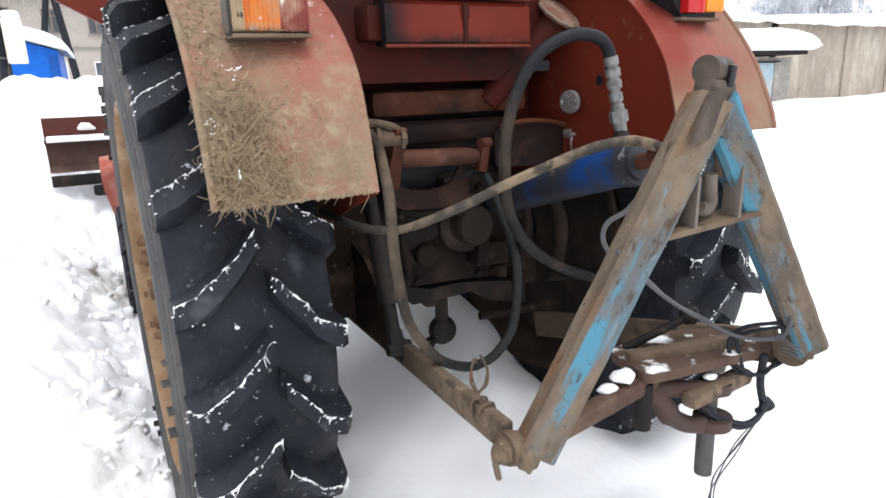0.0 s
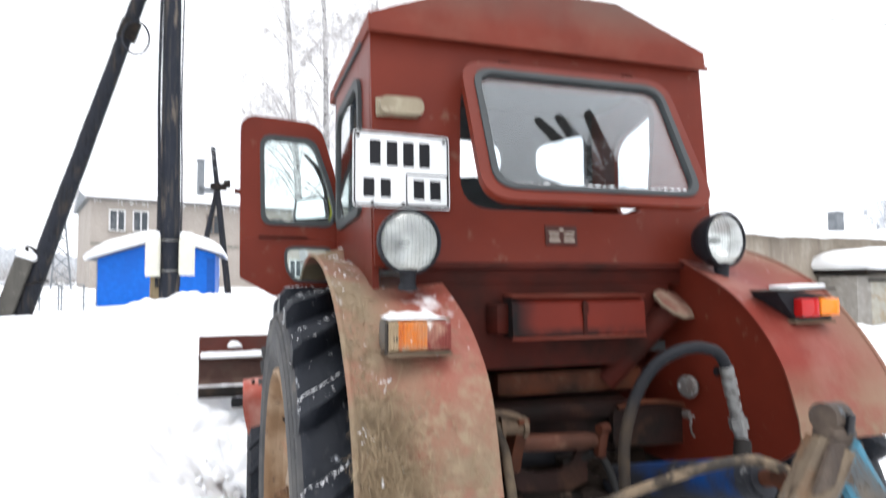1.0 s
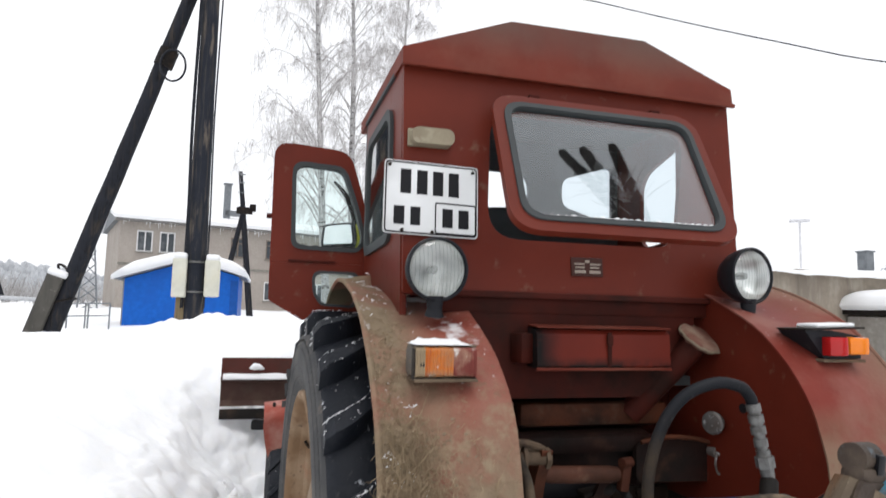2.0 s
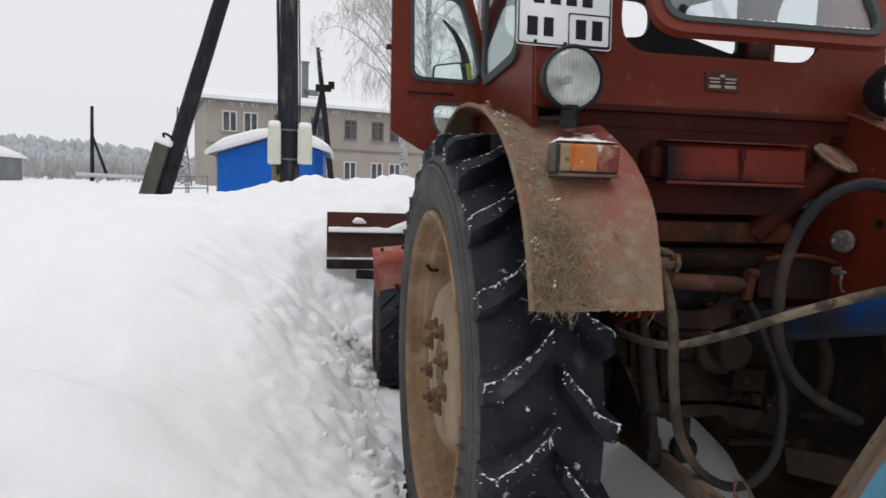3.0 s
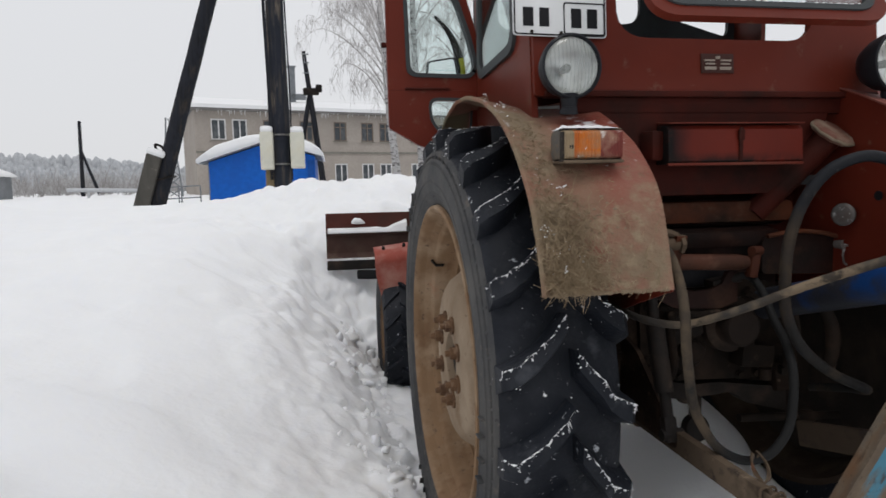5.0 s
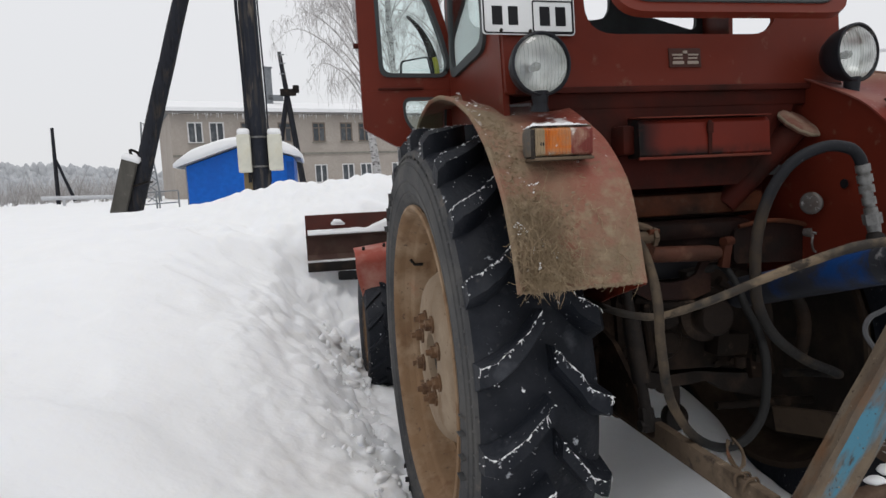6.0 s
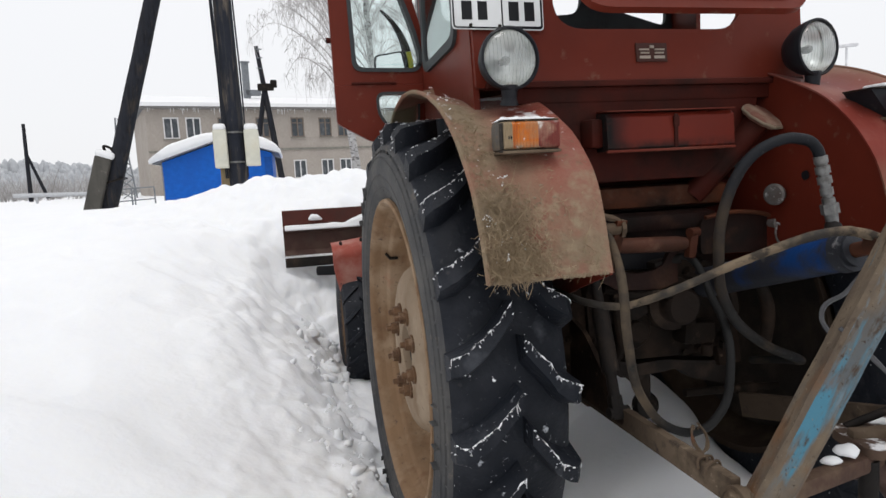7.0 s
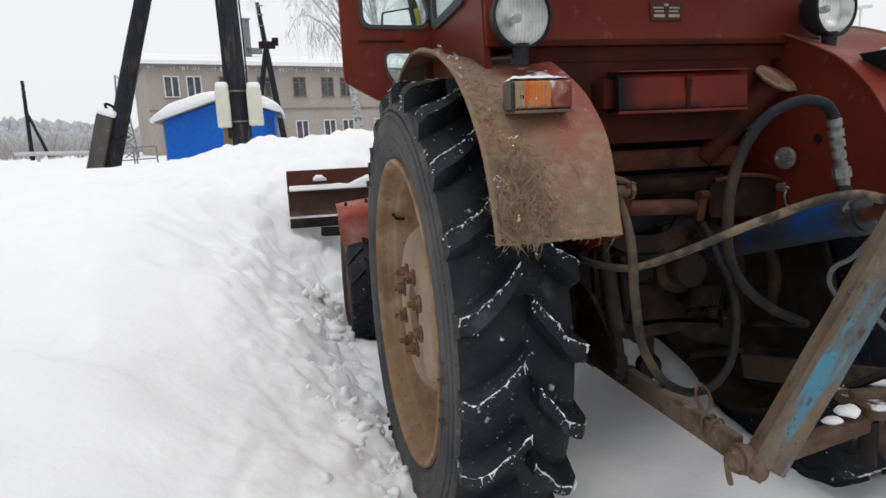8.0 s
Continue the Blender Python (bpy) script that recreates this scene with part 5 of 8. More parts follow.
part("lift_bracket", g, orange_rust, axle, "rusty lift bracket")
g = Geo().bar((0.047, -0.44, 1.030), (0.058, -0.44, 1.100), 0.026, 0.026, 0.005).cyl((0.042, -0.447, 1.106), (0.076, -0.437, 1.106), 0.014, n=14)
part("lift_bracket", g, surface("orange_lever", (0.062, 0.020, 0.011), [((0.04, 0.013, 0.009), 12, 0.5, 0.7)], rough=0.6, bump=0.3), axle, "orange-red lever end")
# arched guard plate; a black box above it paints in the shade of a hollow
arch = [(-0.205, 1.055), (-0.185, 1.015), (-0.15, 0.997), (-0.10, 0.990), (-0.05, 0.996), (-0.02, 1.010), (0.0, 1.045), (0.03, 1.045), (0.03, 0.955), (-0.03, 0.935), (-0.17, 0.945), (-0.225, 0.975)]
part("cover_plate", Geo().prism(arch, Matrix(((1, 0, 0, 0), (0, 0, 1, -0.405), (0, 1, 0, 0), (0, 0, 0, 1))), 0.016), iron_red, axle, "dark red arched guard plate")
part("hollow", Geo().box((-0.09, -0.33, 1.03), (0.26, 0.03, 0.08), None, 0.01), plate_black, axle, "black box in place of a shaded hollow")
g = Geo().prism(rounded([(0.16, 1.02), (0.46, 1.01), (0.49, 1.05), (0.475, 1.10), (0.40, 1.135), (0.27, 1.150), (0.16, 1.13)], 0.02), Matrix(((1, 0, 0, 0), (0, 0, 1, -0.335), (0, 1, 0, 0), (0, 0, 0, 1))), 0.02)
part("guard_arm", g, iron_red, axle, "dark red curved arm")
part("arm_lip", Geo().tube(curve_pts([(0.17, -0.345, 1.137), (0.27, -0.345, 1.150), (0.38, -0.345, 1.137), (0.455, -0.345, 1.105), (0.480, -0.345, 1.05)], 5), 0.007, 8), orange_rust, axle)
g = Geo().cyl((0.415, -0.375, 1.105), (0.418, -0.34, 1.104), 0.017, n=12).cyl((0.416, -0.392, 1.104), (0.415, -0.372, 1.105), 0.011, n=6).tube(curve_pts([(0.405, -0.38, 1.10), (0.392, -0.39, 1.075), (0.40, -0.39, 1.05), (0.418, -0.39, 1.045)], 4), 0.0035, 6).tube(curve_pts([(0.42, -0.38, 1.10), (0.43, -0.39, 1.07), (0.42, -0.39, 1.04)], 4), 0.003, 6)
part("bolt", g, surface("frosty_bolt", (0.16, 0.14, 0.13), [((0.45, 0.45, 0.45), 60, 0.55, 0.68), ((0.05, 0.03, 0.025), 20, 0.5, 0.7)], rough=0.6, bump=0.4), axle, "frosted bolt with a split pin")
part("pump_casting", Geo().lathe([(0.0, 0.0), (0.05, 0.0), (0.058, -0.01), (0.06, -0.05), (0.085, -0.06), (0.09, -0.12)], Matrix.Translation((0.045, -0.42, 0.875)) @ pose(0, 0, 0, 90, 0, 0), 28), surface("shaded_brown_casting", (0.018, 0.012, 0.009), [((0.010, 0.008, 0.007), 7, 0.48, 0.7), ((0.05, 0.034, 0.024), 10, 0.58, 0.74)], rough=0.75, bump=0.5), axle, "muddy brown pump casting")
part("down_pipe", Geo().tube(curve_pts([(0.30, -0.42, 0.93), (0.306, -0.45, 0.88), (0.315, -0.45, 0.82), (0.318, -0.43, 0.74)], 5), 0.020, 12), oily, axle, "muddy down pipe")
part("tie_rod", Geo().cyl((0.10, -0.30, 0.565), (0.46, -0.30, 0.545), 0.013, n=10).box((0.33, -0.30, 0.552), (0.075, 0.035, 0.035), None, 0.010), oily, axle, "rusty tie rod with a lock nut").location = (0.020, 0, -0.010)
# rear cover of the gearbox: a flanged plate with a ring of bolts, the power take-off housing and side castings
XZP = lambda y: Matrix(((1, 0, 0, 0), (0, 0, 1, y), (0, 1, 0, 0), (0, 0, 0, 1)))
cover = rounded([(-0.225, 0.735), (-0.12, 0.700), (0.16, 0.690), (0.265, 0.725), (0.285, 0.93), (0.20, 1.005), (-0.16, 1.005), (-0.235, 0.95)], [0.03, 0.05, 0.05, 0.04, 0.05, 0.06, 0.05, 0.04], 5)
part("rear_cover", Geo().prism(cover, XZP(-0.318), 0.034), oily, axle, "oily flanged rear cover, darkened for shade")
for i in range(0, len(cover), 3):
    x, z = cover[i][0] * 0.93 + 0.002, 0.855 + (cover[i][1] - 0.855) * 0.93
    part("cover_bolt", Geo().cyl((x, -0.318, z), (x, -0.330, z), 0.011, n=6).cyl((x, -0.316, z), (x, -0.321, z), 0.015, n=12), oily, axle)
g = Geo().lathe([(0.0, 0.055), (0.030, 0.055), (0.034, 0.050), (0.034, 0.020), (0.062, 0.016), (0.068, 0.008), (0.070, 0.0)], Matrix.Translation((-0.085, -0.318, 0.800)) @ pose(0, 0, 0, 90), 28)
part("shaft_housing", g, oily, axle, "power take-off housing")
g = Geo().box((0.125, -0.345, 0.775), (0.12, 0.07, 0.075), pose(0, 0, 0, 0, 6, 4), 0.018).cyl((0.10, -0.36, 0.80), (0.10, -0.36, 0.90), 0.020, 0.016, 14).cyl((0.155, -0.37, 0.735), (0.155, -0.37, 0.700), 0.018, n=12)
part("valve_block", g, oily, axle, "oily valve block with unions, darkened for shade")
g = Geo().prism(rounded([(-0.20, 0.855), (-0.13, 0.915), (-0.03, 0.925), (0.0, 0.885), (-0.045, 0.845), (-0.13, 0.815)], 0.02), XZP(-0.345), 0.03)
part("web", g, shaded_casting, axle, "greasy cast web, darkened for shade")
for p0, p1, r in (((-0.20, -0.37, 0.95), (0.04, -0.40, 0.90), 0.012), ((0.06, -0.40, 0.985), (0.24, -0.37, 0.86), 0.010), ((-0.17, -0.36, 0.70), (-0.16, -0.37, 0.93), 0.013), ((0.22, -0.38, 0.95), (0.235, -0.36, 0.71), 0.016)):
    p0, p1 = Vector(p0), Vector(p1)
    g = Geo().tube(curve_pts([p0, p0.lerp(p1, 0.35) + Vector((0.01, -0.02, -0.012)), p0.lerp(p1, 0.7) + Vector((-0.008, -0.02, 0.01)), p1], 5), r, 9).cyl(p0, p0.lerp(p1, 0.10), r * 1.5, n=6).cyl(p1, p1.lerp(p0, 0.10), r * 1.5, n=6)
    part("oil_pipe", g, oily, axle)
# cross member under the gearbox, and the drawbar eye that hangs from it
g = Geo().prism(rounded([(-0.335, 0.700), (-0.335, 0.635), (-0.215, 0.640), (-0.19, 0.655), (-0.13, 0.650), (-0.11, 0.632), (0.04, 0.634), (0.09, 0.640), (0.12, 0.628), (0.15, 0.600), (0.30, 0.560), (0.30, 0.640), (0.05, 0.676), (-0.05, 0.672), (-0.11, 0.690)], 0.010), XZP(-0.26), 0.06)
part("cross_member", g, shaded_casting, axle, "black cross member under the gearbox").location = (0.020, 0, -0.012)
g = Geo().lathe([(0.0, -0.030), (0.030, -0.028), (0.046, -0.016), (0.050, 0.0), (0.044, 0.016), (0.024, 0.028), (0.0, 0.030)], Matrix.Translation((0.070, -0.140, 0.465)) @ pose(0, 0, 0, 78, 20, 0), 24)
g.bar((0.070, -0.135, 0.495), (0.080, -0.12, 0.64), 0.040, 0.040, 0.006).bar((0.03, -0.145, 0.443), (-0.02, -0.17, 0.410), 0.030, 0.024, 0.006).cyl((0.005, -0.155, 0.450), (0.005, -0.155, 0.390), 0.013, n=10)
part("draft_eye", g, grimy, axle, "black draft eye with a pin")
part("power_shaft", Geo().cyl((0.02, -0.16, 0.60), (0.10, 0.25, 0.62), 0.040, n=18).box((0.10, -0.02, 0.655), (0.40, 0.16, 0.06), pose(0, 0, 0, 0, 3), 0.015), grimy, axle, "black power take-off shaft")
plate_dark = surface("muddy_shaded_plate", (0.018, 0.012, 0.009), [((0.052, 0.034, 0.023), 7, 0.50, 0.7), ((0.085, 0.06, 0.042), 30, 0.63, 0.72)], rough=0.8, bump=0.4, spec=0.06)
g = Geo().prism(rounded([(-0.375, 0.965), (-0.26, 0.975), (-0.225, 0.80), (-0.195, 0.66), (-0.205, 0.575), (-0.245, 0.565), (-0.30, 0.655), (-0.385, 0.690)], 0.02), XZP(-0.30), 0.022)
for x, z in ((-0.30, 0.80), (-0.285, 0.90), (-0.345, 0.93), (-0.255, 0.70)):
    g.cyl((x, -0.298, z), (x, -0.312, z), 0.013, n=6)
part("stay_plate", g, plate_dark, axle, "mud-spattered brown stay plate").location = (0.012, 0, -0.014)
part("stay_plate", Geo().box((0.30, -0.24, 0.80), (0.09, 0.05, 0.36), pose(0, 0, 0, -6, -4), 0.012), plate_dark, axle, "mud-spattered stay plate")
g = Geo().lathe([(0.0, 0.0), (0.026, 0.0), (0.032, 0.004), (0.034, 0.010), (0.034, 0.016), (0.028, 0.022), (0.012, 0.024), (0.0, 0.024)], Matrix.Translation((0.398, -0.405, 1.194)) @ pose(0, 0, 0, 90, 0, -70), 28)
plug = part("plug", g, surface("frosted_zinc_plug", (0.15, 0.14, 0.135), [((0.12, 0.10, 0.09), 24, 0.45, 0.6), ((0.5, 0.5, 0.5), 70, 0.6, 0.7)], rough=0.5, metal=0.4, bump=0.4), right_fender, "round zinc-plated plug")
# a flat black disc paints in the darkness of the bolt hole
g = Geo().cyl((0.4065, -0.510, 1.251), (0.4040, -0.510, 1.251), 0.014, n=16)
part("bolt_hole", g, plate_black, right_fender, "black disc in place of a bolt hole")

def lump(g, c, size, seed, m=None):
    """An uneven lump of packed mud and rust about c."""
    bm = bmesh.new()
    bmesh.ops.create_icosphere(bm, subdivisions=3, radius=1.0)
    turn = m.to_3x3() if m else Matrix.Identity(3)
    pts = []
    for p in bm.verts:
        k = 1 + 0.28 * wob(*(p.co * 1.6 + Vector((seed, 0, 0)))) + 0.16 * wob(*(p.co * 4.5 + Vector((0, seed, 0))))
        pts.append(Vector(c) + turn @ Vector((p.co[0] * size[0] * k, p.co[1] * size[1] * k, p.co[2] * size[2] * k)))
    bm.verts.index_update()
    g.add(pts, [tuple(q.index for q in f.verts) for f in bm.faces])
    bm.free()
    return g


# lower links
link = link_left = part("lower_link", Geo().bar((-0.250, -0.20, 0.622), (-0.254, -1.045, 0.640), 0.024, 0.058, 0.004), link_mud, tractor, "muddy steel lower link")
ax = Vector((1, 0.12, 0)).normalized()
eye = Vector((-0.262, -1.060, 0.630))
g = Geo().cyl(eye - ax * 0.009, eye + ax * 0.010, 0.032, 0.030, 24)
lump(g, eye + ax * 0.014 + Vector((0, -0.004, -0.006)), (0.022, 0.026, 0.030), 3)
lump(g, eye - ax * 0.014, (0.016, 0.024, 0.024), 8)
part("link_eye", g, rust_brown, link, "mud-packed link eye")
g = Geo().cyl(eye - ax * 0.030, eye + ax * 0.060, 0.012, n=14)
lump(g, eye - ax * 0.026 + Vector((0, -0.004, 0.0)), (0.012, 0.017, 0.018), 5)
part("pin", g, rust_brown, link, "muddy pin")
part("split_pin", Geo().tube(curve_pts([eye - ax * 0.034, eye - ax * 0.034 + Vector((0, -0.006, -0.022)), eye - ax * 0.030 + Vector((0.0, -0.010, -0.046))], 4), [0.006] * 8 + [0.005], 8), rust_brown, link, "bent split pin")
g = lump(Geo(), eye + ax * 0.036 + Vector((0, -0.012, -0.016)), (0.020, 0.026, 0.034), 12)
part("link_tip", g, rust_brown, link)
g = Geo()
c = Vector((-0.258, -0.965, 0.668))
for dy in (-0.012, 0.012):
    g.tube(curve_pts([c + Vector((-0.018, dy, -0.018)), c + Vector((-0.014, dy * 1.3, 0.004)), c + Vector((0.014, dy, 0.006)), c + Vector((0.020, dy * 1.2, -0.020))], 4), 0.0032, 6)
part("clamp", g, rust_brown, link, "rusty wire clamp")
link = part("lower_link", Geo().bar((0.333, -0.33, 0.494), (0.462, -1.07, 0.660), 0.022, 0.080, 0.005), link_mud, tractor, "muddy steel lower link")
part("link_eye", Geo().cyl((0.450, -1.105, 0.668), (0.476, -1.100, 0.668), 0.040, 0.038, 24), rust_brown, link, "mud-packed link eye")
g = Geo().prism(rounded([(-0.24, 0.615), (-0.62, 0.615), (-0.61, 0.665), (-0.54, 0.705), (-0.40, 0.82), (-0.26, 0.86)], 0.02), Matrix(((0, 0, 1, -0.268), (1, 0, 0, 0), (0, 1, 0, 0), (0, 0, 0, 1))), 0.014)
part("link_gusset", g, plate_dark, link_left, "dark gusset plate on the link")
g = Geo().cyl((-0.276, -0.600, 0.665), (-0.282, -0.47, 1.11), 0.015, n=12).cyl((-0.277, -0.575, 0.755), (-0.280, -0.525, 0.925), 0.024, n=14).cyl((-0.300, -0.603, 0.650), (-0.240, -0.600, 0.650), 0.015, n=12).bar((-0.276, -0.606, 0.632), (-0.276, -0.590, 0.695), 0.036, 0.030, 0.008)
part("lift_rod", g, grimy, tractor, "black lift rod")
g = Geo().bar((-0.15, -0.30, 1.115), (-0.305, -0.46, 1.145), 0.03, 0.055, 0.008).cyl((-0.285, -0.475, 1.140), (-0.190, -0.495, 1.142), 0.017, n=14)
g.cyl((-0.262, -0.48, 1.14), (-0.252, -0.482, 1.14), 0.030, n=16).cyl((-0.205, -0.492, 1.142), (-0.195, -0.494, 1.142), 0.028, n=6).tube(curve_pts([(-0.31, -0.47, 1.175), (-0.27, -0.48, 1.180), (-0.22, -0.488, 1.168), (-0.20, -0.49, 1.15)], 4), 0.010, 8)
part("lift_arm", g, rust_brown, tractor, "rusty lift arm with a clevis pin").location = (0.012, 0, -0.008)

# hydraulic cylinder and hoses
cyl = part("hydraulic_cylinder", Geo().cyl((0.153, -0.38, 0.931), (0.200, -0.845, 1.070), 0.046, 0.046, 28), cyl_blue, tractor, "scuffed blue hydraulic cylinder")
g = Geo().cyl((0.200, -0.842, 1.069), (0.203, -0.868, 1.077), 0.050, n=28).cyl((0.203, -0.866, 1.076), (0.204, -0.876, 1.079), 0.038, n=24)
part("cylinder_gland", g, surface("dull_dark_steel", (0.045, 0.047, 0.055), [((0.25, 0.25, 0.25), 25, 0.60, 0.7)], rough=0.5, metal=0.5, bump=0.2), cyl, "dull steel gland ring")
g = Geo().cyl((0.203, -0.87, 1.077), (0.212, -0.965, 1.106), 0.018, n=14).cyl((0.182, -0.935, 1.097), (0.238, -0.935, 1.097), 0.022, n=14)
part("piston_rod", g, orange_rust, cyl, "rust-red rod end")
H1 = [(-0.285, -0.54, 1.148), (-0.305, -0.6, 1.147), (-0.315, -0.66, 1.125), (-0.332, -0.72, 1.09), (-0.341, -0.76, 1.045), (-0.351, -0.79, 0.995), (-0.351, -0.795, 0.938), (-0.344, -0.795, 0.879), (-0.332, -0.79, 0.817), (-0.307, -0.78, 0.759), (-0.246, -0.76, 0.679), (-0.172, -0.745, 0.635), (-0.114, -0.735, 0.628), (-0.068, -0.725, 0.641), (-0.02, -0.71, 0.683), (0.008, -0.69, 0.744), (0.033, -0.655, 0.816), (0.048, -0.605, 0.877), (0.062, -0.545, 0.918), (0.078, -0.47, 0.987), (0.073, -0.42, 1.023), (0.041, -0.39, 1.019), (0.012, -0.38, 1.001)]
part("hydraulic_hose", Geo().tube(curve_pts(H1, 6), 0.0112, 12), surface("dusty_hose", (0.015, 0.015, 0.015), [((0.088, 0.066, 0.045), 9, 0.36, 0.60, {"axis": (0, -0.22, -0.31), "rough": 0.95}), ((0.02, 0.02, 0.02), 14, 0.56, 0.7)], rough=0.7, bump=0.5), tractor, "hanging hose loop dusted with mud")
g = Geo().cyl((0.055, -0.402, 1.022), (0.020, -0.384, 1.008), 0.0165, n=14).box((0.005, -0.372, 0.990), (0.06, 0.05, 0.05), pose(0, 0, 0, 0, -8), 0.008)
part("hose_ferrule", g, grimy, tractor, "dark hose ferrule")
H2 = [(0.213, -0.76, 1.305), (0.202, -0.76, 1.326), (0.175, -0.76, 1.345), (0.116, -0.75, 1.351), (0.048, -0.73, 1.319), (0.003, -0.71, 1.25), (-0.018, -0.69, 1.153), (-0.018, -0.68, 1.063), (0.005, -0.66, 0.964), (0.069, -0.64, 0.868), (0.198, -0.6, 0.778), (0.340, -0.555, 0.713), (0.42, -0.48, 0.675), (0.47, -0.36, 0.640), (0.46, -0.22, 0.60)]
part("hydraulic_hose", Geo().tube(curve_pts(H2, 6), 0.0140, 12), surface("black_hose_with_dry_mud", (0.012, 0.013, 0.016), [((0.060, 0.044, 0.030), 5, 0.42, 0.60, {"axis": (2, 1.30, 1.16), "rough": 0.95}), ((0.016, 0.015, 0.014), 8, 0.40, 0.55, {"axis": (2, 1.02, 0.95)}), ((0.08, 0.08, 0.08), 40, 0.64, 0.74)], rough=0.55, bump=0.3), tractor, "arched black hose with a steel coupling")
fit_p = [Vector((0.214, -0.760, 1.304)), Vector((0.246, -0.772, 1.122))]
prof, span_f = [(0.0, 0.0)], (fit_p[1] - fit_p[0]).length
for a, b, r in [(0.0, 0.10, 0.0165), (0.10, 0.14, 0.0135), (0.14, 0.24, 0.0175), (0.24, 0.28, 0.0130), (0.28, 0.38, 0.0170), (0.38, 0.44, 0.0120), (0.44, 0.54, 0.0155), (0.54, 0.58, 0.0115), (0.58, 0.66, 0.0155)]:
    prof += [(r, a * span_f), (r, b * span_f)]
prof += [(0.0160, 0.82 * span_f), (0.0135, span_f), (0.0, span_f)]
g = Geo().lathe(prof, Matrix.Translation(fit_p[0]) @ (fit_p[1] - fit_p[0]).to_track_quat("Z", "Y").to_matrix().to_4x4(), 24)
part("hose_nut", Geo().cyl(fit_p[0].lerp(fit_p[1], 0.66), fit_p[0].lerp(fit_p[1], 0.80), 0.0215, n=6), steel, tractor, "zinc-plated hexagonal nut")
part("hose_coupling", g, steel, tractor, "ribbed zinc-plated hose coupling")
g = Geo().cyl((0.245, -0.772, 1.128), (0.215, -0.80, 1.085), 0.02, n=14)
part("hose_elbow", g, grimy, tractor)
H3 = [(-0.386, -0.45, 0.971), (-0.368, -0.52, 0.963), (-0.344, -0.6, 0.955), (-0.288, -0.66, 0.952), (-0.23, -0.71, 0.976), (-0.161, -0.76, 1.013), (-0.088, -0.8, 1.052), (-0.002, -0.84, 1.09), (0.068, -0.88, 1.12), (0.131, -0.91, 1.132), (0.174, -0.93, 1.124), (0.21, -0.95, 1.107)]
part("hydraulic_hose", Geo().tube(curve_pts(H3, 6), [0.0095 + 0.0020 * smooth(10, 60, i) + 0.0012 * wob(i, 3, 1, 0.9) for i in range(67)], 12), surface("hose_caked_with_mud", (0.05, 0.045, 0.04), [((0.175, 0.132, 0.090), 7, 0.34, 0.48, {"axis": (0, -0.33, -0.25), "rough": 0.95}), ((0.045, 0.037, 0.030), 26, 0.50, 0.62)], rough=0.7, bump=0.6, bump_scale=50), tractor, "long hose caked with pale mud")
g = Geo().tube(curve_pts([(0.197, -0.9, 1.025), (0.12, -0.93, 0.992), (0.049, -0.95, 0.977), (0.030, -0.96, 0.947), (0.021, -1.0, 0.917), (0.0, -1.04, 0.905)], 5), 0.0055, 7)
part("thin_cable", g, wire_mat, tractor, "thin grey cable")

# wire that ties the loop to the link
g = Geo()
for o in (0.0, 0.006):
    g.tube(curve_pts([(-0.127, -0.745 + o, 0.650), (-0.146, -0.80, 0.643 + o), (-0.189 + o, -0.86, 0.646), (-0.227, -0.90, 0.655), (-0.252, -0.945 + o, 0.666), (-0.262, -0.965, 0.672 + o), (-0.245, -0.935, 0.664), (-0.222 - o, -0.87, 0.662), (-0.192, -0.81, 0.660), (-0.148, -0.75 - o, 0.652), (-0.134, -0.735, 0.612), (-0.127, -0.748, 0.648)], 5), 0.0026, 6)
part("wire_tie", g, rust_brown, tractor, "rusty wire tied round the hose")

# ---- hitch frame ----
A_T, A_L, A_R = Vector((0.125, -1.115, 1.222)), Vector((-0.215, -1.080, 0.630)), Vector((0.478, -1.120, 0.686))
hitch = thing("hitch_frame", "triangular hitch frame with worn blue paint on the lower links", "hitch")
a_norm = (A_R - A_L).cross(A_T - A_L).normalized()
if a_norm[1] > 0:
    a_norm = -a_norm


def square_leg(foot, turn, paints):
    """A square tube from the head to foot; the four sides take paints in turn."""
    e = (foot - A_T).normalized()
    x = Matrix.Rotation(radians(turn), 3, e) @ e.cross(a_norm).normalized()
    y = e.cross(x)
    h, b, n = 0.0335, 0.008, 24
    sec = [(h - b, -h), (h, -h + b), (h, h - b), (h - b, h), (-h + b, h), (-h, h - b), (-h, -h + b), (-h + b, -h)]
    vs, fs, ids = [], [], []
    for k in range(n + 1):
        c = A_T.lerp(foot, 0.01 + 1.01 * k / n)
        for i, (a, q) in enumerate(sec):
            dent = 0.0012 * wob(k, i, foot[0] * 9, 0.45)
            vs.append(c + x * (a + dent) + y * (q + dent))
    for k in range(n):
        for i in range(8):
            fs.append((k * 8 + i, k * 8 + (i + 1) % 8, k * 8 + 8 + (i + 1) % 8, k * 8 + 8 + i))
            ids.append([0, 0, 1, 1, 2, 2, 3, 3][i])
    fs += [tuple(range(7, -1, -1)), tuple(range(n * 8, n * 8 + 8))]
    ids += [0, 0]
    ob = part("leg", Geo().add(vs, fs), paints, hitch, "square steel leg with flaking blue paint", 30)
    ob.data.polygons.foreach_set("material_index", ids)
    return e, x, y


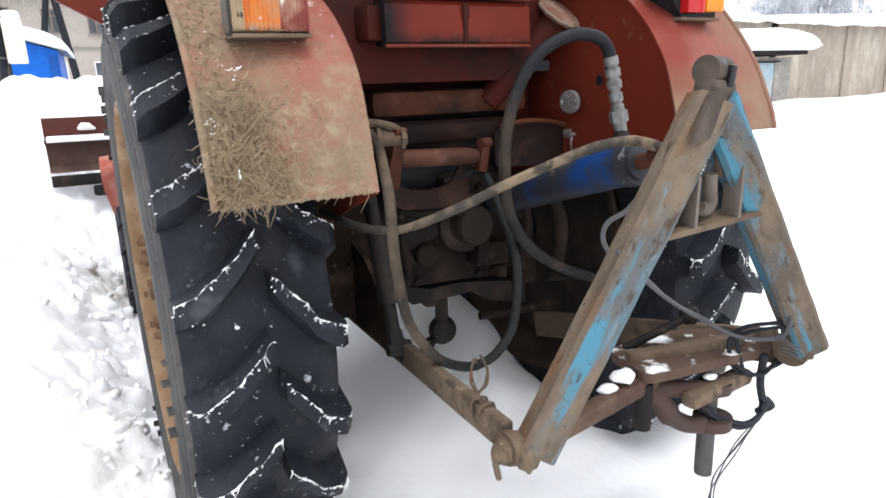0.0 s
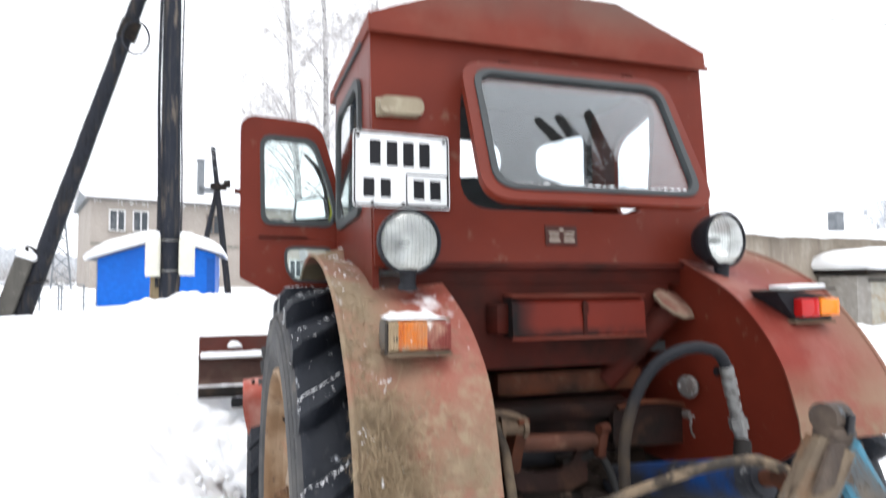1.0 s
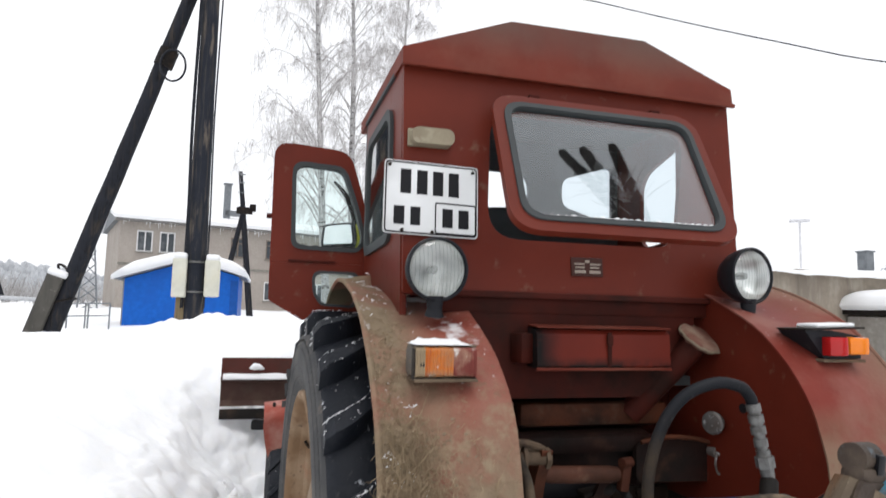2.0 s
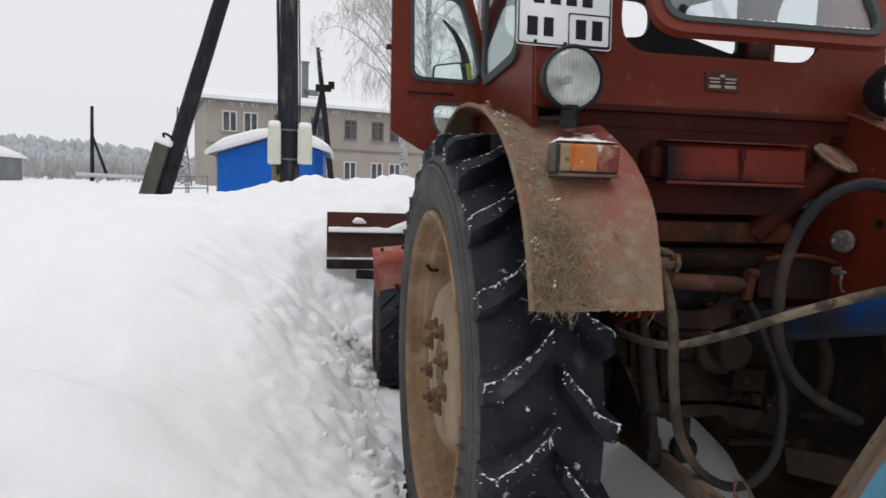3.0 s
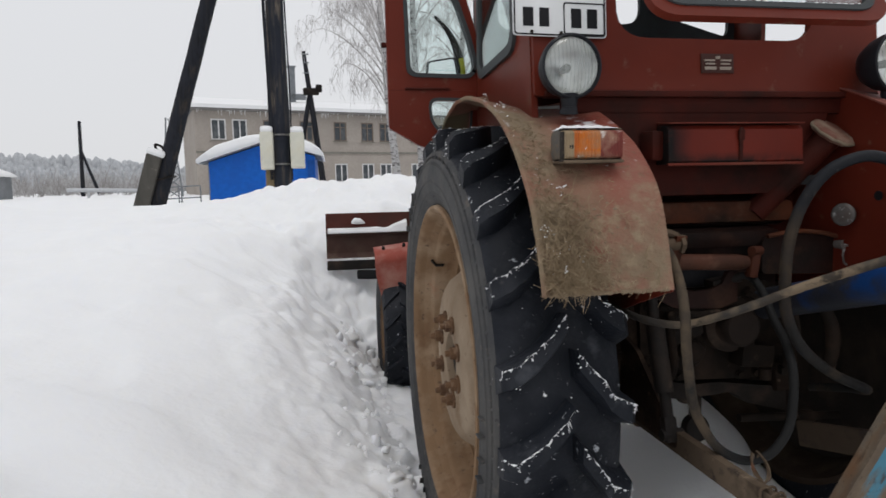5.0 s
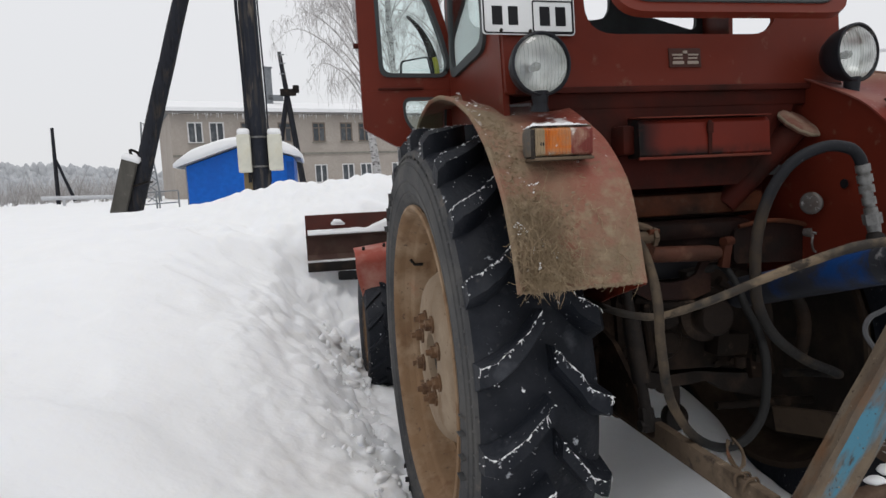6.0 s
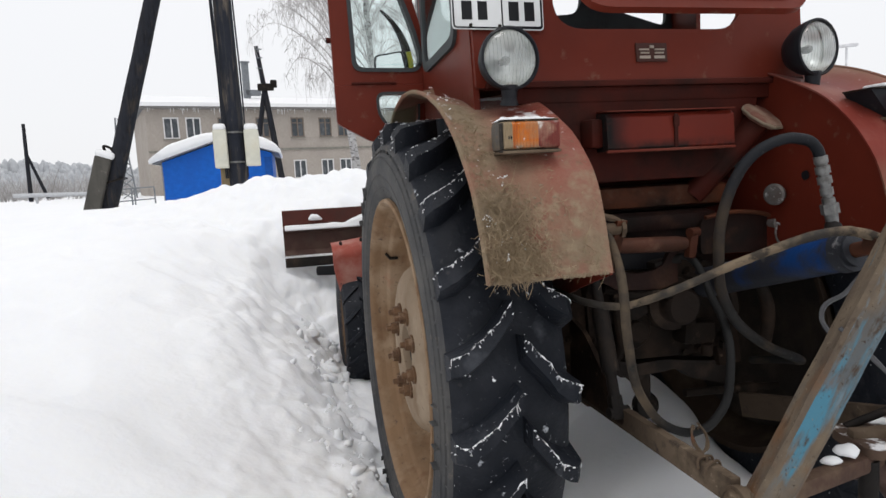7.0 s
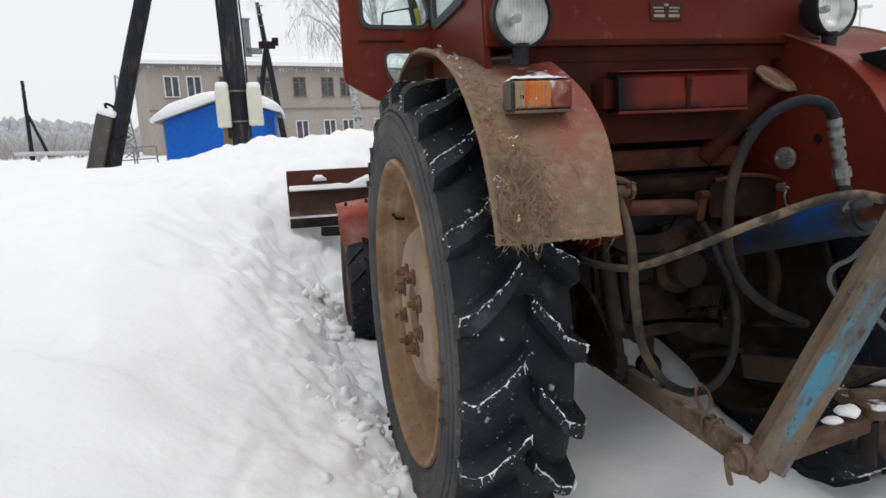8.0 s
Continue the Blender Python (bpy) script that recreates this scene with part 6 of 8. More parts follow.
for foot, turn, lows in ((A_L, 19, (0.50, 0.61)), (A_R, 24, (0.545, 0.585))):
    d = (foot - A_T).normalized()
    side_name = "left" if foot[0] < 0 else "right"
    blue = leg_paint(side_name + "_leg_blue", d, lows[0])
    tan = leg_paint(side_name + "_leg_tan", d, lows[1])
    e, x, y = square_leg(foot, turn, [blue, tan, tan, blue] if foot[0] > 0 else [tan, blue, tan, blue])
    ear_ax = Vector((1, 0.15, 0)).normalized()
    g = Geo()
    for k, o, sz in ((-0.022, 0.012, (0.016, 0.026, 0.032)), (0.026, 0.004, (0.020, 0.030, 0.030))):
        lump(g, foot + ear_ax * k + e * o, sz, k * 300 + foot[0] * 7)
    lump(g, foot - e * 0.020, (0.027, 0.026, 0.032), 4 + foot[0])
    part("foot", g, rust_brown, hitch, "rusty forked foot packed with mud", 60)
worn = surface("worn_brown_steel", (0.060, 0.045, 0.036), [((0.13, 0.10, 0.075), 6, 0.46, 0.7), ((0.12, 0.17, 0.20), 9, 0.60, 0.70), ((0.035, 0.028, 0.024), 14, 0.55, 0.7)], rough=0.6, bump=0.45)
hx = Vector((1, 0.15, -0.14)).normalized()
HEADM = Matrix((hx, a_norm, hx.cross(a_norm))).transposed()
g = Geo().box(A_T + Vector((0.002, 0, -0.006)), (0.074, 0.054, 0.072), HEADM, 0.016)
g.prism(rounded([(-0.078, -0.088), (-0.044, 0.006), (0.044, 0.006), (0.078, -0.092), (0.034, -0.072), (0.006, -0.064), (-0.026, -0.072)], [0.006, 0.01, 0.01, 0.006, 0.02, 0.02, 0.02]), Matrix.Translation(A_T + a_norm * 0.024) @ Matrix((hx, hx.cross(a_norm) * (1 if hx.cross(a_norm)[2] > 0 else -1), a_norm)).transposed().to_4x4(), 0.008)
g.cyl(A_T + Vector((-0.026, -0.004, 0.044)), A_T + Vector((0.026, 0.006, 0.041)), 0.0255, n=28)
head = part("head", g, worn, hitch, "worn brown steel head with a square hole")
# a black box on the front paints in the dark of the socket opening
part("socket", Geo().box(A_T + Vector((0.015, 0, 0.034)) + a_norm * 0.022, (0.020, 0.014, 0.036), HEADM, 0.003), plate_black, hitch, "black box in place of the socket opening")
c1, c2 = A_L.lerp(A_T, 0.60), A_R.lerp(A_T, 0.60)
cross = part("cross_plate", Geo().bar(c1, c2, 0.060, 0.012, 0.003, (A_T - (A_L + A_R) / 2)), rust_brown, hitch, "rusty cross plate")
up_a = (A_T - (A_L + A_R) / 2).normalized()
lug_mat = surface("grey_brown_lug", (0.15, 0.125, 0.105), [((0.07, 0.05, 0.04), 8, 0.5, 0.7)], rough=0.7, bump=0.4)
for k in (0.34, 0.72):
    p = c1.lerp(c2, k) + a_norm * 0.012
    part("lug", Geo().bar(p + up_a * 0.004, p + up_a * 0.098, 0.007, 0.040, 0.0015, a_norm), lug_mat, hitch, "thin upright steel lug")
p = c1.lerp(c2, 0.53)
g = Geo().tube(curve_pts([p + up_a * 0.090 + hx * 0.006, p + up_a * 0.060 + hx * 0.010, p + up_a * 0.036 + hx * 0.014, p + up_a * 0.022 - hx * 0.004, p + up_a * 0.026 - hx * 0.022], 5), 0.013, 12)
part("hook", g, lug_mat, hitch, "grey-brown hook")
g = Geo().tube(curve_pts([p + up_a * 0.150 + hx * 0.004, p + up_a * 0.142 + hx * 0.016, p + up_a * 0.105 + hx * 0.034, p + up_a * 0.085 + hx * 0.036], 5), 0.0085, 10)
part("bent_pin", g, rust_brown, hitch, "bent rusty pin")
for dx in (0.0, 0.004):
    g = Geo().tube(curve_pts([(-0.070, -1.105, 0.972), (-0.011 + dx, -1.12, 0.910), (0.124, -1.06 + dx, 0.828), (0.246, -1.03, 0.757 + dx), (0.333, -1.06, 0.708), (0.385, -1.12, 0.715 + dx), (0.375, -1.145, 0.77)], 5), 0.0042, 6)
    part("cable", g, wire_mat, hitch, "thin grey cable wound on the frame")
g = Geo()
rnd = random.Random(31)
coil = []
for k in range(5):
    q = Vector((0.385 + 0.006 * k, -1.135 - 0.003 * (k % 3), 0.715 - 0.010 * k))
    coil += [q + Vector((-0.022, rnd.uniform(-0.004, 0.004), 0.014)), q + Vector((0, -0.014, rnd.uniform(-0.008, 0.008))), q + Vector((0.022, rnd.uniform(-0.006, 0.0), -0.010)), q + Vector((0.0, 0.030, -0.008))]
g.tube(curve_pts(coil, 4), 0.0011, 5)
part("wire_binding", g, wire_mat, hitch, "wire bound round the foot")

# drawbar
draw = thing("drawbar", "rusty drawbar with forked clevis and steel pins, snow on top", "drawbar", at=Matrix.Translation((0.2, -1.0, 0.540)))
DB = Vector((0.2, -0.95, 0.5))
sh = lambda g: Geo().add([Vector(v) - DB for v in g.v], g.f)
g = Geo().bar((-0.16, -0.995, 0.575), (0.16, -0.94, 0.585), 0.034, 0.040, 0.010)
part("cross_bar", sh(g), surface("red_brown_bar", (0.085, 0.050, 0.036), [((0.13, 0.09, 0.06), 8, 0.48, 0.66), ((0.05, 0.03, 0.024), 14, 0.52, 0.68)], rough=0.75, bump=0.45), draw, "rusty red-brown bar")
g = Geo().prism(rounded([(0.10, -0.98), (0.46, -1.02), (0.47, -0.90), (0.30, -0.82), (0.12, -0.84)], 0.03), pose(0, 0, 0.600), 0.022)
part("top_plate", sh(g), surface("rusty_plate_with_snow", (0.095, 0.062, 0.044), [((0.05, 0.03, 0.025), 8, 0.45, 0.7), (SNOW, 13, 0.50, 0.58, {"up": (0.6, 0.9)})], rough=0.8, bump=0.5), draw, "rusty plate dusted with snow")
g = Geo()
for z, r in ((0.548, 0.036), (0.462, 0.044)):
    circle = lambda k: [(0.305 + k * math.cos(a), -0.985 + k * 0.95 * math.sin(a)) for a in [2 * math.pi * i / 24 for i in range(24)]]
    g.collar(circle(r), circle(0.021), pose(0, 0, z - 0.012), 0.024)
g.tube(curve_pts([(0.275, -0.985, 0.462), (0.235, -0.975, 0.468), (0.195, -0.96, 0.495), (0.175, -0.945, 0.530), (0.15, -0.93, 0.555), (0.11, -0.92, 0.565)], 4), [0.020] * 8 + [0.026] * 6 + [0.032] * 7, 10)
g.tube(curve_pts([(0.28, -0.985, 0.548), (0.235, -0.97, 0.552), (0.19, -0.95, 0.556), (0.14, -0.93, 0.56)], 4), 0.020, 10)
part("clevis", sh(g), surface("red_brown_clevis", (0.070, 0.042, 0.034), [((0.05, 0.035, 0.03), 6, 0.45, 0.7)], rough=0.6, bump=0.4), draw, "forked red-brown clevis")
part("pin", sh(Geo().cyl((0.305, -0.97, 0.60), (0.307, -0.97, 0.318), 0.020, n=18).cyl((0.305, -0.97, 0.60), (0.305, -0.97, 0.585), 0.030, n=18)), surface("dark_steel_pin", (0.09, 0.085, 0.08), [((0.05, 0.04, 0.035), 9, 0.45, 0.7)], rough=0.5, metal=0.3, bump=0.3), draw, "long dark steel pin")
part("pin", sh(Geo().cyl((0.122, -0.95, 0.59), (0.122, -0.95, 0.482), 0.020, n=16)), grimy, draw, "short dark steel pin")
part("handle_bar", sh(Geo().bar((0.20, -1.0, 0.545), (0.40, -0.99, 0.555), 0.04, 0.035, 0.012).bar((0.12, -0.90, 0.625), (0.40, -0.97, 0.632), 0.03, 0.03, 0.008)), rust_brown, draw)
part("ball_lever", sh(Geo().cyl((0.16, -0.85, 0.62), (0.30, -0.90, 0.685), 0.010, n=10).lathe([(0.0, -0.024), (0.017, -0.017), (0.024, 0.0), (0.017, 0.017), (0.0, 0.024)], Matrix.Translation((0.305, -0.90, 0.688)), 18)), grimy, draw, "black ball-ended lever")
for cx, cy, cz, r in [(0.065, -0.95, 0.620, 0.025), (0.015, -0.957, 0.606, 0.018), (0.28, -0.99, 0.578, 0.014)]:
    g = Geo().lathe([(0.0, -0.5 * r), (0.8 * r, -0.35 * r), (r, 0.0), (0.8 * r, 0.30 * r), (0.4 * r, 0.48 * r), (0.0, 0.55 * r)], Matrix.Translation((cx, cy, cz)) @ Matrix.Diagonal((1.3, 0.9, 0.9, 1)), 14)
    g.v = [Vector(v) + Vector((wob(v[1], v[2], cx, 40), wob(v[2], v[0], cy, 40), 0.6 * wob(v[0], v[1], cz, 45))) * 0.3 * r for v in g.v]
    part("snow_cap", sh(g), snow_cap_mat, draw, "small heap of snow", 90)

# tangled wire
wires = thing("tangled_wire", "tangled black wire and cable hanging from the hitch", "wire", at=Matrix.Translation((0.345, -1.05, 0.550)))
WB = Vector((0.35, -1.0, 0.5))
shw = lambda g: Geo().add([Vector(v) - WB for v in g.v], g.f)
g = Geo()
rnd = random.Random(3)
jit = lambda p, s: tuple(a + rnd.uniform(-s, s) for a in p)
for k in range(3):
    g.tube(curve_pts([jit(p, 0.010) for p in [(0.41, -1.09, 0.70), (0.35, -1.0, 0.66), (0.353, -1.0, 0.594), (0.40, -1.02, 0.552), (0.46, -1.03, 0.575)]], 6), 0.0045, 6)
for k in range(2):
    g.tube(curve_pts([jit(p, 0.006) for p in [(0.24, -0.96, 0.545), (0.281, -0.99, 0.49), (0.342, -1.03, 0.447), (0.40, -1.03, 0.455), (0.437, -1.02, 0.470)]], 6), 0.006, 6)
g.tube(curve_pts([(0.42, -1.02, 0.60), (0.415, -1.02, 0.54), (0.425, -1.02, 0.50), (0.437, -1.02, 0.47)], 6), 0.009, 7)
g.tube(curve_pts([(0.425, -1.02, 0.49), (0.45, -1.03, 0.47), (0.435, -1.01, 0.452), (0.42, -1.03, 0.47), (0.445, -1.02, 0.485)], 5), 0.009, 7)
part("cable", shw(g), cable_black, wires, "black cable coil")
for k in range(4):
    end = jit((0.25 - 0.03 * k, -1.03, 0.20), 0.03)
    pts = [jit(p, 0.012) for p in [(0.435, -1.02, 0.455), (0.41, -1.01, 0.41), (0.375, -1.0, 0.36), (0.325, -1.0, 0.305), (0.285, -1.01, 0.245)]] + [(*end[:2], snow_height(end[0] - 0.005, end[1] - 0.05) - 0.046)]
    part("strand", shw(Geo().tube(curve_pts(pts, 7), 0.0016, 5)), wire_mat, wires)

# straw and mud on the left fender
rnd = random.Random(21)
g, cl = Geo(), Geo()


def fender_point(u, v, off):
    p = left_top(u, v)
    return p + Vector((0, -1, 0.35)).normalized() * off


down = lambda u: (left_top(min(1, u + 0.03), 0.3) - left_top(u - 0.03, 0.3)).normalized()
for i in range(1500):
    low = rnd.random() < 0.80
    u = min(0.985, 1.0 - abs(rnd.gauss(0, 0.075))) if low else rnd.uniform(0.62, 0.88)
    v = abs(rnd.gauss(0.22, 0.13)) if low else abs(rnd.gauss(0.14, 0.10))
    v = min(0.9, v if rnd.random() < 0.90 else rnd.uniform(0.1, 0.9))
    a = fender_point(u, v, rnd.uniform(0.001, 0.016 if low else 0.004))
    ln = rnd.uniform(0.014, 0.050) if low else rnd.uniform(0.006, 0.024)
    if rnd.random() < 0.03:
        ln *= 1.6
    d = (down(u) * rnd.choice((1, 1, 1, -1)) + Vector((rnd.gauss(0, 0.75), rnd.uniform(-0.40, 0.02), rnd.gauss(0, 0.60)))).normalized() * ln
    if (a + d)[2] < 1.056 and rnd.random() < 0.94:
        continue
    bend = lambda k: Vector((rnd.uniform(-1, 1), rnd.uniform(-0.5, 0), rnd.uniform(-0.6, 0.6))) * ln * k
    r = rnd.uniform(0.0005, 0.0011)
    g.tube([a, a + d * 0.35 + bend(0.14), a + d * 0.7 + bend(0.18), a + d + bend(0.10)], [r, r, r * 0.9, r * 0.5], 3)
for i in range(44):
    v = abs(rnd.gauss(0.24, 0.11)) if rnd.random() < 0.85 else rnd.uniform(0.05, 0.95)
    a = fender_point(0.99, min(v, 0.97), 0.003)
    d = Vector((rnd.gauss(0, 0.40), rnd.uniform(-0.2, 0.2), -1)).normalized() * (rnd.uniform(0.008, 0.030) if rnd.random() < 0.82 else rnd.uniform(0.035, 0.060))
    g.tube([a, a + d * 0.5 + Vector((rnd.uniform(-0.01, 0.01), 0, 0)), a + d], [0.0010, 0.0008, 0.0004], 3)
solid("straw", g, straw_mat, "dry straw stuck to the muddy fender", "straw", kind="stuff", sharp=80)


def crumb(g, c, r, i, flat):
    bm = bmesh.new()
    bmesh.ops.create_icosphere(bm, subdivisions=1, radius=r)
    pts = [c + Vector((p.co[0] * 1.2, p.co[1] * flat, p.co[2])) * (1 + 0.8 * wob(*(p.co / r * 1.2 + Vector((i, i, 0))))) for p in bm.verts]
    bm.verts.index_update()
    g.add(pts, [tuple(q.index for q in f.verts) for f in bm.faces])
    bm.free()


for i in range(420):
    low = rnd.random() < 0.6
    u, v = (min(0.998, rnd.uniform(0.82, 1.03)), abs(rnd.gauss(0.30, 0.22)) % 0.97) if low else (rnd.uniform(0.62, 0.92), abs(rnd.gauss(0.05, 0.09)) % 0.5)
    crumb(cl, fender_point(u, v, 0.0), rnd.uniform(0.0012, 0.0045), i, 0.35)
for i in range(90):
    crumb(cl, fender_point(0.998, i / 90, -0.002), rnd.uniform(0.002, 0.0065), i, 0.6)
solid("mud_clods", cl, clod_mat, "dried mud clods on the fender", "mud", kind="stuff", sharp=80)
fl = Geo()
for i in range(34):
    u, v = rnd.uniform(0.45, 0.99), min(0.95, abs(rnd.gauss(0.16, 0.16)))
    if rnd.random() < 0.35:
        u, v = rnd.uniform(0.36, 0.56), rnd.uniform(0.02, 0.55)
    run = Vector((rnd.uniform(-1, 1), rnd.uniform(-0.3, 0.3), rnd.uniform(-0.3, 0.3))).normalized()
    for k in range(rnd.randrange(2, 11)):
        crumb(fl, fender_point(u + rnd.uniform(-0.006, 0.006), v, 0.001) + run * 0.0035 * k, rnd.uniform(0.0008, 0.0030), i + k, 0.5)
solid("snow_flecks", fl, snow_cap_mat, "white flecks of snow on the fender", "snow", kind="stuff", sharp=90)

# ---- surroundings ----
wood_dark = surface("tarred_pole_wood", (0.022, 0.024, 0.031), [((0.055, 0.046, 0.036), 3, 0.52, 0.72, {"stretch": (6, 6, 0.35)}), ((0.012, 0.012, 0.014), 7, 0.5, 0.7, {"stretch": (6, 6, 0.2)})], rough=0.85, bump=0.6, bump_scale=20, depth=0.02)
pole_wood = surface("tarred_pole_wood_with_bare_patches", (0.022, 0.025, 0.034), [((0.15, 0.125, 0.10), 2.4, 0.56, 0.68, {"stretch": (3.5, 3.5, 0.5)}), ((0.055, 0.05, 0.045), 6, 0.5, 0.7, {"stretch": (5, 5, 0.3)})], rough=0.85, bump=0.6, bump_scale=20, depth=0.02)
wood_pale = surface("split_pole_wood", (0.22, 0.17, 0.10), [((0.08, 0.06, 0.045), 5, 0.48, 0.66, {"stretch": (4, 4, 0.4)})], rough=0.9, bump=0.6)
concrete = surface("weathered_concrete", (0.26, 0.25, 0.22), [((0.15, 0.14, 0.12), 3, 0.45, 0.7), ((0.36, 0.34, 0.30), 9, 0.55, 0.75)], rough=0.9, bump=0.5, bump_scale=30)
stub_mat = surface("weathered_grey_stub", (0.095, 0.09, 0.08), [((0.065, 0.062, 0.056), 3, 0.45, 0.68, {"stretch": (3, 3, 0.6)}), ((0.25, 0.24, 0.20), 9, 0.62, 0.78)], rough=0.9, bump=0.6, bump_scale=25, depth=0.01)
brickwork = surface("pale_silicate_brick", (0.40, 0.36, 0.32), [((0.31, 0.275, 0.245), 0.5, 0.42, 0.68), ((0.46, 0.42, 0.38), 14, 0.52, 0.70, {"stretch": (1, 1, 4)})], rough=0.9, bump=0.5, bump_scale=12, depth=0.02)
blue_sheet = surface("bright_blue_sheet_metal", (0.010, 0.115, 0.50), [((0.012, 0.09, 0.40), 1.2, 0.45, 0.7)], rough=0.4, bump=0.05)
frame_white = surface("white_window_frame", (0.72, 0.72, 0.72), rough=0.5, bump=0.05)
frame_brown = surface("grey_brown_window_frame", (0.22, 0.18, 0.15), rough=0.7, bump=0.1)
far_pane = surface("dim_window_glass", (0.085, 0.095, 0.105), [((0.20, 0.21, 0.22), 1.1, 0.5, 0.75)], rough=0.08, bump=0)
grey_roof = surface("grey_metal", (0.20, 0.215, 0.23), [((0.12, 0.13, 0.14), 4, 0.5, 0.7)], rough=0.6, bump=0.1)
bark = surface("birch_bark", (0.46, 0.455, 0.45), [((0.05, 0.045, 0.045), 2.5, 0.52, 0.60, {"stretch": (1.5, 1.5, 4)}), ((0.30, 0.285, 0.28), 6, 0.46, 0.66)], rough=0.85, bump=0.3, bump_scale=20)
twig_mat = surface("frosted_twigs", (0.40, 0.38, 0.37), [((0.62, 0.61, 0.61), 3, 0.40, 0.60)], rough=0.9, bump=0)
hoar_mat = surface("hoar_frosted_twigs", (0.46, 0.48, 0.52), [((0.55, 0.57, 0.60), 2, 0.45, 0.65)], rough=0.95, bump=0)
# woodland and scrub: distance haze is put into these colours by paling them
far_tree = surface("haze_paled_woodland", (0.46, 0.475, 0.495), [((0.41, 0.425, 0.45), 0.03, 0.45, 0.65), ((0.54, 0.55, 0.565), 0.4, 0.5, 0.7)], rough=1.0, bump=0)
scrub_mat = surface("haze_paled_scrub", (0.33, 0.315, 0.305), [((0.48, 0.475, 0.475), 0.8, 0.45, 0.62)], rough=1.0, bump=0)
grey_wall = surface("grey_shed_boards", (0.26, 0.275, 0.29), [((0.18, 0.19, 0.20), 0.9, 0.45, 0.7)], rough=0.85, bump=0.3)
pipe_white = surface("snowy_pipe", (0.50, 0.51, 0.53), rough=0.8, bump=0.3)


def pole(name, a, b, r0, r1, label, group="", material=None):
    a, b = Vector(a), Vector(b)
    pts = [a.lerp(b, i / 16) + Vector((0.012 * wob(i, a[0], 0, 0.5), 0.012 * wob(i, a[1], 3, 0.5), 0)) for i in range(17)]
    rs = [(r0 + (r1 - r0) * i / 16) * (1 + 0.04 * wob(i, a[0], 7, 0.8)) for i in range(17)]
    return solid(name, Geo().tube(pts, rs, 14), material or wood_dark, label, "pole", group, sharp=60)


# utility pole with meter cabinets
main = thing("utility_pole", "tall tarred wooden utility pole with steel bands", "pole", at=Matrix.Translation((-1.78, 6.8, 0.9)))
PB = Vector((-1.78, 6.8, 0.9))
shp = lambda g: Geo().add([Vector(v) - PB for v in g.v], g.f)
pts = [Vector((-1.775 + 0.008 * wob(i, 1, 1, 0.6) - 0.003 * i, 6.8, 0.9 + 0.5 * i)) for i in range(17)]
part("shaft", shp(Geo().tube(pts, [0.128 - 0.0022 * i + 0.004 * wob(i, 4, 2, 0.9) for i in range(17)], 18)), pole_wood, main, "", 60)
part("stub", shp(Geo().bar((-1.93, 6.83, 0.85), (-1.915, 6.83, 1.62), 0.16, 0.17, 0.03)), wood_pale, main, "pale split wooden stub")
for z in (1.22, 1.66, 2.05):
    ring = Geo().lathe([(0.130, -0.012), (0.136, -0.012), (0.136, 0.012), (0.130, 0.012)], Matrix.Translation((-1.785, 6.8, z)), 24)
    part("band", shp(ring), steel, main, "galvanised steel band")
for k, x in enumerate((-1.905, -1.925, -1.645)):
    part("cable", shp(Geo().tube(curve_pts([(x, 6.70 - 0.02 * k, 1.45), (x + 0.01, 6.69, 2.6), (x - 0.012, 6.69, 4.0), (x + 0.004, 6.69, 6.0), (x, 6.7, 8.8)], 5), 0.011, 6)), cable_black, main, "black cable along the pole")
for x0, x1, z0, z1 in ((-2.045, -1.875, 1.585, 2.085), (-1.655, -1.475, 1.600, 2.075)):
    c = ((x0 + x1) / 2, 6.72, (z0 + z1) / 2)
    box_c = thing("meter_cabinet", "cream metal meter cabinet with snow on top", "cabinet", "cabinets on the pole", Matrix.Translation(c))
    part("body", Geo().box((0, 0, 0), (x1 - x0, 0.22, z1 - z0), None, 0.02), cream_box, box_c)
    part("door", Geo().box((0, -0.112, 0), (x1 - x0 - 0.03, 0.012, z1 - z0 - 0.04), None, 0.004), cream_box, box_c)
    part("snow_cap", Geo().box((0, 0, (z1 - z0) / 2 + 0.03), (x1 - x0 - 0.01, 0.21, 0.10), None, 0.045), snow_cap_mat, box_c, "rounded snow cap", 90)
# strut
strut = thing("pole_strut", "dark leaning wooden strut pole with a cable ring", "pole", at=Matrix.Translation((-3.6, 7.4, 0.9)))
PB = Vector((-3.6, 7.4, 0.9))
s0, s1 = Vector((-3.675, 7.42, 0.80)), Vector((-1.93, 6.95, 6.25))
part("shaft", shp(Geo().tube([s0.lerp(s1, i / 14) + Vector((0.01 * wob(i, 8, 2, 0.7), 0, 0)) for i in range(15)], [0.118 - 0.0022 * i for i in range(15)], 16)), wood_dark, strut, "", 60)
d = (s1 - s0).normalized()
q0 = Vector((-3.86, 7.36, 0.75))
part("stub", shp(Geo().bar(q0, q0 + d * 1.14, 0.20, 0.22, 0.02, (0, -1, 0))), stub_mat, strut, "grey squared footing stub")
tip = q0 + d * 1.14 - Vector((0.03, 0, 0))
part("snow_cap", shp(Geo().box(tip + d * 0.03 + Vector((0.04, 0, 0)), (0.24, 0.24, 0.10), pose(0, 0, 0, 0, 20), 0.045)), snow_cap_mat, strut, "heap of snow", 90)
part("bent_iron", shp(Geo().tube(curve_pts([tip + Vector((0.05, 0, 0.05)), tip + Vector((0.03, 0, 0.14)), tip + Vector((0.10, 0, 0.12)), tip + Vector((0.15, 0, 0.06))], 5), 0.018, 7)), grimy, strut, "bent iron hook")
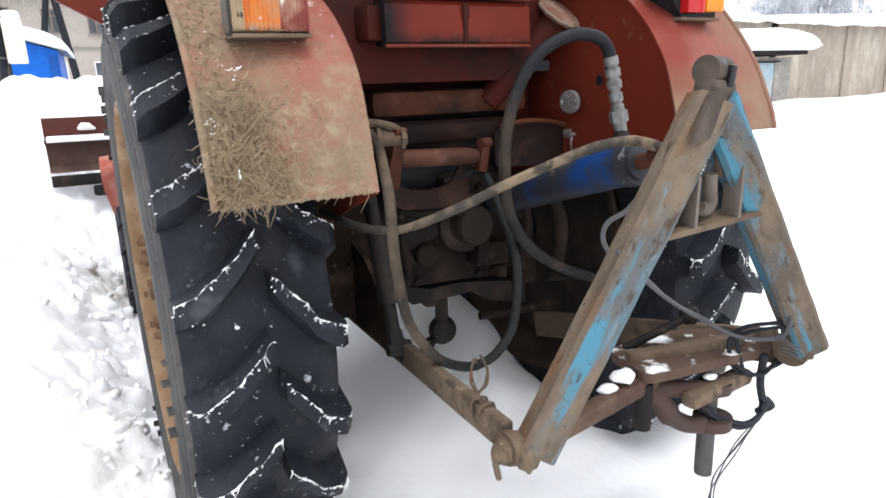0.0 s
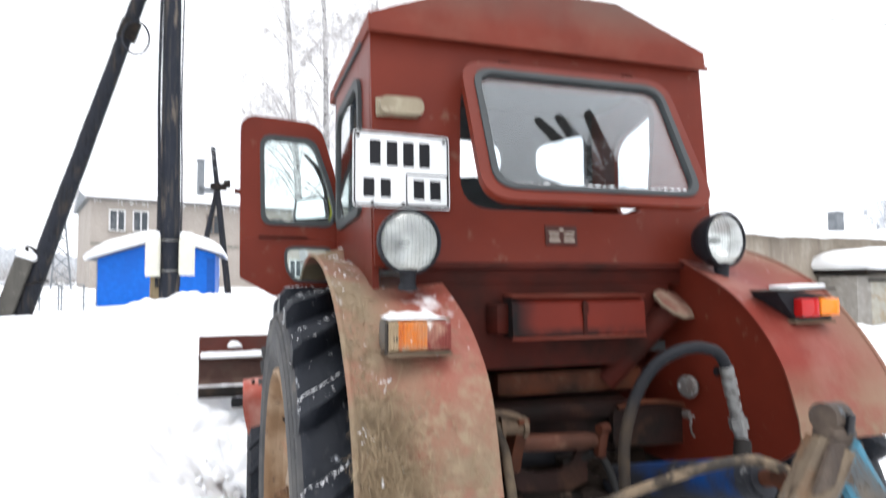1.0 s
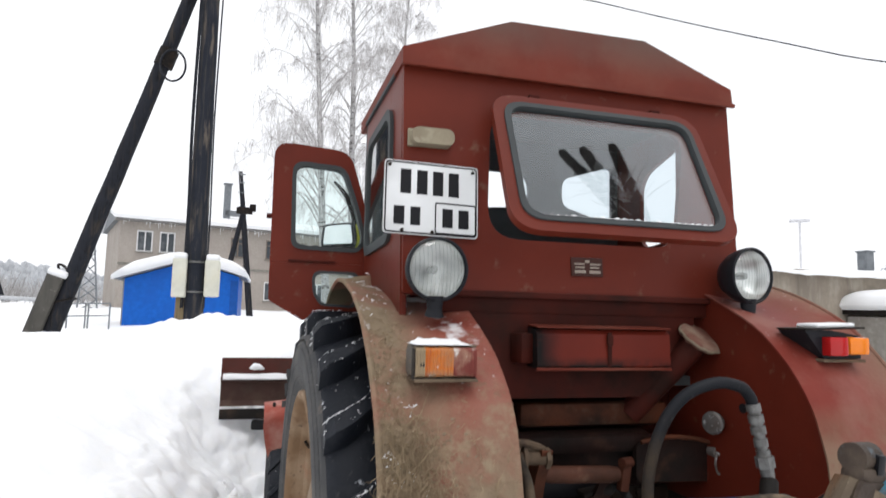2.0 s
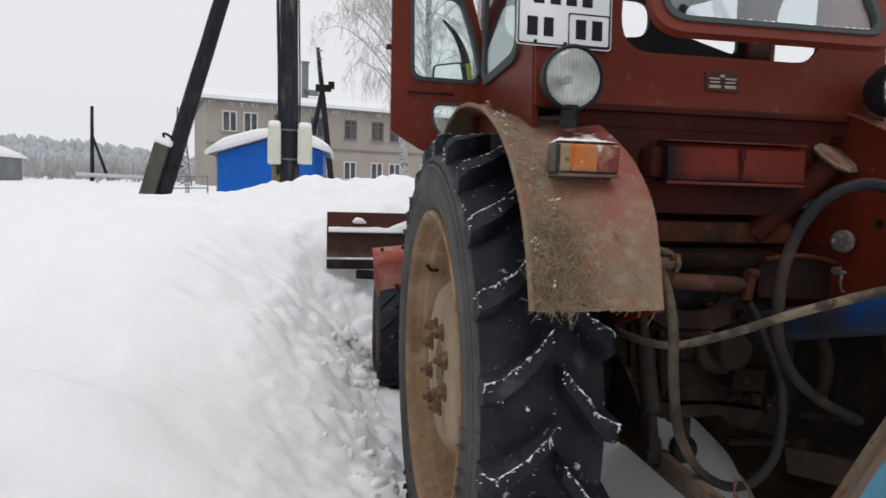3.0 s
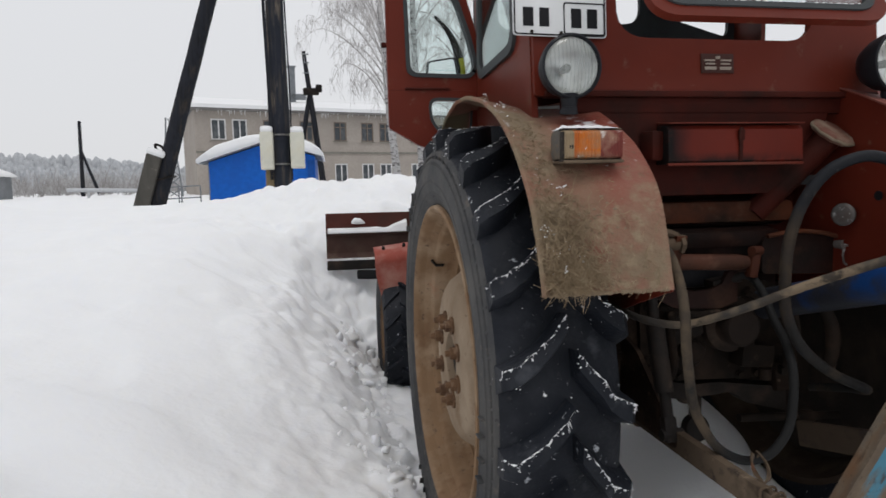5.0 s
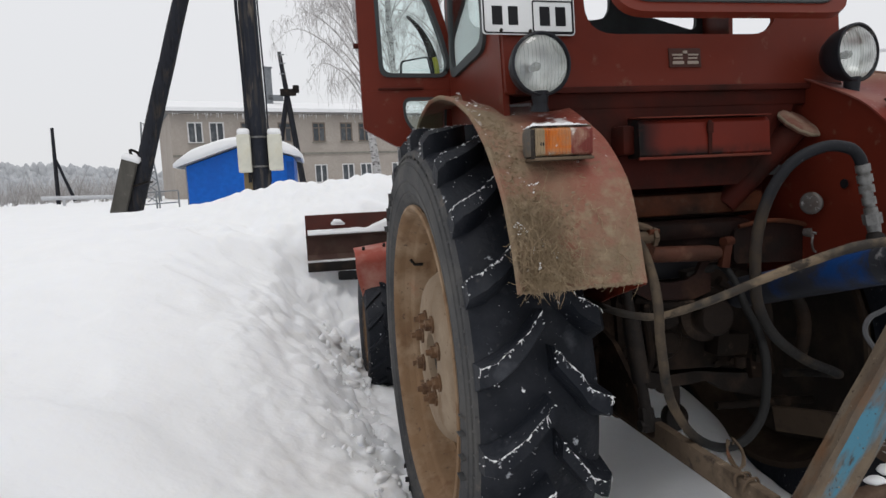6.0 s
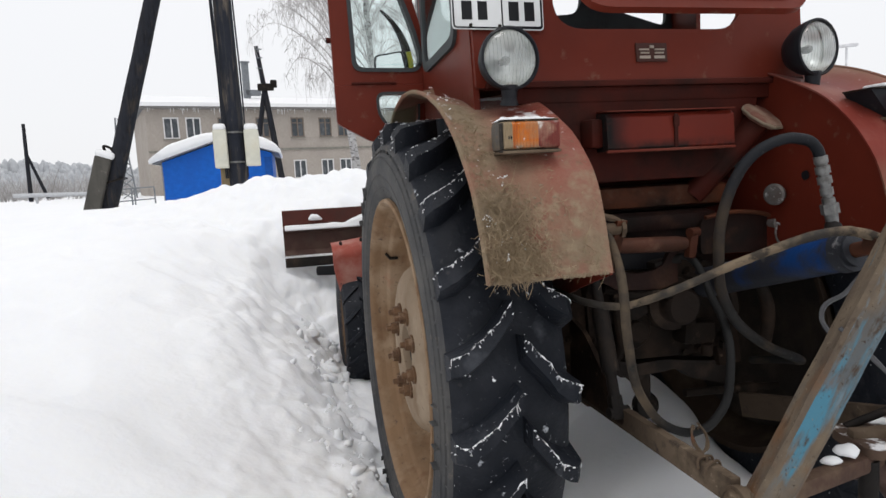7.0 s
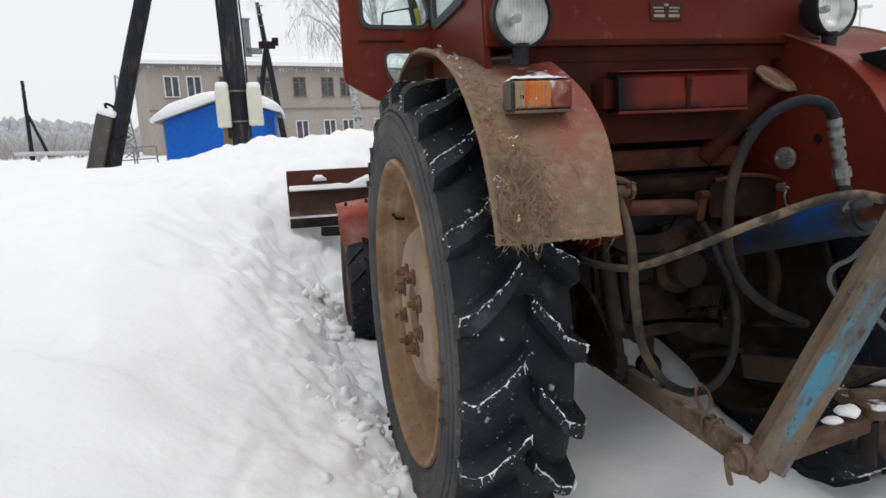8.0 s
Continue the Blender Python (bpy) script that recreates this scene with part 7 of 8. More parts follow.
part("binding", shp(Geo().bar(s0.lerp(s1, 0.13) - Vector((0.16, 0, 0.05)), s0.lerp(s1, 0.13) + Vector((0.14, 0, 0.03)), 0.25, 0.025, 0.006)), grimy, strut)
c = Vector((-2.25, 6.93, 4.72))
part("cable_ring", shp(Geo().tube([c + Vector((0.16 * math.cos(a), 0, 0.22 * math.sin(a))) for a in [2 * math.pi * i / 26 for i in range(27)]], 0.014, 6)), cable_black, strut, "coiled black cable ring")
part("clamp", shp(Geo().cyl((-2.40, 7.08, 4.74), (-2.32, 7.06, 4.98), 0.125, n=16)), grimy, strut)

# blue shed
shed = thing("blue_shed", "small bright blue metal shed under thick snow", "shed", at=Matrix.Translation((-3.2, 17.2, 0.6)))
PB = Vector((-3.2, 17.2, 0.6))
XZ = lambda y: Matrix(((1, 0, 0, 0), (0, 0, 1, y), (0, 1, 0, 0), (0, 0, 0, 1)))
part("wall", shp(Geo().prism([(-4.64, 0.5), (-1.62, 0.5), (-1.62, 2.32), (-2.95, 2.72), (-4.64, 2.17)], XZ(17.2), 3.4)), blue_sheet, shed)
part("side_panel", shp(Geo().box((-4.665, 18.9, 1.35), (0.04, 3.3, 1.60))), grey_wall, shed, "grey side panel")
part("roof_sheet", shp(Geo().prism([(-4.86, 2.12), (-2.95, 2.745), (-1.42, 2.29), (-1.42, 2.32), (-2.95, 2.775), (-4.86, 2.15)], XZ(17.0), 3.8)), grey_roof, shed)


def snow_roof(nu, x_l, z_l, x_m, z_m, x_r, z_r, y0, y1, th):
    def low(u, v):
        x = x_l + (x_r - x_l) * u
        z = z_l + (z_m - z_l) * (x - x_l) / (x_m - x_l) if x < x_m else z_m + (z_r - z_m) * (x - x_m) / (x_r - x_m)
        return Vector((x, y0 + (y1 - y0) * v, z))

    def top(u, v):
        p = low(u, v)
        edge = min(1, 7 * min(u, 1 - u)) ** 0.5 * min(1, 7 * min(v, 1 - v) + 0.25) ** 0.5
        soft = th * 0.35 * math.exp(-((p[0] - x_m) / (x_r - x_l) * 9) ** 2)
        return p + Vector((0, -0.05 * (v < 0.02), (th * (0.25 + 0.75 * edge) - soft) * (1 + 0.12 * wob(p[0], p[1], 1, 1.3))))

    return Geo().shell(nu, 12, top, low)


part("roof_snow", shp(snow_roof(30, -4.93, 2.13, -2.95, 2.775, -1.36, 2.29, 16.9, 20.9, 0.38)), snow_cap_mat, shed, "thick rounded roof snow", 90)
part("door_panel", shp(Geo().box((-1.74, 17.185, 1.45), (0.20, 0.02, 1.5))), surface("darker_blue_sheet", (0.012, 0.08, 0.33), rough=0.5), shed)

# low fence by the shed
fence = thing("low_fence", "low grey metal fence half buried in snow", "fence", at=Matrix.Translation((-4.7, 14.0, 0.7)))
PB = Vector((-4.7, 14.0, 0.7))
for x in (-5.15, -4.78, -4.72, -4.28):
    part("post", shp(Geo().cyl((x, 14.0, 0.7), (x, 14.0, 1.46), 0.018, n=8)), grey_roof, fence)
for z in (1.16, 1.44):
    part("rail", shp(Geo().cyl((-5.15, 14.0, z), (-4.28, 14.0, z + 0.03), 0.014, n=8)), grey_roof, fence)

# two-storey building
bd = Vector((0.961, 0.278, 0))
BL = Vector((-10.1, 42.7, 0))
BM = Matrix.Translation(BL) @ Matrix((bd, Vector((-0.278, 0.961, 0)), Vector((0, 0, 1)))).transposed().to_4x4()
house = thing("apartment_building", "two-storey pale brick building with snowy roof", "building", at=BM)
ups = [1.52, 2.91, 4.98, 7.55, 10.05, 12.15, 13.60, 16.2, 18.6, 20.9]
WW, rows_z = 0.98, ((4.86, 6.27), (1.86, 3.22))
g = Geo()
LEN, TOP = 24.0, 6.80
xs = [0.0]
for u in ups:
    xs += [u - WW / 2, u + WW / 2]
xs.append(LEN)
zs = [-0.5, 1.86, 3.22, 4.86, 6.27, TOP]
for i in range(len(xs) - 1):
    for j in range(5):
        if i % 2 == 1 and j in (1, 3):
            continue
        g.box(((xs[i] + xs[i + 1]) / 2, 0.2, (zs[j] + zs[j + 1]) / 2), (xs[i + 1] - xs[i], 0.4, zs[j + 1] - zs[j]))
g.box((0.2, 5.4, 3.36), (0.4, 10.0, TOP + 0.5)).box((LEN - 0.2, 5.4, 3.36), (0.4, 10.0, TOP + 0.5)).box((LEN / 2, 10.6, 3.36), (LEN, 0.4, TOP + 0.5))
part("wall", g, brickwork, house)
part("string_course", Geo().box((LEN / 2, -0.03, 4.02), (LEN, 0.08, 0.14)), concrete, house, "pale concrete string course")
part("cornice", Geo().box((LEN / 2, -0.15, TOP + 0.06), (LEN + 0.6, 0.7, 0.12)), surface("grey_eaves", (0.24, 0.23, 0.22), rough=0.8), house, "grey eaves")
roofg = Geo().prism([(-0.55, TOP + 0.12), (11.3, TOP + 0.12), (5.4, TOP + 1.3)], Matrix(((0, 0, 1, -0.3), (1, 0, 0, 0), (0, 1, 0, 0), (0, 0, 0, 1))), LEN + 0.6)
part("roof", roofg, grey_roof, house)
part("roof_snow", Geo().prism([(-0.62, TOP + 0.13), (5.4, TOP + 1.33), (11.4, TOP + 0.13), (11.4, TOP + 0.40), (5.4, TOP + 1.62), (-0.62, TOP + 0.38)], Matrix(((0, 0, 1, -0.4), (1, 0, 0, 0), (0, 1, 0, 0), (0, 0, 0, 1))), LEN + 0.8), snow_cap_mat, house, "roof snow")
for n_w, u in enumerate(ups):
    for f, (z0, z1) in enumerate(rows_z):
        pale = f == 1 or n_w < 2
        wmat = frame_white if pale else frame_brown
        c, hh = Vector((u, 0.06, (z0 + z1) / 2)), z1 - z0
        a, b = WW / 2, hh / 2
        ring = lambda k: [(-a + k, -b + k), (a - k, -b + k), (a - k, b - k), (-a + k, b - k)]
        g = Geo().collar(ring(0.0), ring(0.085), Matrix.Translation(c + Vector((0, 0.035, 0))) @ pose(0, 0, 0, 90), 0.07)
        win = part("window", g, wmat, house, "white double window" if pale else "old brown double window")
        part("mullion", Geo().box(c + Vector((0.02, 0, 0)), (0.085, 0.066, hh - 0.17)), wmat, win)
        if not pale:
            part("transom", Geo().box(c + Vector((0, 0.003, hh * 0.22)), (WW - 0.17, 0.05, 0.06)), wmat, win)
        part("pane", Geo().box(c + Vector((0, 0.05, 0)), (WW - 0.04, 0.02, hh - 0.04)), far_pane, win)
        part("sill", Geo().box((u, -0.05, z0 - 0.03), (WW + 0.12, 0.22, 0.05)), concrete, win)
g = Geo().box((7.55, 4.0, TOP + 2.6), (0.46, 0.42, 2.7), None, 0.03).box((7.98, 4.0, TOP + 1.75), (1.2, 0.42, 0.42), None, 0.03).box((7.55, 4.0, TOP + 4.0), (0.62, 0.55, 0.10))
part("vent_duct", g, grey_roof, house, "grey roof vent duct")
rnd = random.Random(8)
g = Geo()
for i in range(90):
    x = rnd.uniform(0, LEN)
    g.cyl((x, -0.45, TOP + 0.08), (x, -0.45, TOP + 0.08 - rnd.uniform(0.08, 0.5)), 0.03, 0.004, 5)
tagged(part("icicle_row", g, snow_cap_mat, house, "row of icicles under the eaves"), kind="stuff")

# poles further off
ap = thing("braced_pole", "dark wooden pole with a brace and insulators", "pole", "distant poles", Matrix.Translation((-1.6, 30, 0.9)))
PB = Vector((-1.6, 30, 0.9))
part("shaft", shp(Geo().tube([(-1.50, 30, 0.9), (-1.95, 30, 5.0), (-2.30, 30, 8.05)], [0.16, 0.14, 0.10], 12)), wood_dark, ap)
part("brace", shp(Geo().tube([(-3.05, 30, 0.9), (-2.05, 30, 6.15)], [0.15, 0.11], 12)), wood_dark, ap)
part("joint_box", shp(Geo().box((-2.0, 29.8, 6.1), (0.75, 0.3, 0.32), None, 0.03).box((-1.62, 29.8, 6.25), (0.3, 0.3, 0.35), None, 0.04)), grimy, ap, "dark joint clamps")
for z in (7.0, 7.5, 7.9):
    part("insulator", shp(Geo().cyl((-2.35, 29.9, z), (-2.05, 29.9, z), 0.03, n=8)), grey_roof, ap)
fp = thing("braced_pole", "distant thin wooden pole with a slanting brace", "pole", "distant poles", Matrix.Translation((-19.15, 48, 1.2)))
PB = Vector((-19.15, 48, 1.2))
part("shaft", shp(Geo().tube([(-19.2, 48, 1.2), (-19.11, 48, 6.65)], [0.15, 0.11], 10)), wood_dark, fp)
part("brace", shp(Geo().tube([(-18.1, 48, 1.4), (-19.12, 48, 4.5)], [0.12, 0.09], 10)), wood_dark, fp)
mast = thing("lattice_mast", "tall lattice mast, its colour paled for snowfall haze", "mast", at=Matrix.Translation((-77.4, 150, 2)))
PB = Vector((-77.4, 150, 2))
# paler than bare steel: the haze round the mast is in its colour
mast_mat = surface("haze_paled_steel", (0.70, 0.70, 0.72), rough=0.8, bump=0)
for k, (dx, dy) in enumerate(((-1, -1), (1, -1), (1, 1), (-1, 1))):
    part("leg", shp(Geo().cyl((-77.6 + dx * 1.4, 150 + dy * 1.4, 2), (-76.8 + dx * 0.5, 150 + dy * 0.5, 29), 0.07, n=6)), mast_mat, mast)
g = Geo()
for i in range(13):
    z0, z1 = 2 + 27 * i / 13, 2 + 27 * (i + 1) / 13
    w0, w1 = 1.4 - 0.9 * i / 13, 1.4 - 0.9 * (i + 1) / 13
    x0, x1 = -77.6 + 0.8 * i / 13, -77.6 + 0.8 * (i + 1) / 13
    g.cyl((x0 - w0, 150 - w0, z0), (x1 + w1, 150 - w1, z1), 0.06, n=5).cyl((x0 + w0, 150 - w0, z0), (x1 - w1, 150 - w1, z1), 0.06, n=5)
part("lattice", shp(g), mast_mat, mast)
tw = thing("lattice_tower", "small rusty lattice tower beside the building", "mast", at=Matrix.Translation((-10.9, 40, 1)))
PB = Vector((-10.9, 40, 1))
g = Geo()
for dx in (-0.55, 0.55):
    g.cyl((-11.0 + dx, 40, 0.9), (-11.1 + dx * 0.25, 40, 6.0), 0.05, n=6)
for i in range(7):
    a, b = 0.55 - 0.06 * i, 0.55 - 0.06 * (i + 1)
    g.cyl((-11.0 - a, 40, 0.9 + 0.72 * i), (-11.0 + b, 40, 0.9 + 0.72 * (i + 1)), 0.035, n=5).cyl((-11.0 + a, 40, 0.9 + 0.72 * i), (-11.0 - b, 40, 0.9 + 0.72 * (i + 1)), 0.035, n=5)
part("frame", shp(g), grey_roof, tw)

# sheds and pipe on the left skyline
for x0, x1, h, roof_h in ((-23.75, -21.85, 2.60, 0.65), (-27.2, -25.1, 2.85, 0.45)):
    sd = thing("old_shed", "old grey shed with a snow-covered roof", "shed", "sheds on the skyline", Matrix.Translation(((x0 + x1) / 2, 41.5, 1)))
    PB = Vector(((x0 + x1) / 2, 41.5, 1))
    part("wall", shp(Geo().prism([(x0, 0.8), (x1, 0.8), (x1, h), (x0 + 0.5, h + roof_h), (x0, h + 0.3)], XZ(40), 3.5)), grey_wall, sd)
    part("roof_snow", shp(snow_roof(16, x0 - 0.2, h + 0.30, x0 + 0.5, h + roof_h, x1 + 0.25, h - 0.05, 39.8, 43.8, 0.22)), snow_cap_mat, sd, "roof snow", 90)
    part("dark_door", shp(Geo().box((x0 + 0.35, 39.97, 1.7), (0.5, 0.05, 1.5))), frame_brown, sd)
solid("heating_pipe", Geo().cyl((-17.2, 40, 1.62), (-12.4, 40, 1.50), 0.13, n=10).cyl((-16, 40, 1.0), (-16, 40, 1.6), 0.08, n=8).cyl((-13, 40, 1.0), (-13, 40, 1.5), 0.08, n=8), pipe_white, "long heating pipe covered with snow on short posts", "pipe")

pale = solid("yard_screen", Geo().box((-24.4, 40.6, 1.75), (1.25, 0.08, 2.3)), surface("pale_grey_boards", (0.42, 0.43, 0.44), [((0.34, 0.34, 0.35), 1.5, 0.45, 0.7)], rough=0.85, bump=0.2), "pale grey board screen between the sheds", "fence")

# overhead wire, street lamp
solid("overhead_wire", Geo().tube(curve_pts([(-1.8, 6.8, 9.6), (2.34, 9.57, 8.49), (5.07, 8.44, 7.56), (7.47, 6.63, 6.37), (8.89, 4.99, 5.48), (12, 2, 4.6)], 6), 0.012, 5), cable_black, "thin black overhead wire across the sky", "wire")
sl = thing("street_lamp", "pale thin street lamp with a flat head", "lamp", at=Matrix.Translation((20.5, 18.9, 0.5)))
part("post", Geo().cyl((0, 0, 0), (0, 0, 5.1), 0.05, 0.04, 8), mast_mat, sl)
part("head", Geo().box((0, 0, 5.12), (0.75, 0.3, 0.10), pose(0, 0, 0, 0, 0, -35), 0.02), mast_mat, sl)

# low concrete outbuilding under deep snow, a snow bank and a small garage before it
wa, wb = Vector((7.0, 9.35, 0.1)), Vector((33.0, 11.0, 0.1))
wd = (wb - wa).normalized()
WM = Matrix.Translation(wa) @ Matrix((wd, Vector((0, 0, 1)).cross(wd), Vector((0, 0, 1)))).transposed().to_4x4()
yard = thing("outbuilding", "long low beige concrete outbuilding under deep snow", "building", at=WM)
wall_beige = surface("stained_beige_concrete", (0.36, 0.31, 0.25), [((0.23, 0.195, 0.16), 0.8, 0.40, 0.66, {"stretch": (1, 1, 0.3)}), ((0.43, 0.39, 0.33), 3, 0.50, 0.75, {"stretch": (1, 1, 0.3)}), ((0.17, 0.145, 0.12), 1.6, 0.60, 0.72, {"stretch": (1.4, 1.4, 0.2)})], rough=0.9, bump=0.4)
long_w = (wb - wa).length
joints = [0.0, 3.0, 8.55, 12.4, 15.05, 19.0, 22.6, long_w]
for i, (j0, j1) in enumerate(zip(joints, joints[1:])):
    part("wall_panel", Geo().box(((j0 + j1) / 2, 0, 1.2), (j1 - j0 - 0.04, 0.25, 2.7), None, 0.02), wall_beige, yard)
for i, j0 in enumerate(joints[1:-1]):
    part("post", Geo().box((j0, -0.10 if i == 1 else -0.05, 1.2), (0.14 if i == 1 else 0.22, 0.26, 2.64), None, 0.02), grimy if i == 1 else wall_beige, yard)
for x0 in (0.125, long_w - 0.125):
    part("side_wall", Geo().box((x0, 3.95, 1.2), (0.25, 7.6, 2.7), None, 0.02), wall_beige, yard)
part("back_wall", Geo().box((long_w / 2, 7.9, 1.2), (long_w, 0.25, 2.7), None, 0.02), wall_beige, yard)


def barn_snow(u, v):
    x = -0.4 + (long_w + 0.8) * u
    ridge = 3.02 + 0.036 * (x - 10) + 0.05 * wob(u * 14, 0, 3)
    y = -0.38 + 8.6 * v + 0.07 * wob(u * 40, 0, 6) * (v < 0.1)
    rise = min(v, 1 - v) * 2
    eave = 2.46 + 0.09 * wob(u * 22, 1, 0) + 0.05 * wob(u * 60, 4, 0)
    return Vector((x, y, eave + (ridge - eave) * (0.30 * smooth(0, 0.08, rise) + 0.70 * rise)))


part("roof_snow", Geo().shell(160, 24, barn_snow, lambda u, v: Vector((barn_snow(u, v)[0], barn_snow(u, v)[1], min(2.52, barn_snow(u, v)[2] - 0.02) if 0.03 < v < 0.97 else barn_snow(u, v)[2] - 0.05))), snow_cap_mat, yard, "deep snow on the roof", 90)
part("roof_vent", Geo().box((11.5, 4.0, 3.32), (0.34, 0.34, 0.72), None, 0.02).box((11.5, 4.0, 3.70), (0.42, 0.40, 0.05), None, 0.01), grey_roof, yard, "small grey vent box")


def drift(u, v):
    x = 9.0 + 16.0 * u
    crest = 0.52 + 0.14 * smooth(0.55, 1.0, u) + 0.10 * wob(u * 13, 2, 0) + 0.05 * wob(u * 31, 5, 0)
    side = max(0.0, 1 - (2 * v - 1) ** 2)
    k = smooth(0, 0.06, u) * smooth(1, 0.94, u)
    return Vector((x, 6.6 + 2.2 * v + 0.02 * x, -0.15 + 0.25 * k + (crest - 0.05) * k * side ** 0.7 + 0.03 * wob(x * 2, v * 9, 4)))


solid("snow_bank", Geo().shell(110, 16, drift, lambda u, v: Vector((drift(u, v)[0], drift(u, v)[1], -0.4))), snow_mat, "shovelled snow bank before a concrete wall", "snow", kind="stuff", sharp=180)
ga = Vector((12.14, 8.4, 0.1))
gd = Vector((1, -0.03, 0)).normalized()
GM = Matrix.Translation(ga) @ Matrix((gd, Vector((0, 0, 1)).cross(gd), Vector((0, 0, 1)))).transposed().to_4x4()
gar = thing("garage", "low grey garage with beige and pale blue doors under snow", "garage", at=GM)
plaster = surface("pale_grey_plaster", (0.33, 0.31, 0.28), [((0.23, 0.21, 0.185), 2.2, 0.45, 0.7), ((0.40, 0.38, 0.35), 7, 0.55, 0.75)], rough=0.9, bump=0.4)
g = Geo().box((0.2, 0.6, 0.65), (0.40, 1.0, 1.7)).box((2.05, 0.6, 0.65), (0.60, 1.0, 1.7)).box((1.1, 1.0, 0.65), (1.5, 0.15, 1.7)).box((1.08, 0.58, 1.46), (1.34, 0.96, 0.08))
part("wall", g, plaster, gar)
part("lintel", Geo().box((1.08, 0.06, 1.40), (1.50, 0.10, 0.035)), grimy, gar)
part("door_leaf", Geo().box((0.79, 0.14, 0.60), (0.74, 0.05, 1.56), None, 0.01), surface("beige_door_paint", (0.44, 0.42, 0.36), [((0.33, 0.26, 0.17), 5, 0.5, 0.7)], rough=0.7), gar, "beige door leaf")
part("door_leaf", Geo().box((1.455, 0.14, 0.60), (0.58, 0.05, 1.56), None, 0.01), surface("pale_blue_door_paint", (0.36, 0.47, 0.54), [((0.44, 0.43, 0.40), 4, 0.48, 0.7)], rough=0.7), gar, "pale blue door leaf")
part("roof_slab", Geo().box((1.18, 0.50, 1.60), (2.55, 1.45, 0.10)), grimy, gar)


def cap_top(u, v):
    a, b = 2 * u - 1, 2 * v - 1
    body = max(0.0, 1 - abs(a) ** 6) ** 0.45 * max(0.0, 1 - abs(b) ** 6) ** 0.45
    return Vector((1.22 + 1.40 * a * (1 + 0.03 * wob(u * 5, v * 3, 2)), 0.45 + 0.95 * b, 1.76 + body * (0.30 + 0.10 * (1 - a * a) + 0.04 * wob(u * 6, v * 4, 1))))


def cap_under(u, v):
    a, b = 2 * u - 1, 2 * v - 1
    p = cap_top(u, v)
    body = max(0.0, 1 - abs(a) ** 6) ** 0.45 * max(0.0, 1 - abs(b) ** 6) ** 0.45
    return Vector((p[0], p[1], 1.755 - 0.11 * min(1.0, body * 1.6)))


part("roof_snow", Geo().shell(40, 24, cap_top, cap_under), snow_cap_mat, gar, "thick overhanging snow cap", 90)


# birches
def birch(base, height, lean, seed, spread, name="birch_tree", label="tall bare birch with frosted hanging twigs", count=64, thick=1.0):
    r = random.Random(seed)
    base = Vector(base)
    tree = thing(name, label, "tree", "bare birches", Matrix.Translation(base))
    tp = [Vector((lean[0] * (i / 14) + 0.12 * wob(i, seed, 0, 0.4), lean[1] * i / 14, height * i / 14)) for i in range(15)]
    tr = [0.17 * (height / 20) * (1 - i / 15) + 0.02 for i in range(15)]
    part("trunk", Geo().tube(tp, tr, 10), bark, tree, "white birch bark", 80)
    limbs, twigs = Geo(), Geo()
    for k in range(count):
        s = 0.16 + 0.80 * (k + r.random()) / count
        i = min(13, int(s * 14))
        o = tp[i].lerp(tp[i + 1], s * 14 - i)
        a = r.uniform(0, 2 * math.pi)
        ln = spread * (1.15 - 0.85 * s) * r.uniform(0.6, 1.15)
        out = Vector((math.cos(a), math.sin(a), 0))
        pts = [o, o + out * ln * 0.35 + Vector((0, 0, ln * 0.40)), o + out * ln * 0.75 + Vector((0, 0, ln * 0.58)), o + out * ln * 1.02 + Vector((0, 0, ln * 0.40))]
        cp = curve_pts(pts, 5)
        limbs.tube(cp, [max(0.012, 0.05 * (1 - j / len(cp)) * (1.2 - s)) for j in range(len(cp))], 5)
        for q in range(13):
            p = cp[r.randrange(4, len(cp))]
            tl_ = r.uniform(0.5, 1.9) * (1.1 - 0.5 * s)
            b = out * r.uniform(-0.1, 0.6) + Vector((r.uniform(-0.5, 0.5), r.uniform(-0.5, 0.5), r.uniform(0.0, 0.5)))
            e = p + b * tl_ * 0.6
            f = e + Vector((r.uniform(-0.2, 0.2), r.uniform(-0.2, 0.2), -tl_ * r.uniform(0.4, 1.0)))
            tw_pts = curve_pts([p, e, f], 3)
            twigs.tube(tw_pts, [thick * q_ for q_ in (0.011, 0.010, 0.009, 0.008, 0.007, 0.006, 0.005)], 3)
            for z in range(4):
                g0 = tw_pts[r.randrange(2, 6)]
                g1 = g0 + Vector((r.uniform(-0.35, 0.35), r.uniform(-0.35, 0.35), -r.uniform(0.2, 0.9)))
                twigs.tube([g0, g0.lerp(g1, 0.5) + Vector((r.uniform(-0.06, 0.06), 0, 0.08)), g1], [thick * 0.007, thick * 0.006, thick * 0.004], 3)
    tagged(part("crown", limbs, twig_mat, tree, "", 80), kind="stuff")
    tagged(part("crown_twig", twigs, twig_mat, tree, "", 80), kind="stuff")
    return tree


birch((1.95, 28.0, 0.9), 22, (-1.5, 0), 4, 4.6)
birch((3.25, 28.6, 0.9), 23, (-0.7, 0.4), 9, 4.2)
birch((5.6, 31.0, 0.9), 20, (0.6, 0.2), 15, 3.6)
birch((48.0, 31.0, 0.3), 11.5, (0.8, 0), 31, 5.2, "frosted_tree", "broad hoar-frosted bare tree behind the outbuilding", 80, 3.6)
birch((53.5, 33.0, 0.3), 9.5, (0.4, 0), 37, 5.0, "frosted_tree", "broad hoar-frosted bare tree behind the outbuilding", 70, 3.6)
for ob in bpy.data.objects:
    if ob.parent and ob.parent.name.startswith("frosted_tree") and ob.name.startswith("crown"):
        ob.data.materials[0] = hoar_mat

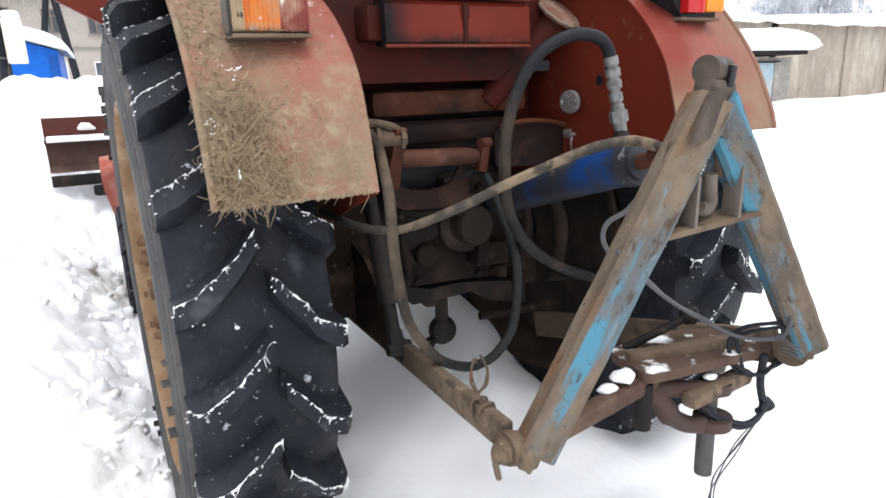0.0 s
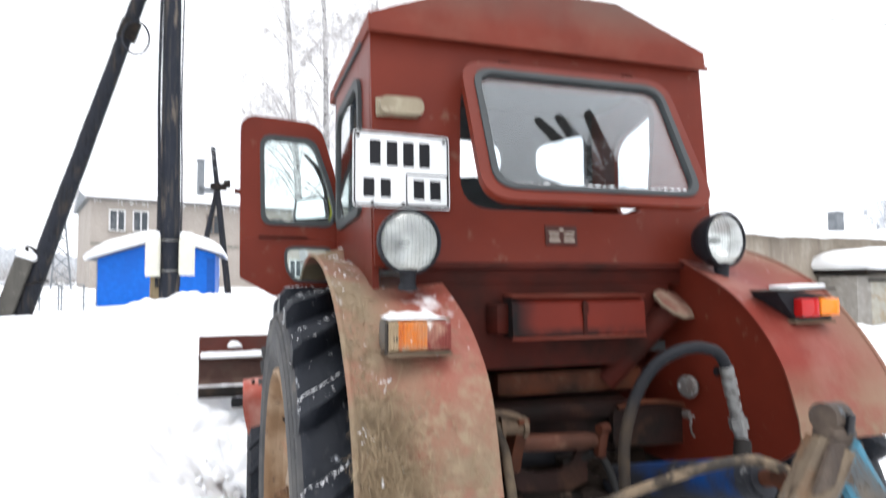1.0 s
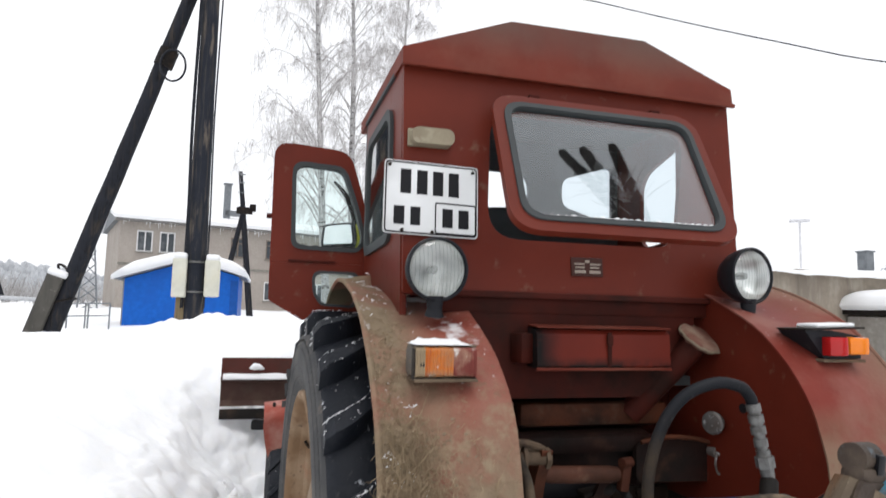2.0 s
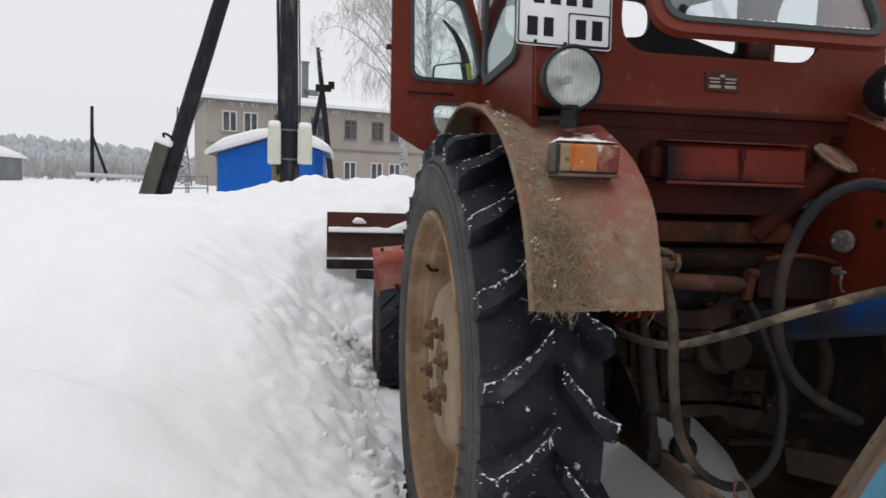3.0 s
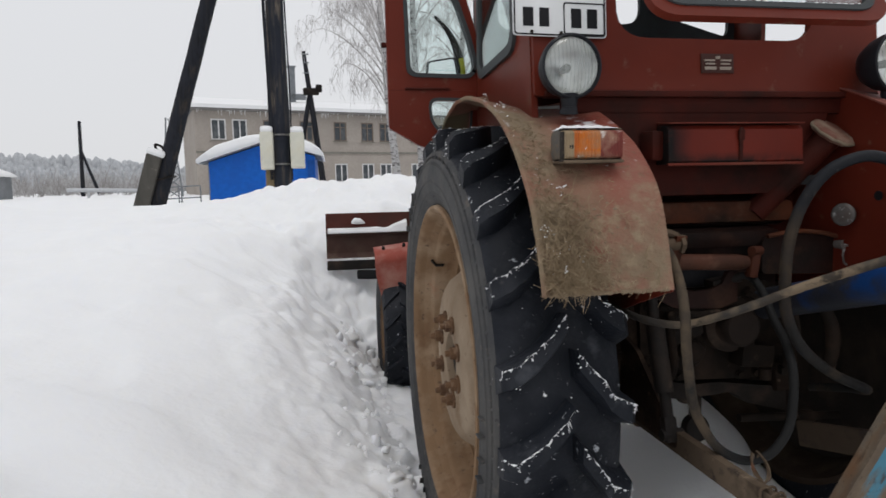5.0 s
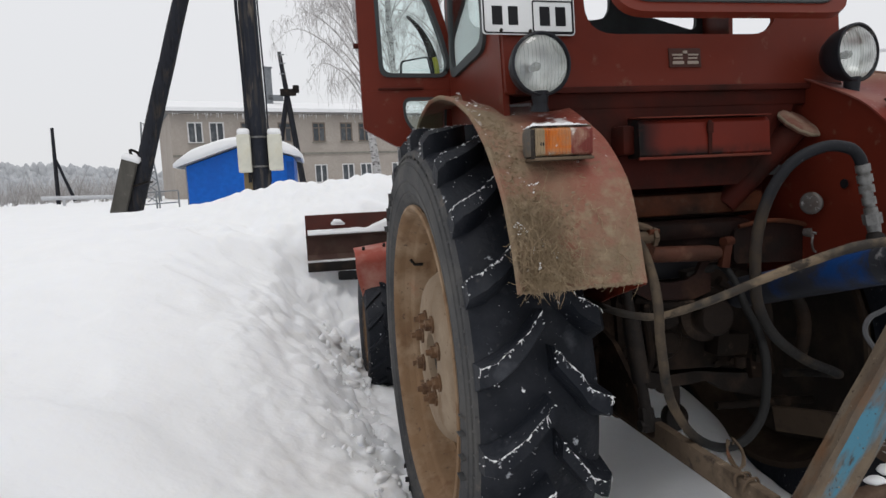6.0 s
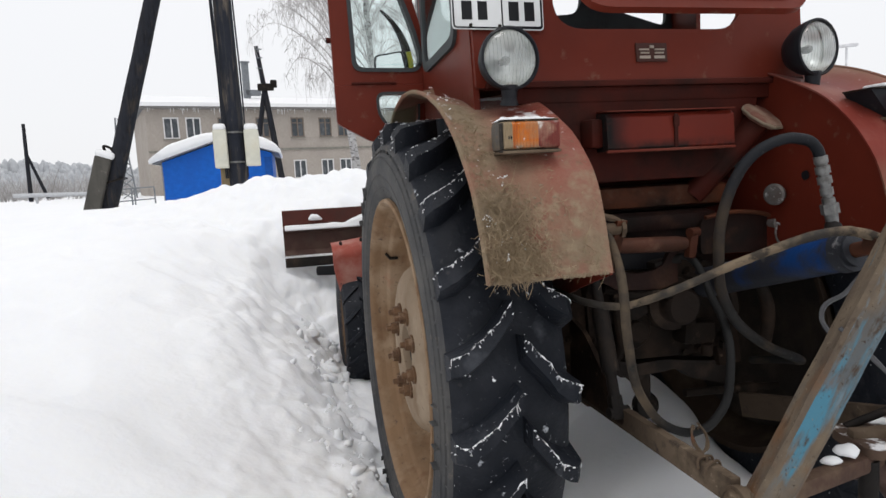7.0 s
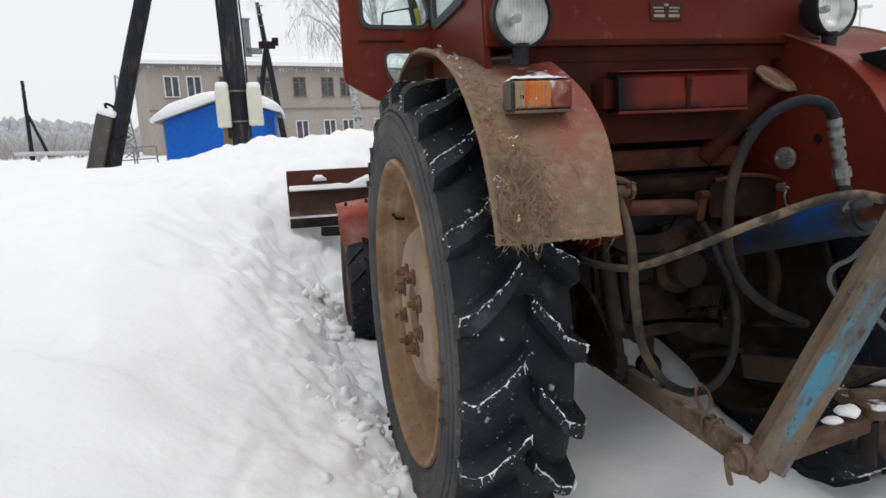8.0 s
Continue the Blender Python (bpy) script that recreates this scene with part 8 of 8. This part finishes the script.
# pollarded tree behind, mirrored in the cab window
PT = Vector((4.4, -3.05, snow_height(4.4, -3.05) - 0.1))
pollard = thing("pollarded_tree", "pollarded poplar with three blunt limbs and snowy shoots", "tree", at=Matrix.Translation(PT))
rough_bark = surface("dark_poplar_bark", (0.060, 0.052, 0.046), [((0.11, 0.10, 0.09), 5, 0.5, 0.7), ((0.6, 0.6, 0.62), 9, 0.64, 0.7)], rough=0.95, bump=0.7, bump_scale=18, depth=0.02)
part("trunk", Geo().tube([Vector((0.10 * wob(i, 2, 5, 0.5), 0.10 * wob(i, 7, 1, 0.5), 8.4 * i / 12)) for i in range(13)], [0.30 - 0.010 * i for i in range(13)], 14), rough_bark, pollard, "", 60)
rnd = random.Random(77)
shoots = Geo()
for a, b in (((0.02, 0.1, 8.2), (0.14, 0.29, 11.25)), ((0.06, 0.15, 8.1), (0.25, 0.53, 10.65)), ((0.10, 0.2, 8.0), (0.39, 0.82, 9.9))):
    a, b = Vector(a), Vector(b)
    part("limb", Geo().tube(curve_pts([a, a.lerp(b, 0.35) + Vector((0.04, -0.03, 0)), a.lerp(b, 0.7), b], 5), [0.12 - 0.0025 * i for i in range(15)] + [0.070], 10), rough_bark, pollard, "blunt sawn limb", 60)
    for k in range(26):
        p = a.lerp(b, rnd.uniform(0.0, 0.55))
        d = Vector((rnd.uniform(-1, 1), rnd.uniform(-1, 1), rnd.uniform(0.1, 1.2))).normalized() * rnd.uniform(0.25, 0.8)
        shoots.tube([p, p + d * 0.5 + Vector((0, 0, 0.06)), p + d], [0.016, 0.012, 0.005], 4)
tagged(part("crown_twig", shoots, twig_mat, pollard, "", 80), kind="stuff")

# scrub and distant forest, their colours paled in place of haze
g = Geo()
rnd = random.Random(41)
for i in range(330):
    x, y = rnd.uniform(-56, -8), rnd.uniform(50, 105)
    z = snow_height(x, y)
    for k in range(9):
        a, ln = rnd.uniform(0, 6.28), rnd.uniform(0.7, 2.6)
        p = Vector((x + rnd.uniform(-0.6, 0.6), y, z))
        e = p + Vector((math.cos(a) * ln * 0.45, math.sin(a) * ln * 0.4, ln))
        g.tube([p, p.lerp(e, 0.5) + Vector((0, 0, 0.15)), e], [0.035, 0.025, 0.010], 3)
solid("scrub", g, scrub_mat, "bare brown scrub dusted with snow, paled for haze", "bush", kind="stuff", sharp=80)
g = Geo()
for i in range(5200):
    y = rnd.uniform(210, 430)
    x = rnd.uniform(-1.1, 0.95) * y * 0.75
    h = (11.5 + 5 * wob(x, y, 0, 0.009) + rnd.uniform(-2.2, 1.2)) * (y / 300) * (0.72 + 0.55 * smooth(-40, -160, x))
    r0 = h * rnd.uniform(0.09, 0.18)
    m = Matrix.Translation((x, y, 1.0)) @ pose(0, 0, 0, rnd.uniform(-5, 5), rnd.uniform(-5, 5), rnd.uniform(0, 360))
    k = rnd.uniform(0.8, 1.1)
    g.lathe([(r0 * 0.7, 0.0), (r0, h * 0.35), (r0 * 0.92 * k, h * 0.66), (r0 * 0.66, h * 0.86), (r0 * 0.30, h * 0.97), (0.0, h)], m, 7)
solid("distant_forest", g, far_tree, "distant frosted forest on the horizon, paled for haze", "forest", kind="stuff", sharp=80)
